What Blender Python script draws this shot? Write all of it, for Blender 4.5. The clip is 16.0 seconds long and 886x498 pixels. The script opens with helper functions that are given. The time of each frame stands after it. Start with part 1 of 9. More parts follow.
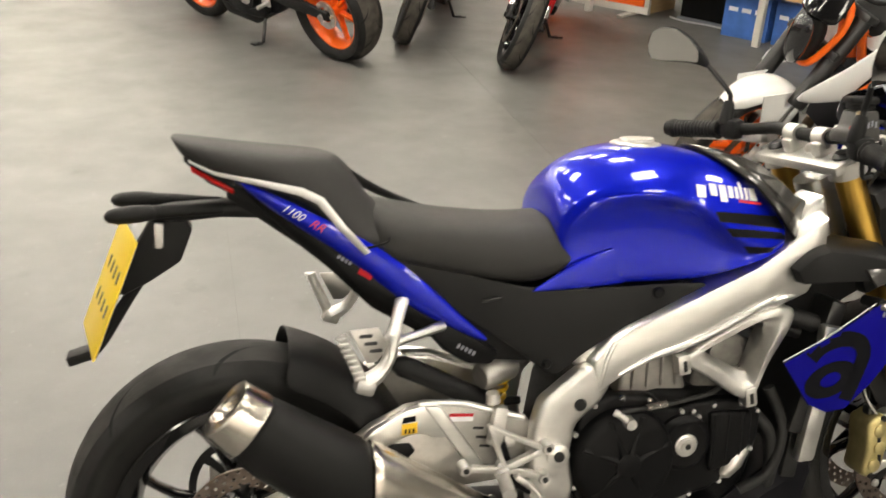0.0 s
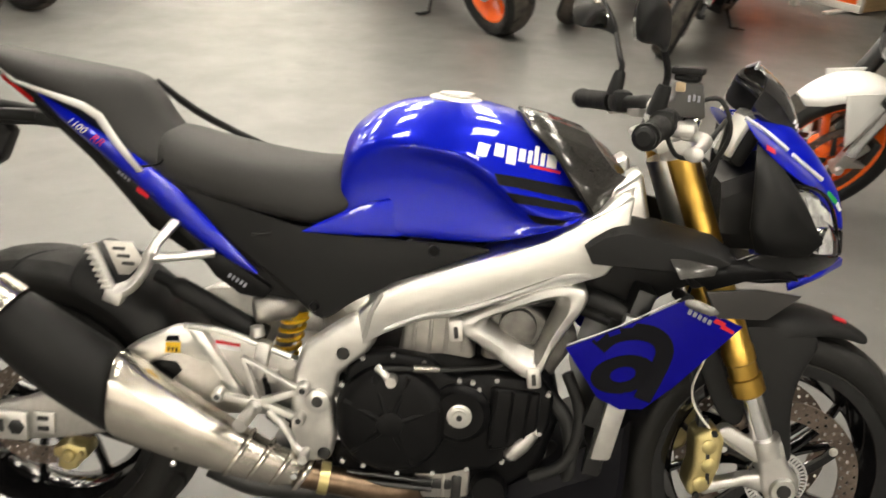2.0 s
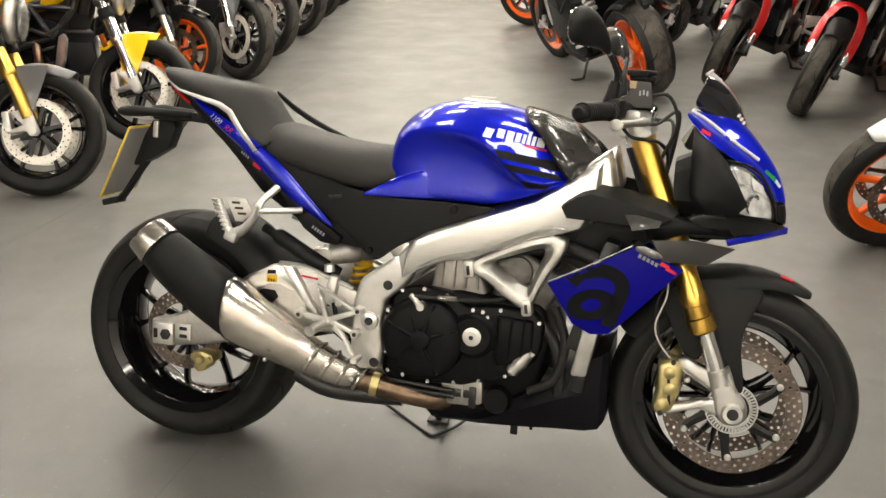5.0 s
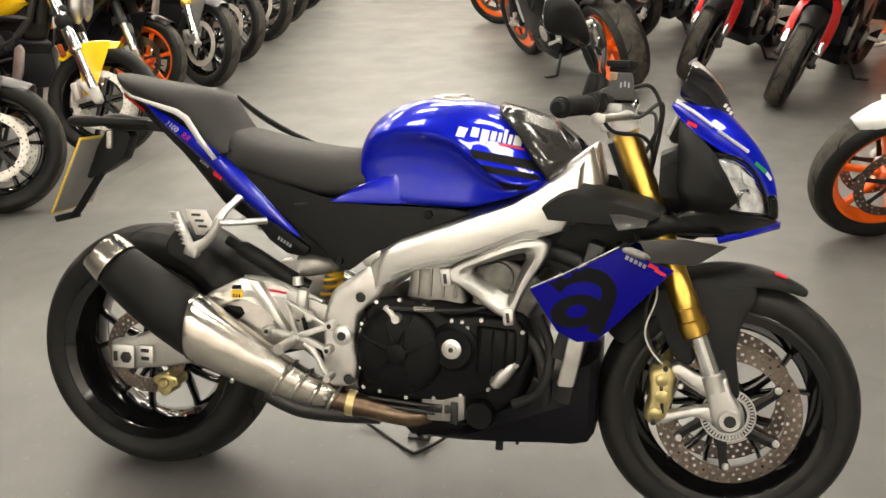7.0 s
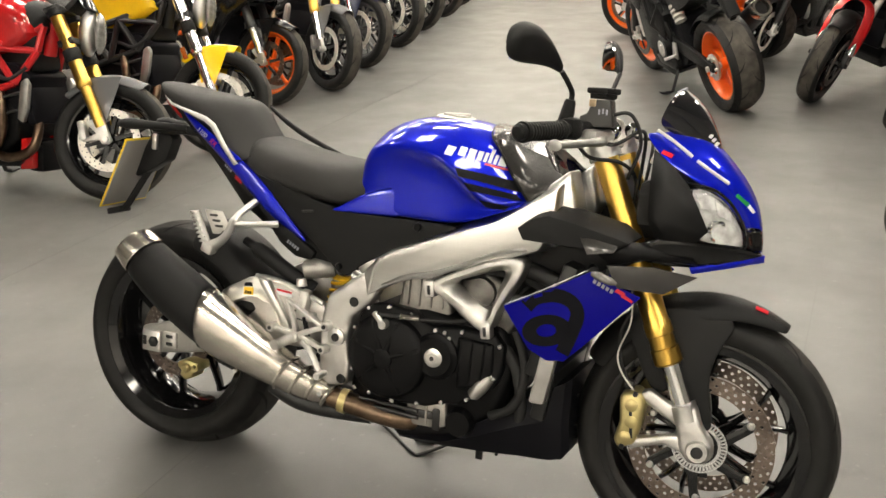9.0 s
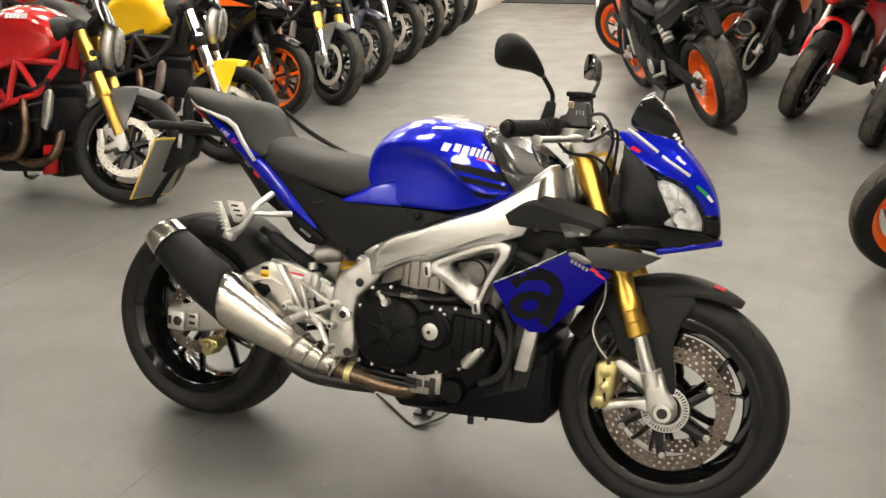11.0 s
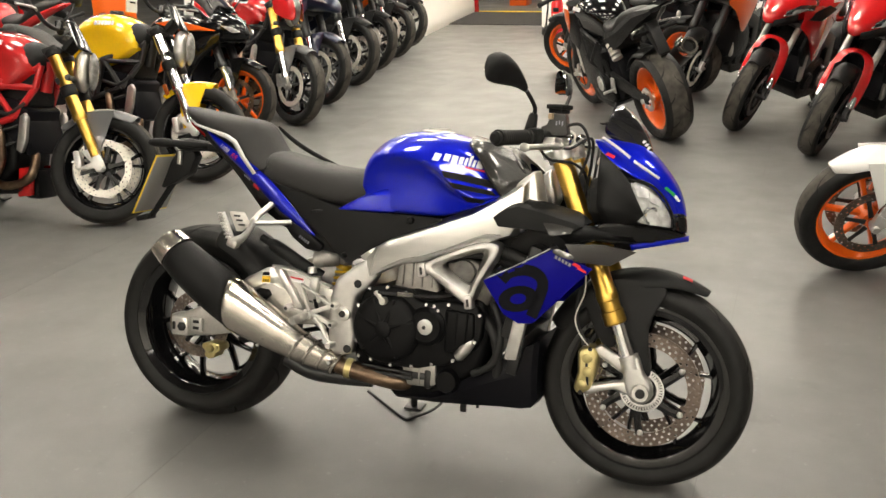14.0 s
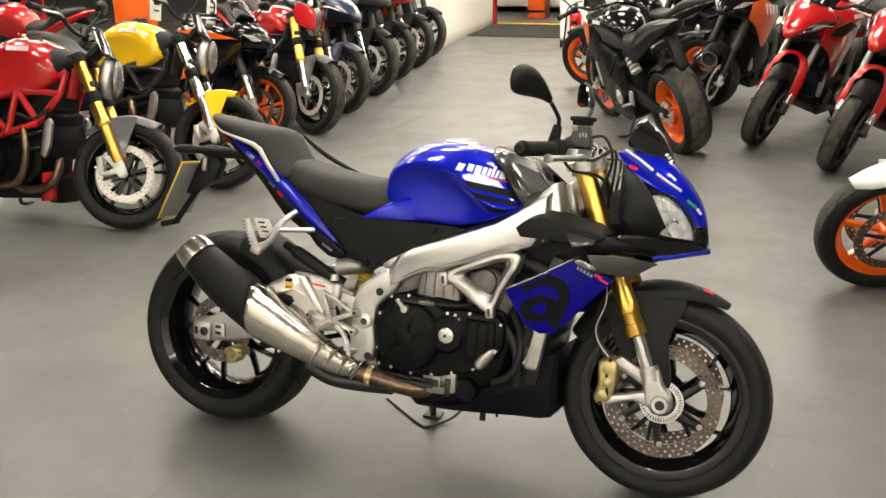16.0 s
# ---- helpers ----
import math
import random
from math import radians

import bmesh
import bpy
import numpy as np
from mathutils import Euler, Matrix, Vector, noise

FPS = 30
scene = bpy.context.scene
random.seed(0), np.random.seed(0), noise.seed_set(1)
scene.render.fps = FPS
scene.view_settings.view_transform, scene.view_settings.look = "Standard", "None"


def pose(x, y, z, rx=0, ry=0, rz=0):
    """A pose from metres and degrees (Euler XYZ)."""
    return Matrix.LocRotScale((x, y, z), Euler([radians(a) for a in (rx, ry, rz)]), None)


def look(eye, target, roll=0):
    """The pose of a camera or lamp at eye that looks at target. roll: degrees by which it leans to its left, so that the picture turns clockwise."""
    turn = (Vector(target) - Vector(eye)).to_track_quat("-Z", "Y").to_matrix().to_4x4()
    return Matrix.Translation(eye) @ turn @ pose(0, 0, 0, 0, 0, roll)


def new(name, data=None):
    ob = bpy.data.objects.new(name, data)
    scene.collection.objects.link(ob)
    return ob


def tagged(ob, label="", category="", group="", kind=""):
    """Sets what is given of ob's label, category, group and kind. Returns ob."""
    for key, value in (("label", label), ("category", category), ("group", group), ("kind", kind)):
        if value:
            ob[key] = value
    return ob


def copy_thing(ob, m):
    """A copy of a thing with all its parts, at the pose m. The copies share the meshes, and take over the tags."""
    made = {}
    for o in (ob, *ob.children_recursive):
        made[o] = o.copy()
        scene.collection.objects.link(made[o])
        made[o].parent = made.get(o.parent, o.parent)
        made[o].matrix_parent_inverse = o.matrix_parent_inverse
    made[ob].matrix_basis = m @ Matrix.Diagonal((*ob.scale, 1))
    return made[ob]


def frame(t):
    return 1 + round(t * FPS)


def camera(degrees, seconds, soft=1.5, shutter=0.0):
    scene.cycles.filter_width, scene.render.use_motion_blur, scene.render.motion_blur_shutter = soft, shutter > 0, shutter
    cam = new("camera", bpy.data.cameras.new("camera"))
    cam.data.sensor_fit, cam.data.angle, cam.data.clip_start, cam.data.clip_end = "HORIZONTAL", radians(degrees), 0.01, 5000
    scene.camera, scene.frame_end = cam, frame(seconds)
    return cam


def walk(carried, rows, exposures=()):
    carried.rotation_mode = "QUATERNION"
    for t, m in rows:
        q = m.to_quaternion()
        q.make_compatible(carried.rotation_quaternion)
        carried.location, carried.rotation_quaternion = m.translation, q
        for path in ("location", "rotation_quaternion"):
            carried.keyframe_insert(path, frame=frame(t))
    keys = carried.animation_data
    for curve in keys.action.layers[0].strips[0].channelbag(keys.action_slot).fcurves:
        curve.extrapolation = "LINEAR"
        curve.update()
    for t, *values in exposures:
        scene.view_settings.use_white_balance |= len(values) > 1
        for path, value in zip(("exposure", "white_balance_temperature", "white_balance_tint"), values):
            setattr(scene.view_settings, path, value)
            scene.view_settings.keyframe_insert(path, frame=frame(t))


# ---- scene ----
cam = camera(48.9, 16.0, 1.5, 0.4)

PATH = [
    (0, (-0.018, -1.404, 1.533), (0.463, 0.338, 0.677), 3.3),
    (0.5, (0.185, -1.44, 1.533), (0.598, 0.349, 0.74), 1.8),
    (1, (0.414, -1.427, 1.543), (0.766, 0.354, 0.703), 2.8),
    (1.5, (0.646, -1.443, 1.527), (0.862, 0.354, 0.676), 3.3),
    (2, (0.848, -1.505, 1.496), (0.783, 0.279, 0.594), 3.2),
    (2.5, (0.937, -1.705, 1.487), (0.699, 0.088, 0.634), 1.1),
    (3, (1.018, -1.895, 1.513), (0.716, -0.097, 0.692), 1.0),
    (3.5, (1.168, -2.005, 1.525), (0.792, -0.211, 0.724), 1.1),
    (4, (1.304, -2.064, 1.506), (0.855, -0.278, 0.725), 1.5),
    (4.2, (1.336, -2.067, 1.509), (0.853, -0.29, 0.727), 0.7),
    (6.3, (1.331, -2.092, 1.484), (0.843, -0.282, 0.787), -1.3),
    (6.5, (1.332, -2.066, 1.482), (0.846, -0.262, 0.768), -1.5),
    (7, (1.308, -1.951, 1.461), (0.849, -0.154, 0.713), -1.8),
    (7.5, (1.393, -1.831, 1.468), (0.891, -0.064, 0.676), -2.4),
    (8, (1.584, -1.765, 1.486), (0.862, -0.093, 0.658), -0.2),
    (8.5, (1.678, -1.788, 1.484), (0.916, -0.103, 0.722), -1.5),
    (9, (1.701, -1.9, 1.5), (0.933, -0.203, 0.771), -1.9),
    (9.5, (1.726, -2.049, 1.508), (0.983, -0.342, 0.777), -1.3),
    (9.7, (1.734, -2.091, 1.512), (1.004, -0.367, 0.809), -1.1),
    (11.8, (1.877, -2.203, 1.536), (1.086, -0.497, 0.855), -1.7),
    (12, (1.884, -2.222, 1.541), (1.093, -0.507, 0.882), -1.6),
    (12.5, (1.897, -2.25, 1.541), (1.089, -0.54, 0.89), -2.2),
    (13, (1.863, -2.281, 1.542), (1.079, -0.558, 0.898), -2.3),
    (13.5, (1.817, -2.344, 1.547), (1.098, -0.597, 0.891), -2.4),
    (14, (1.796, -2.429, 1.551), (1.125, -0.661, 0.897), -1.7),
    (14.5, (1.79, -2.484, 1.55), (1.121, -0.717, 0.893), -1.0),
    (15, (1.793, -2.481, 1.557), (1.097, -0.721, 0.911), -1.1),
    (15.5, (1.791, -2.465, 1.555), (1.089, -0.698, 0.934), -1.0),
    (16, (1.78, -2.458, 1.554), (1.082, -0.694, 0.922), -1.1),
]
EXPOSURE = 0.26
SHIFT = [(0, 0.08), (0.5, -0.32), (1, -0.24), (1.5, -0.18), (2, 0.14), (2.5, -0.06), (3, -0.06), (3.5, -0.06), (4, 0.04), (6.5, 0.04), (7, 0.06), (8, 0.09), (8.5, 0.13), (9, 0.04), (9.5, 0.06), (12, 0.01), (16, -0.03)]
walk(cam, [(t, look(eye, target, roll)) for t, eye, target, roll in PATH], [(t, EXPOSURE + e) for t, e in SHIFT])

# ---- light ----
world = bpy.data.worlds.new("world")
world.use_nodes = True
world.node_tree.nodes["Background"].inputs[0].default_value = (1.0, 0.93, 0.82, 1)
world.node_tree.nodes["Background"].inputs[1].default_value = 0.05
scene.world = world
PANEL_LIGHT = 30.0
LAMP_TINT = (1.0, 0.926, 0.79, 1)


# ---- materials ----
def material(name, col, rough=0.5, metal=0.0, coat=0.0, grain=0.0, grain_scale=60.0, bump=0.0, bump_scale=200.0,
             blotch=0.0, blotch_scale=4.0, rough_var=0.0, stretch=(1, 1, 1), transmission=0.0, ior=1.45, emit=0.0, sheen=0.0, objrand=0.0, spec=0.5, wave=0.0, wave_scale=7.0):
    m = bpy.data.materials.new(name)
    m.use_nodes = True
    nt = m.node_tree
    b = nt.nodes["Principled BSDF"]
    b.inputs["Base Color"].default_value = (*col, 1)
    b.inputs["Roughness"].default_value = rough
    b.inputs["Metallic"].default_value = metal
    b.inputs["Specular IOR Level"].default_value = spec
    b.inputs["Coat Weight"].default_value = coat
    b.inputs["Coat Roughness"].default_value = 0.025
    b.inputs["Transmission Weight"].default_value = transmission
    b.inputs["IOR"].default_value = ior
    b.inputs["Sheen Weight"].default_value = sheen
    if emit:
        b.inputs["Emission Color"].default_value = (*col, 1)
        b.inputs["Emission Strength"].default_value = emit
    co = nt.nodes.new("ShaderNodeTexCoord")
    mp = nt.nodes.new("ShaderNodeMapping")
    mp.inputs["Scale"].default_value = stretch
    nt.links.new(co.outputs["Object"], mp.inputs["Vector"])

    def noise_node(scale, detail=4.0):
        n = nt.nodes.new("ShaderNodeTexNoise")
        n.inputs["Scale"].default_value = scale
        n.inputs["Detail"].default_value = detail
        nt.links.new(mp.outputs["Vector"], n.inputs["Vector"])
        return n.outputs["Fac"]

    if grain or blotch or objrand:
        val = None
        for amount, scale in ((grain, grain_scale), (blotch, blotch_scale)):
            if amount:
                r = nt.nodes.new("ShaderNodeMapRange")
                r.inputs["From Min"].default_value, r.inputs["From Max"].default_value = 0.3, 0.7
                r.inputs["To Min"].default_value, r.inputs["To Max"].default_value = 1 - amount, 1 + amount
                nt.links.new(noise_node(scale), r.inputs["Value"])
                if val is None:
                    val = r.outputs["Result"]
                else:
                    mu = nt.nodes.new("ShaderNodeMath")
                    mu.operation = "MULTIPLY"
                    nt.links.new(val, mu.inputs[0])
                    nt.links.new(r.outputs["Result"], mu.inputs[1])
                    val = mu.outputs[0]
        if objrand:
            oi = nt.nodes.new("ShaderNodeObjectInfo")
            r = nt.nodes.new("ShaderNodeMapRange")
            r.inputs["To Min"].default_value, r.inputs["To Max"].default_value = 1 - objrand, 1 + objrand
            nt.links.new(oi.outputs["Random"], r.inputs["Value"])
            if val is None:
                val = r.outputs["Result"]
            else:
                mu = nt.nodes.new("ShaderNodeMath")
                mu.operation = "MULTIPLY"
                nt.links.new(val, mu.inputs[0])
                nt.links.new(r.outputs["Result"], mu.inputs[1])
                val = mu.outputs[0]
        mix = nt.nodes.new("ShaderNodeVectorMath")
        mix.operation = "SCALE"
        mix.inputs[0].default_value = col
        nt.links.new(val, mix.inputs["Scale"])
        nt.links.new(mix.outputs["Vector"], b.inputs["Base Color"])
    if rough_var:
        r = nt.nodes.new("ShaderNodeMapRange")
        r.inputs["From Min"].default_value, r.inputs["From Max"].default_value = 0.3, 0.7
        r.inputs["To Min"].default_value, r.inputs["To Max"].default_value = max(0.02, rough - rough_var), min(1, rough + rough_var)
        nt.links.new(noise_node(blotch_scale * 1.7), r.inputs["Value"])
        nt.links.new(r.outputs["Result"], b.inputs["Roughness"])
    if wave:
        wv = nt.nodes.new("ShaderNodeBump")
        wv.inputs["Strength"].default_value = wave
        wv.inputs["Distance"].default_value = 0.03
        wn = nt.nodes.new("ShaderNodeTexNoise")
        wn.inputs["Scale"].default_value, wn.inputs["Detail"].default_value = wave_scale, 0.5
        nt.links.new(co.outputs["Object"], wn.inputs["Vector"])
        nt.links.new(wn.outputs["Fac"], wv.inputs["Height"])
        nt.links.new(wv.outputs["Normal"], b.inputs["Normal"])
    if bump:
        bp = nt.nodes.new("ShaderNodeBump")
        bp.inputs["Strength"].default_value = bump
        bp.inputs["Distance"].default_value = 0.002
        nt.links.new(noise_node(bump_scale), bp.inputs["Height"])
        if wave:
            nt.links.new(wv.outputs["Normal"], bp.inputs["Normal"])
        nt.links.new(bp.outputs["Normal"], b.inputs["Normal"])
    return m


M = {}
M["blue"] = material("blue paint", (0.003, 0.010, 0.46), 0.30, 0.30, coat=0.75, spec=0.06, grain=0.12, grain_scale=900)
M["blue_decal"] = material("blue decal", (0.004, 0.003, 0.21), 0.42, 0.0, spec=0.10, coat=0.0, blotch=0.08)
M["black_plastic"] = material("black textured plastic", (0.010, 0.010, 0.0102), 0.5, spec=0.25, bump=0.25, bump_scale=1500, blotch=0.15, rough_var=0.08)
M["black_gloss"] = material("gloss black", (0.006, 0.006, 0.0065), 0.10, coat=0.35, spec=0.35)
M["carbon"] = material("smoked cover", (0.030, 0.0285, 0.0265), 0.26, coat=0.5, grain=0.35, grain_scale=350, rough_var=0.08)
M["engine_black"] = material("black engine casing", (0.004, 0.004, 0.0045), 0.36, 0.0, spec=0.18, bump=0.3, bump_scale=700, blotch=0.2)
M["rubber"] = material("tyre rubber", (0.0095, 0.0092, 0.0088), 0.54, spec=0.32, bump=0.35, bump_scale=500, blotch=0.25, blotch_scale=14, rough_var=0.1)
M["groove"] = material("tyre groove", (0.006, 0.006, 0.006), 0.9)
M["tread"] = material("tyre crown", (0.027, 0.0258, 0.024), 0.66, spec=0.35, bump=0.5, bump_scale=350, blotch=0.3, blotch_scale=12, rough_var=0.1)
M["seat"] = material("seat vinyl", (0.029, 0.028, 0.027), 0.58, spec=0.35, bump=0.5, bump_scale=1100, blotch=0.1)
M["alu"] = material("brushed aluminium", (0.78, 0.77, 0.745), 0.29, 1.0, wave=0.03, wave_scale=5.0, grain=0.03, grain_scale=120, stretch=(1, 1, 14), blotch=0.05)
M["alu_dull"] = material("dull aluminium panel", (0.50, 0.485, 0.46), 0.42, 1.0, grain=0.05, grain_scale=90, blotch=0.12, blotch_scale=9, bump=0.1, bump_scale=400)
M["cast"] = material("cast aluminium", (0.68, 0.665, 0.64), 0.40, 1.0, wave=0.05, wave_scale=14.0, bump=0.35, bump_scale=600, blotch=0.12, blotch_scale=20, rough_var=0.06)
M["cast_dark"] = material("dull cast metal", (0.40, 0.385, 0.36), 0.45, 0.9, bump=0.25, bump_scale=500, blotch=0.2, blotch_scale=25)
M["cast_grey"] = material("dim cast metal", (0.17, 0.163, 0.152), 0.50, 0.8, bump=0.3, bump_scale=400, blotch=0.35, blotch_scale=30)
M["steel"] = material("stainless steel", (0.64, 0.60, 0.54), 0.24, 1.0, wave=0.12, wave_scale=16.0, grain=0.06, grain_scale=60, stretch=(2, 30, 2))
M["header"] = material("heat tinted steel", (0.20, 0.14, 0.095), 0.34, 1.0, blotch=0.5, blotch_scale=14, grain=0.1)
M["chrome"] = material("chrome", (0.85, 0.85, 0.85), 0.12, 1.0)
M["disc"] = material("brake disc steel", (0.17, 0.138, 0.118), 0.36, 1.0, grain=0.18, grain_scale=200, blotch=0.3, blotch_scale=10)
M["disc_bright"] = material("bright disc steel", (0.78, 0.74, 0.67), 0.45, 0.55, grain=0.12, grain_scale=200)
M["gold"] = material("gold anodised", (0.70, 0.44, 0.095), 0.28, 1.0, grain=0.04)
M["caliper"] = material("pale gold caliper", (0.56, 0.47, 0.22), 0.34, 0.85, bump=0.3, blotch=0.18, blotch_scale=30)
M["plate_yellow"] = material("yellow plate", (0.85, 0.60, 0.03), 0.35, blotch=0.05)
M["plate_grey"] = material("bare plate back", (0.30, 0.29, 0.27), 0.5, blotch=0.1)
M["clear_lamp"] = material("clear lamp glass", (0.20, 0.195, 0.185), 0.10, 0.3, coat=0.9, blotch=0.35, blotch_scale=40)
M["plate_back"] = material("plate back", (0.62, 0.60, 0.55), 0.5, blotch=0.06)
M["white"] = material("white paint", (0.82, 0.82, 0.80), 0.25, coat=0.6, blotch=0.02)
M["silver_paint"] = material("silver stripe", (0.80, 0.79, 0.77), 0.35, 0.2, coat=0.4)
M["grey_stripe"] = material("grey stripe", (0.34, 0.34, 0.38), 0.35, 0.2, coat=0.4)
M["dark_plastic"] = material("dark grey plastic", (0.050, 0.049, 0.047), 0.42, spec=0.4, bump=0.2, bump_scale=900, blotch=0.15)
M["tan_window"] = material("clouded tan plastic", (0.40, 0.30, 0.19), 0.35, blotch=0.1)
M["worn_tread"] = material("worn tyre crown", (0.062, 0.056, 0.048), 0.75, spec=0.25, bump=0.5, bump_scale=300, blotch=0.45, blotch_scale=14, rough_var=0.1)
# pale base colour stands in for the ceiling mirrored in the glass
M["display"] = material("display glass with painted reflection", (0.55, 0.54, 0.50), 0.10, coat=0.8, blotch=0.1)
M["red"] = material("red paint", (0.55, 0.010, 0.012), 0.25, 0.0, coat=1.0, grain=0.04)
M["red_frame"] = material("red frame paint", (0.50, 0.012, 0.015), 0.35, coat=0.4)
M["red_plastic"] = material("red lens", (0.45, 0.01, 0.01), 0.2, coat=0.6)
M["yellow"] = material("yellow paint", (0.92, 0.58, 0.008), 0.22, coat=1.0, grain=0.03)
M["orange"] = material("orange paint", (0.88, 0.14, 0.008), 0.32, coat=0.6, grain=0.03)
M["navy"] = material("navy paint", (0.020, 0.026, 0.055), 0.28, 0.3, coat=0.8)
M["grey"] = material("grey paint", (0.11, 0.11, 0.115), 0.35, 0.2, coat=0.5)
M["grey_wing"] = material("dark grey satin paint", (0.045, 0.043, 0.042), 0.35, 0.2, coat=0.2, blotch=0.08)
M["smoke"] = material("smoked screen", (0.012, 0.012, 0.014), 0.06, coat=1.0)
M["lens"] = material("clear lens", (0.95, 0.95, 0.95), 0.03, transmission=1.0, ior=1.3)
M["reflector"] = material("lamp reflector", (0.84, 0.84, 0.83), 0.24, 0.6, blotch=0.35, blotch_scale=45)
M["mirror"] = material("mirror glass", (0.9, 0.9, 0.9), 0.02, 1.0)
M["spring"] = material("yellow spring", (0.85, 0.52, 0.02), 0.35, coat=0.5)
M["amber"] = material("amber lens", (0.30, 0.07, 0.008), 0.25, coat=0.6)
M["dark_metal"] = material("dark metal", (0.05, 0.05, 0.05), 0.4, 0.8, blotch=0.2)
M["cable"] = material("cable rubber", (0.012, 0.012, 0.012), 0.6)
M["decal_black"] = material("black decal", (0.006, 0.006, 0.008), 0.45, spec=0.12)
M["decal_white"] = material("white decal", (0.80, 0.80, 0.82), 0.35)
M["decal_red"] = material("red decal", (0.62, 0.015, 0.03), 0.35)
M["decal_grey"] = material("grey decal", (0.30, 0.31, 0.36), 0.4)
M["green"] = material("green decal", (0.02, 0.35, 0.08), 0.35)
M["wall"] = material("white wall paint", (0.88, 0.855, 0.81), 0.7, blotch=0.03, blotch_scale=1.2, bump=0.1, bump_scale=250)
M["wall_grey"] = material("grey wall paint", (0.34, 0.33, 0.31), 0.7, blotch=0.05, blotch_scale=1.2, bump=0.1, bump_scale=250)
# darker than a light showroom ceiling, to cut fill light and deepen reflections
M["ceiling"] = material("dark ceiling", (0.16, 0.155, 0.15), 0.85, bump=0.3, bump_scale=300, blotch=0.03)
M["skirting"] = material("white skirting", (0.84, 0.82, 0.78), 0.4, blotch=0.04)
M["mat"] = material("entrance mat", (0.035, 0.033, 0.032), 0.95, grain=0.4, grain_scale=150, bump=0.6, bump_scale=400)
M["wood"] = material("pale wood board", (0.55, 0.38, 0.20), 0.5, grain=0.12, grain_scale=12, stretch=(1, 1, 9), blotch=0.08)
M["blue_box"] = material("blue carton", (0.06, 0.16, 0.50), 0.55, blotch=0.2, blotch_scale=9)
M["tag"] = material("price card", (0.85, 0.85, 0.83), 0.5)
M["lamp"] = material("panel light", LAMP_TINT[:3], 0.5, emit=PANEL_LIGHT)
M["frame_white"] = material("white metal frame", (0.8, 0.8, 0.78), 0.4)


def floor_material():
    """Grey sheet vinyl in large tiles with faint joints, scuffs and a satin sheen."""
    m = bpy.data.materials.new("grey vinyl floor")
    m.use_nodes = True
    nt = m.node_tree
    b = nt.nodes["Principled BSDF"]
    co = nt.nodes.new("ShaderNodeTexCoord")

    def tex(kind, scale, detail=5.0):
        n = nt.nodes.new(kind)
        n.inputs["Scale"].default_value = scale
        n.inputs["Detail"].default_value = detail
        nt.links.new(co.outputs["Object"], n.inputs["Vector"])
        return n.outputs["Fac"]

    def ramp(src, lo, hi, a, z):
        r = nt.nodes.new("ShaderNodeMapRange")
        r.inputs["From Min"].default_value, r.inputs["From Max"].default_value = lo, hi
        r.inputs["To Min"].default_value, r.inputs["To Max"].default_value = a, z
        nt.links.new(src, r.inputs["Value"])
        return r.outputs["Result"]

    def mul(a, c):
        n = nt.nodes.new("ShaderNodeMath")
        n.operation = "MULTIPLY"
        nt.links.new(a, n.inputs[0])
        nt.links.new(c, n.inputs[1])
        return n.outputs[0]

    speck = ramp(tex("ShaderNodeTexNoise", 260), 0.35, 0.65, 0.95, 1.05)
    cloud = ramp(tex("ShaderNodeTexNoise", 1.1), 0.3, 0.7, 0.90, 1.10)
    scuff = ramp(tex("ShaderNodeTexNoise", 9), 0.3, 0.75, 1.06, 0.90)
    chip = ramp(tex("ShaderNodeTexNoise", 34, 8.0), 0.66, 0.70, 1.0, 1.22)
    drag = ramp(tex("ShaderNodeTexNoise", 5.5, 9.0), 0.36, 0.30, 1.0, 0.88)
    val = mul(mul(mul(speck, cloud), scuff), mul(chip, drag))
    mix = nt.nodes.new("ShaderNodeVectorMath")
    mix.operation = "SCALE"
    mix.inputs[0].default_value = (0.124, 0.122, 0.117)
    nt.links.new(val, mix.inputs["Scale"])
    nt.links.new(mix.outputs["Vector"], b.inputs["Base Color"])
    nt.links.new(ramp(tex("ShaderNodeTexNoise", 3.1), 0.3, 0.7, 0.37, 0.51), b.inputs["Roughness"])
    b.inputs["Specular IOR Level"].default_value = 0.58
    bp = nt.nodes.new("ShaderNodeBump")
    bp.inputs["Strength"].default_value = 0.12
    bp.inputs["Distance"].default_value = 0.002
    nt.links.new(tex("ShaderNodeTexNoise", 180), bp.inputs["Height"])
    nt.links.new(bp.outputs["Normal"], b.inputs["Normal"])
    return m


M["floor"] = floor_material()


# ---- mesh helpers ----
def skin(bm, rings, closed=True, cap=True):
    """Quads between rings of points that have equal counts; caps at both ends."""
    rows = [[bm.verts.new(p) for p in r] for r in rings]
    n = len(rows[0])
    for a, b in zip(rows, rows[1:]):
        for i in range(n if closed else n - 1):
            j = (i + 1) % n
            bm.faces.new((a[i], a[j], b[j], b[i]))
    if cap and closed:
        bm.faces.new(list(reversed(rows[0])))
        bm.faces.new(rows[-1])
    return rows


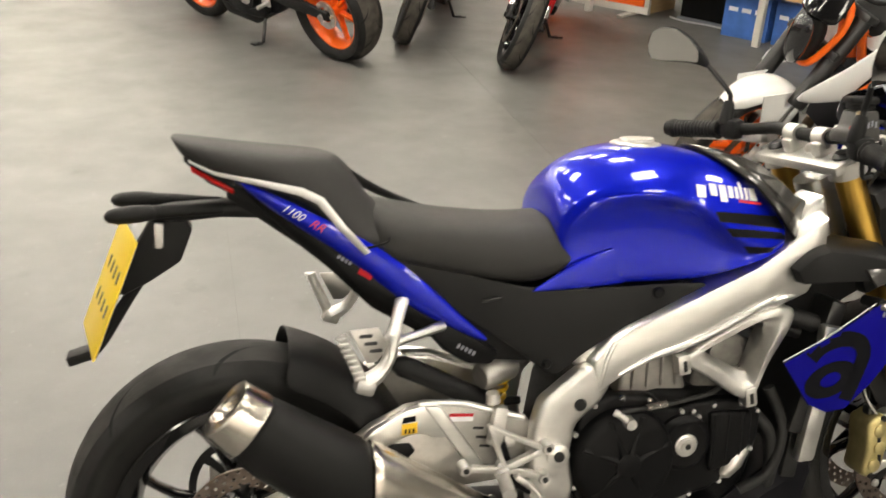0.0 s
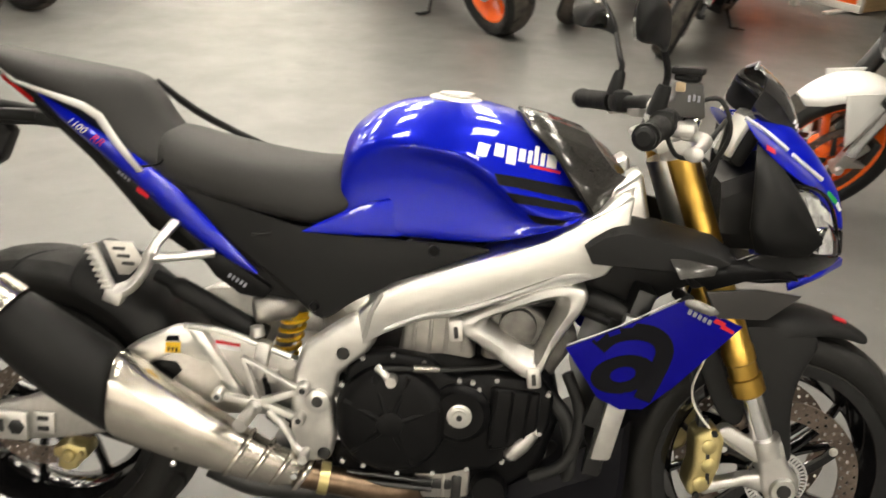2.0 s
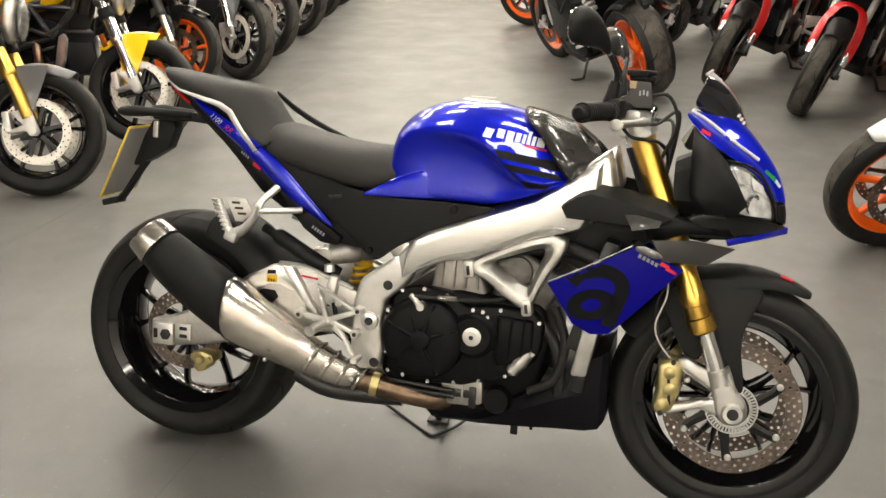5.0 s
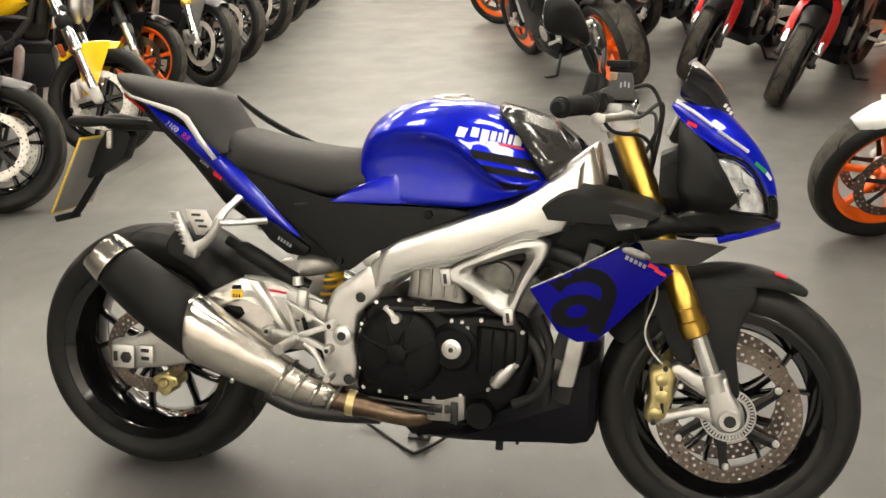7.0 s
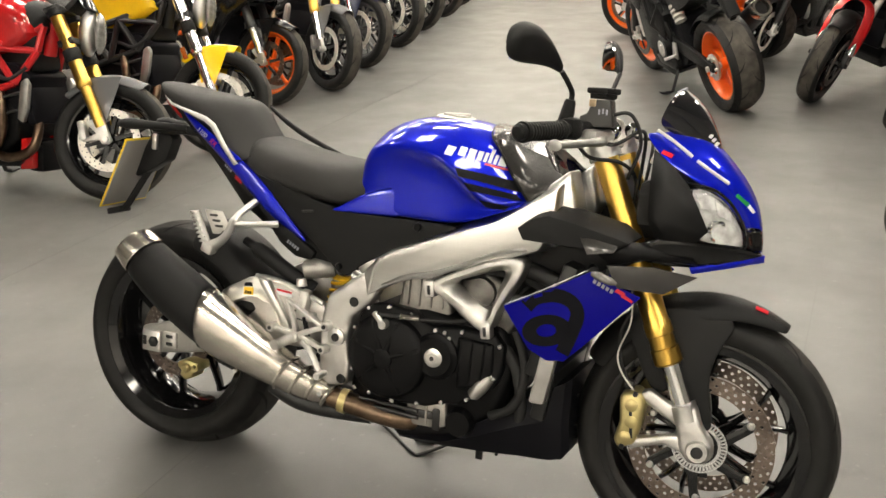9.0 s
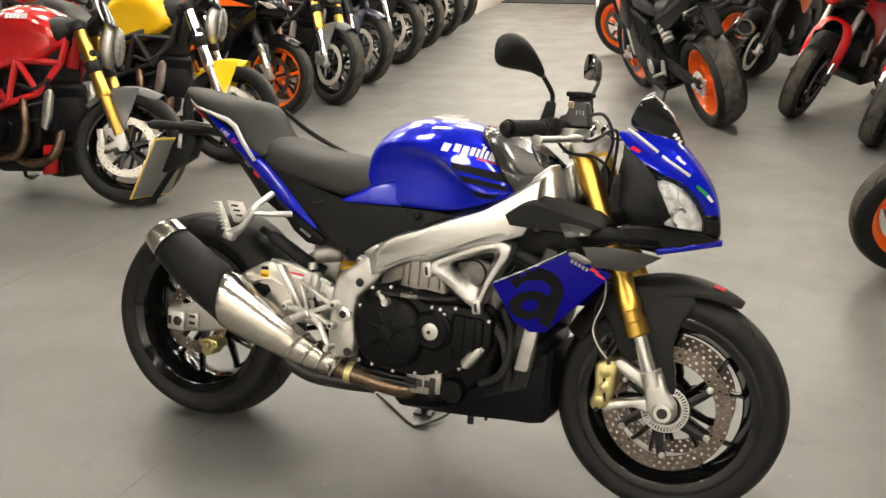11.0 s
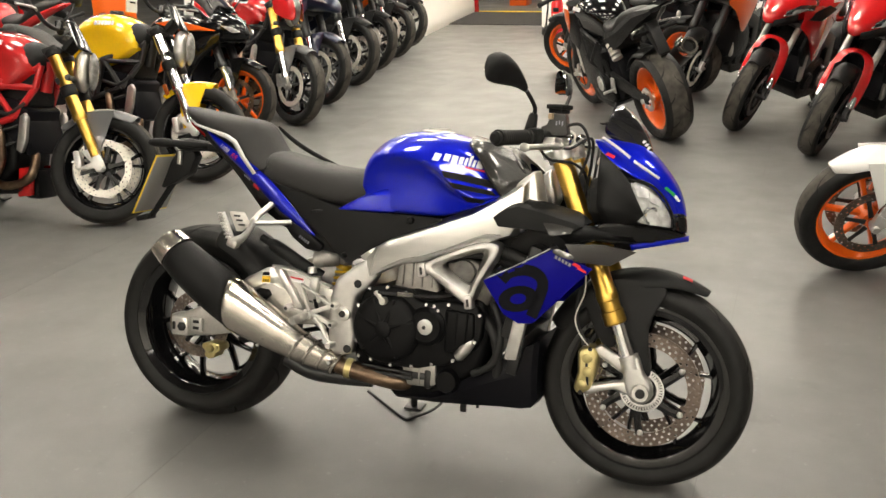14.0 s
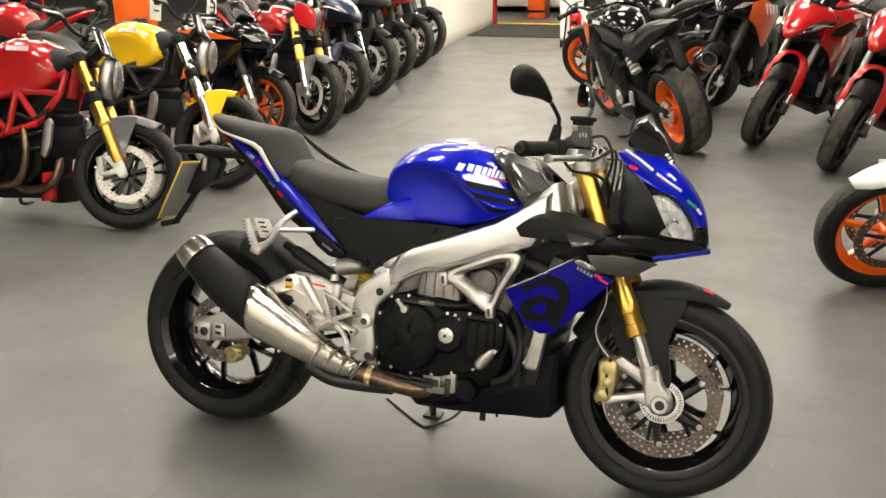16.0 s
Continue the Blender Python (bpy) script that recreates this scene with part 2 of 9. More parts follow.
def tube(bm, path, r, n=10, cap=True, flat=1.0, loop=False):
    """A round bar along path; r is one radius or one for each point."""
    path = [Vector(p) for p in path]
    rr = r if isinstance(r, (list, tuple)) else [r] * len(path)
    rings, up = [], None
    for i, p in enumerate(path):
        if loop:
            d = path[(i + 1) % len(path)] - path[i - 1]
        else:
            d = path[min(i + 1, len(path) - 1)] - path[max(i - 1, 0)]
        d.normalize()
        if up is None:
            up = Vector((0, 0, 1)) if abs(d.z) < 0.9 else Vector((1, 0, 0))
        s = d.cross(up).normalized()
        up = s.cross(d).normalized()
        rings.append([p + rr[i] * (math.cos(a) * s + flat * math.sin(a) * up) for a in (2 * math.pi * k / n for k in range(n))])
    if loop:
        rings.append(rings[0])
        skin(bm, rings, cap=False)
    else:
        skin(bm, rings, cap=cap)


def arc(points, k=6):
    """A smooth line through the points."""
    ps = [Vector(p) for p in points]
    out = []
    for i in range(len(ps) - 1):
        a, b, c, d = ps[max(i - 1, 0)], ps[i], ps[i + 1], ps[min(i + 2, len(ps) - 1)]
        for s in range(k):
            t = s / k
            out.append(0.5 * ((2 * b) + (c - a) * t + (2 * a - 5 * b + 4 * c - d) * t * t + (3 * b - a - 3 * c + d) * t ** 3))
    out.append(ps[-1])
    return out


def lathe(bm, prof, n=48, c=(0, 0, 0), ring=True):
    """Turns the profile of (radius, y) about the y axis through c; ring: the profile closes on itself."""
    rings = []
    for k in range(n):
        a = 2 * math.pi * k / n
        rings.append([(c[0] + r * math.cos(a), c[1] + y, c[2] + r * math.sin(a)) for r, y in prof])
    rows = [[bm.verts.new(p) for p in r] for r in rings]
    m = len(prof)
    for k in range(n):
        a, b = rows[k], rows[(k + 1) % n]
        for i in range(m if ring else m - 1):
            j = (i + 1) % m
            bm.faces.new((a[i], b[i], b[j], a[j]))
    if not ring:
        for i in (0, m - 1):
            if prof[i][0] > 1e-6:
                f = [rows[k][i] for k in range(n)]
                bm.faces.new(f if i == 0 else list(reversed(f)))


def turned(bm, prof, a, b, n=16):
    """Turns a profile of (share of the way, radius) about the line from a to b."""
    a, b = Vector(a), Vector(b)
    tube(bm, [a + (b - a) * t for t, _ in prof], [max(r, 1e-4) for _, r in prof], n)


def spun(bm, prof, a, b, n=24):
    """As turned, but the profile may run back on itself, as a lip or a bore does."""
    a, b = Vector(a), Vector(b)
    d = (b - a).normalized()
    u = d.orthogonal().normalized()
    v = d.cross(u)
    skin(bm, [[a + (b - a) * t + (u * math.cos(q) + v * math.sin(q)) * r for q in (2 * math.pi * k / n for k in range(n))] for t, r in prof])


def merge(bm, tmp):
    me = bpy.data.meshes.new("tmp")
    tmp.to_mesh(me)
    bm.from_mesh(me)
    bpy.data.meshes.remove(me)
    tmp.free()


def bevel(tmp, width, seg=2):
    bmesh.ops.recalc_face_normals(tmp, faces=tmp.faces[:])
    if width:
        es = [e for e in tmp.edges if len(e.link_faces) == 2 and e.calc_face_angle(0) > 0.35]
        bmesh.ops.bevel(tmp, geom=es, offset=width, segments=seg, affect="EDGES", profile=0.5, clamp_overlap=True)


def box(bm, c, s, m=None, bev=0.003):
    tmp = bmesh.new()
    bmesh.ops.create_cube(tmp, size=1)
    bmesh.ops.scale(tmp, vec=s, verts=tmp.verts[:])
    bevel(tmp, bev)
    if m is not None:
        tmp.transform(m)
    bmesh.ops.translate(tmp, vec=c, verts=tmp.verts[:])
    merge(bm, tmp)


def prism(bm, poly, y0, y1, bev=0.004, seg=2, taper=None):
    """The outline of (x, z) points, thick from y0 to y1; taper: another outline at y1."""
    tmp = bmesh.new()
    other = taper or poly
    a = [tmp.verts.new((x, y0, z)) for x, z in poly]
    b = [tmp.verts.new((x, y1, z)) for x, z in other]
    tmp.faces.new(a)
    tmp.faces.new(list(reversed(b)))
    n = len(a)
    for i in range(n):
        j = (i + 1) % n
        tmp.faces.new((a[j], a[i], b[i], b[j]))
    bevel(tmp, bev, seg)
    merge(bm, tmp)


def slab(bm, pts, thick, bev=0.002):
    """A flat polygon of 3D points, thickened along its normal."""
    pts = [Vector(p) for p in pts]
    nrm = sum(((pts[i] - pts[0]).cross(pts[i + 1] - pts[0]) for i in range(1, len(pts) - 1)), Vector()).normalized()
    tmp = bmesh.new()
    a = [tmp.verts.new(p) for p in pts]
    b = [tmp.verts.new(p + nrm * thick) for p in pts]
    tmp.faces.new(list(reversed(a)))
    tmp.faces.new(b)
    for i in range(len(a)):
        j = (i + 1) % len(a)
        tmp.faces.new((a[i], a[j], b[j], b[i]))
    bevel(tmp, bev)
    merge(bm, tmp)


def sheet(bm, rows):
    """An open grid of points."""
    skin(bm, rows, closed=False, cap=False)


def part(name, bm, mat, parent=None, label="", m=None, sub=0, solid=0.0, sharp=38, kind="", fill=True):
    me = bpy.data.meshes.new(name)
    bmesh.ops.recalc_face_normals(bm, faces=bm.faces[:])
    bm.to_mesh(me)
    bm.free()
    for p in me.polygons:
        p.use_smooth = True
    if not sub:
        me.set_sharp_from_angle(angle=radians(sharp))
    me.materials.append(M[mat] if isinstance(mat, str) else mat)
    ob = new(name, me)
    if parent is not None:
        ob.parent = parent
    if m is not None:
        ob.matrix_basis = m
    if solid:
        so = ob.modifiers.new("thickness", "SOLIDIFY")
        so.thickness, so.offset = solid, 0.0
    if sub:
        su = ob.modifiers.new("round", "SUBSURF")
        su.levels = su.render_levels = sub
    return tagged(ob, label=label, kind=kind)


def again(name, ob, parent, m):
    """One more part on the same mesh."""
    o = new(name, ob.data)
    o.parent = parent
    o.matrix_basis = m
    for md in ob.modifiers:
        k = o.modifiers.new(md.name, md.type)
        if md.type == "SUBSURF":
            k.levels = k.render_levels = md.levels
        else:
            k.thickness, k.offset = md.thickness, md.offset
    return o


def drilled_disc(bm, r0, r1, y, thick, n=36, rows=3, hole=0.0045):
    """A flat ring with drilled holes, about the y axis."""
    for j in range(rows):
        ra, rb = r0 + (r1 - r0) * j / rows, r0 + (r1 - r0) * (j + 1) / rows
        off = 0.5 * (j % 2)
        for i in range(n):
            a0, a1 = 2 * math.pi * (i + off) / n, 2 * math.pi * (i + 1 + off) / n
            am, rm = (a0 + a1) / 2, (ra + rb) / 2
            outer = [(ra, a0), (ra, am), (ra, a1), (rm, a1), (rb, a1), (rb, am), (rb, a0), (rm, a0)]
            cx, cz = rm * math.cos(am), rm * math.sin(am)
            loops = []
            for yy in (y - thick / 2, y + thick / 2):
                o = [bm.verts.new((r * math.cos(a), yy, r * math.sin(a))) for r, a in outer]
                h = []
                for r, a in outer:
                    v = Vector((r * math.cos(a) - cx, 0, r * math.sin(a) - cz)).normalized()
                    h.append(bm.verts.new((cx + v.x * hole, yy, cz + v.z * hole)))
                loops.append((o, h))
                for k in range(8):
                    q = (k + 1) % 8
                    bm.faces.new((o[k], o[q], h[q], h[k]))
            (o1, h1), (o2, h2) = loops
            for k in range(8):
                q = (k + 1) % 8
                bm.faces.new((h1[k], h1[q], h2[q], h2[k]))
            if j == rows - 1:
                for k in (4, 5):
                    bm.faces.new((o1[k], o1[k + 1], o2[k + 1], o2[k]))
            if j == 0:
                for k in (0, 1):
                    bm.faces.new((o1[k], o1[k + 1], o2[k + 1], o2[k]))
    bmesh.ops.remove_doubles(bm, verts=bm.verts[:], dist=0.0002)


def tyre_profile(R, rb, w):
    h = w / 2
    return [(rb, -0.74 * h), (rb + 0.012, -0.86 * h), (rb + 0.42 * (R - rb), -0.99 * h), (rb + 0.62 * (R - rb), -1.0 * h),
            (R - 0.30 * h, -0.88 * h), (R - 0.135 * h, -0.62 * h), (R - 0.03 * h, -0.3 * h), (R, 0.0),
            (R - 0.03 * h, 0.3 * h), (R - 0.135 * h, 0.62 * h), (R - 0.30 * h, 0.88 * h), (rb + 0.62 * (R - rb), 1.0 * h),
            (rb + 0.42 * (R - rb), 0.99 * h), (rb + 0.012, 0.86 * h), (rb, 0.74 * h), (rb - 0.006, 0)]


def rim_profile(rf, w):
    h = w / 2
    return [(rf, -h), (rf + 0.004, -h + 0.005), (rf - 0.004, -h + 0.012), (rf - 0.016, -h + 0.022), (rf - 0.026, -h + 0.05), (rf - 0.028, 0),
            (rf - 0.026, h - 0.05), (rf - 0.016, h - 0.022), (rf - 0.004, h - 0.012), (rf + 0.004, h - 0.005), (rf, h),
            (rf - 0.012, h - 0.003), (rf - 0.022, h - 0.02), (rf - 0.034, h - 0.045), (rf - 0.037, 0), (rf - 0.034, -h + 0.045), (rf - 0.022, -h + 0.02), (rf - 0.012, -h + 0.003)]


def spokes(bm, n, r0, r1, w0, w1, d0, d1, split=0.0, twist=0.0, start=0.3):
    """Tapered spokes from the hub to the rim; split: the angle by which each one forks."""
    for k in range(n):
        a = start + 2 * math.pi * k / n
        for s in ((-1, 1) if split else (0,)):
            rings = []
            for t in (0.0, 0.3, 0.7, 1.0):
                r = r0 + (r1 - r0) * t
                aa = a + s * split * (0.25 + 0.75 * t) + twist * t
                w, d = w0 + (w1 - w0) * t, d0 + (d1 - d0) * t
                if t == 1.0:
                    w *= 1.5
                cx, cz = r * math.cos(aa), r * math.sin(aa)
                tx, tz = -math.sin(aa), math.cos(aa)
                rings.append([(cx + tx * w * u, d * v, cz + tz * w * u) for u, v in
                              ((-0.5, -0.35), (-0.3, -0.5), (0.3, -0.5), (0.5, -0.35), (0.5, 0.35), (0.3, 0.5), (-0.3, 0.5), (-0.5, 0.35))])
            skin(bm, rings)




SIDES = (-1, 1)


def grooves(bm, R, w, n, rear):
    """Curved tread cuts as thin dark strips just above the crown."""
    h = w / 2
    for k in range(n):
        for s in SIDES:
            a0 = 2 * math.pi * (k + (0.5 if s > 0 else 0)) / n
            rows = []
            for i in range(8):
                t = i / 7
                y = s * h * (0.12 + 0.72 * t)
                f = abs(y) / h
                r = R - h * (0.03 * (f / 0.3) ** 2 if f < 0.3 else 0.03 + 0.105 * (f - 0.3) / 0.32 if f < 0.62 else 0.135 + 0.165 * (f - 0.62) / 0.26) + 0.0008
                a = a0 + (0.42 * t ** 0.7 - 0.10 * t * t) * (1 if rear else -1)
                wd = 0.006 * math.sin(math.pi * (0.08 + 0.84 * t)) / R
                rows.append([(r * math.cos(a - wd), y, r * math.sin(a - wd)), (r * math.cos(a + wd), y, r * math.sin(a + wd))])
            sheet(bm, rows)


def crown(bm, R, w, n):
    h = w / 2
    lathe(bm, [(R - 0.135 * h + 0.0004, -0.62 * h), (R - 0.03 * h + 0.0005, -0.3 * h), (R + 0.0005, 0.0), (R - 0.03 * h + 0.0005, 0.3 * h), (R - 0.135 * h + 0.0004, 0.62 * h), (R - 0.20 * h, 0.5 * h), (R - 0.20 * h, -0.5 * h)], n)


def loft(bm, secs):
    """A body symmetric about y = 0: each section is x and its half outline of (y, z) from the top's middle to the bottom's middle."""
    rings = []
    for x, half in secs:
        pts = [(q[0], q[1], q[2] if len(q) > 2 else 0.0) for q in half]
        right = [(x + dx, -y, z) for y, z, dx in pts]
        left = [(x + dx, y, z) for y, z, dx in reversed(pts[1:-1])]
        rings.append(right + left)
    skin(bm, rings)


# ---- room ----
def wall(name, a, b, height=3.3, thick=0.12, z0=0.0, paint="wall"):
    """A wall from a to b; its body lies to the left of the way."""
    a, b = Vector((*a, 0)), Vector((*b, 0))
    d = (b - a).normalized()
    nrm = Vector((-d.y, d.x, 0)) * thick
    bm = bmesh.new()
    skin(bm, [[a + Vector((0, 0, z)), b + Vector((0, 0, z)), b + nrm + Vector((0, 0, z)), a + nrm + Vector((0, 0, z))] for z in (z0, height)])
    ob = tagged(part(name, bm, paint), "plain white painted showroom wall" if paint == "wall" else "plain grey painted showroom wall", "wall", kind="structure")
    if z0 == 0:
        bm = bmesh.new()
        out = Vector((d.y, -d.x, 0)) * 0.014
        skin(bm, [[a + out * k + Vector((0, 0, z)), b + out * k + Vector((0, 0, z)), b + Vector((0, 0, z)), a + Vector((0, 0, z))] for k, z in ((1, 0.0), (1, 0.085), (0.35, 0.1))])
        tagged(part("baseboard", bm, "skirting"), "white painted skirting along the wall", "skirting", kind="structure")
    return ob


X0, X1, YN, YB, YF = -16.0, 8.0, -6.4, 10.15, 17.0
bm = bmesh.new()
skin(bm, [[(X0, YN, z), (X1, YN, z), (X1, YF, z), (X0, YF, z)] for z in (-0.1, 0.0)])
tagged(part("floor", bm, "floor"), "grey vinyl sheet floor with a satin sheen", "floor", kind="structure")

CEIL = 3.3
bm = bmesh.new()
skin(bm, [[(X0, YN, z), (X1, YN, z), (X1, YF, z), (X0, YF, z)] for z in (CEIL, CEIL + 0.1)])
tagged(part("ceiling", bm, "ceiling"), "suspended showroom ceiling, darkened for contrast in reflections", "ceiling", kind="structure")

# the south wall is unseen, placed where the added panels light it brightly
wall("wall_south", (X0, YN), (X1, YN), thick=-0.12)
wall("wall_east", (X1, YN), (X1, YB), thick=-0.12, paint="wall_grey")
wall("wall_west", (X0, YF), (X0, YN), thick=-0.12)
wall("wall_far", (-5.4, YF), (X0, YF), thick=-0.12)
wall("wall_north_left", (-3.02, 9.82), (-5.4, 9.82), thick=-0.12)
wall("wall_block_side", (-5.4, 9.82), (-5.4, YF), thick=-0.12)
wall("wall_passage", (-3.34, 12.9), (-3.02, 9.82), thick=-0.12)
wall("wall_north_right", (X1, YB), (-1.51, YB), thick=-0.12)
wall("wall_passage_right", (-1.51, YB), (-1.65, 12.9), thick=-0.12)
wall("wall_back", (0.5, 15.2), (-5.2, 15.2), thick=-0.12)
wall("wall_back_left", (-5.2, 12.9), (-3.34, 12.9), thick=-0.12)
wall("wall_back_right", (-1.65, 12.9), (0.5, 12.9), thick=-0.12)
wall("wall_back_end", (0.5, 12.9), (0.5, 15.2), thick=-0.12)
wall("wall_lintel", (-1.65, 12.9), (-3.34, 12.9), z0=2.1)

bm = bmesh.new()
skin(bm, [[(-3.22, 11.15, z), (-1.59, 11.15, z), (-1.65, 12.86, z), (-3.33, 12.86, z)] for z in (0.002, 0.014)])
tagged(part("entrance_mat", bm, "mat"), "dark ribbed entrance mat in the passage floor", "mat", kind="structure")
bm = bmesh.new()
box(bm, (-2.5, 12.93, 0.012), (1.66, 0.07, 0.02), bev=0.004)
tagged(part("threshold", bm, "plate_yellow"), "yellow metal threshold strip in the doorway", "threshold", kind="structure")
bm = bmesh.new()
box(bm, (-3.315, 12.872, 1.05), (0.055, 0.05, 2.10), bev=0.004)
box(bm, (-3.292, 12.905, 1.05), (0.018, 0.03, 2.10), bev=0.002)
tagged(part("door_frame", bm, "red_plastic"), "orange red painted door frame post", "door frame", kind="structure")

# faint joints of the floor: welded seams, slightly sunk look by a thin raised bead
JOINT = material("floor seam", (0.120, 0.118, 0.113), 0.42)
for k in range(9):
    bm = bmesh.new()
    box(bm, (-6.0 + 1.52 * k, 2.0, 0.0004), (0.003, 16.0, 0.0006), bev=0)
    tagged(part("floor_seam", bm, JOINT), "faint welded joint in the vinyl floor", "seam", kind="structure")

# ceiling panels
bm = bmesh.new()
box(bm, (0, 0, 0.0), (0.62, 0.62, 0.02), bev=0.004)
fix = part("ceiling_light", bm, "frame_white")
bm = bmesh.new()
box(bm, (0, 0, -0.012), (0.56, 0.56, 0.008), bev=0.002)
part("diffuser", bm, "lamp", fix, "glowing opal diffuser")
tagged(fix, "square recessed ceiling panel light, switched on", "ceiling light", "ceiling lights")
first = True
# the row at gy -5.0 is unseen, added to brighten the south wall
for gx in (-9.4, -6.6, -4.3, -2.4, -0.5, 1.4, 3.8):
    for gy in (-5.0, -2.9, -1.1, 0.7, 2.5, 4.3, 6.1, 7.9, 9.3):
        if (gy == -2.9 and gx != 3.8) or (gy == -5.0 and gx < -3) or (gx < 0 and -2 < gy < 0)  or (gx < -4 and gy < 2) or (gx == 3.8 and 2 < gy < 7):
            continue
        m = pose(gx, gy, CEIL - 0.008)
        if first:
            fix.matrix_basis = m
            first = False
        else:
            copy_thing(fix, m)
# further unseen panels, added so the bright south wall reflects in the metal
for gx in (-2.4, -0.5, 1.4, 3.8):
    copy_thing(fix, pose(gx, -5.75, CEIL - 0.008))
copy_thing(fix, pose(-2.2, 10.7, CEIL - 0.008))
# panel at a made-up place, added to brighten the wall by the passage
copy_thing(fix, pose(-1.45, 8.7, CEIL - 0.008))
copy_thing(fix, pose(-2.4, 12.0, CEIL - 0.008))
copy_thing(fix, pose(-2.4, 13.9, CEIL - 0.008))


# ---- the other motorcycles ----
MESHES = {}


def shared(key, build, mat, name, parent, m=None, label="", **kw):
    """A part whose mesh is built once for each key."""
    if key in MESHES:
        o = again(name, MESHES[key], parent, m or Matrix())
        return tagged(o, label=label)
    bm = bmesh.new()
    build(bm)
    o = part(name, bm, mat, parent, label, m, **kw)
    MESHES[key] = o
    return o


def wheel(parent, name, R, w, mat, m, style="five", spoke_mat=None, discs=(), disc_r=0.155, n=56, disc_mat="disc_bright"):
    rf = R - 0.075 if w < 0.15 else R - 0.092
    rw = w * 0.72

    def rim(bm):
        lathe(bm, rim_profile(rf, rw), n)

    wh = shared(("rim", R, w, mat), rim, mat, name, parent, m)
    smat = spoke_mat or mat
    shared(("hub", mat), lambda bm: lathe(bm, [(0.012, -0.05), (0.034, -0.05), (0.040, -0.03), (0.040, 0.03), (0.034, 0.05), (0.012, 0.05)], 24), smat, "hub", wh)
    count, wd, sp = {"wire": (16, 0, 0), "split": (5, 0.018, 0.17), "ten": (10, 0.014, 0), "five": (6, 0.024, 0)}[style]
    for k in range(count):
        turn = Matrix.Rotation(-2 * math.pi * k / count, 4, "Y")
        if style == "wire":
            shared(("spoke", R, w, style, smat), lambda bm: [tube(bm, [(0.035 * math.cos(s), s * 0.035, 0.035 * math.sin(s)), (rf - 0.034, 0, 0)], 0.0026, 5) for s in (-1, 1)], smat, "spoke", wh, turn)
        else:
            shared(("spoke", R, w, style, smat), lambda bm: spokes(bm, 1, 0.034, rf - 0.034, wd, wd * 0.75, 0.045, 0.026, split=sp), smat, "spoke", wh, turn)
    shared(("tyre", R, w), lambda bm: lathe(bm, tyre_profile(R, rf - 0.002, w), n + 16), "rubber", "tyre", wh, label="black rubber tyre", sharp=60)
    shared(("tread", R, w), lambda bm: crown(bm, R, w, n + 16), "worn_tread", "tread", wh, label="worn dusty tread", sharp=60)
    shared(("groove", R, w), lambda bm: grooves(bm, R, w, 10, w > 0.15), "groove", "tread_groove", wh, label="curved tread grooves", kind="stuff")
    for y in discs:
        shared(("disc", disc_r, disc_mat), lambda bm: drilled_disc(bm, disc_r - 0.038, disc_r, 0, 0.005, 28, 2), disc_mat, "brake_disc", wh, pose(0, y, 0), "drilled steel brake disc")
        for k in range(6):
            shared(("carrier", disc_r), lambda bm: spokes(bm, 1, 0.03, disc_r - 0.034, 0.022, 0.014, 0.007, 0.006), "dark_metal", "carrier_arm", wh, pose(0, y, 0) @ Matrix.Rotation(2 * math.pi * k / 6, 4, "Y"))
    return wh


def trellis(bm, pts, r=0.0185):
    for a, b in pts:
        tube(bm, [a, b], r, 8)


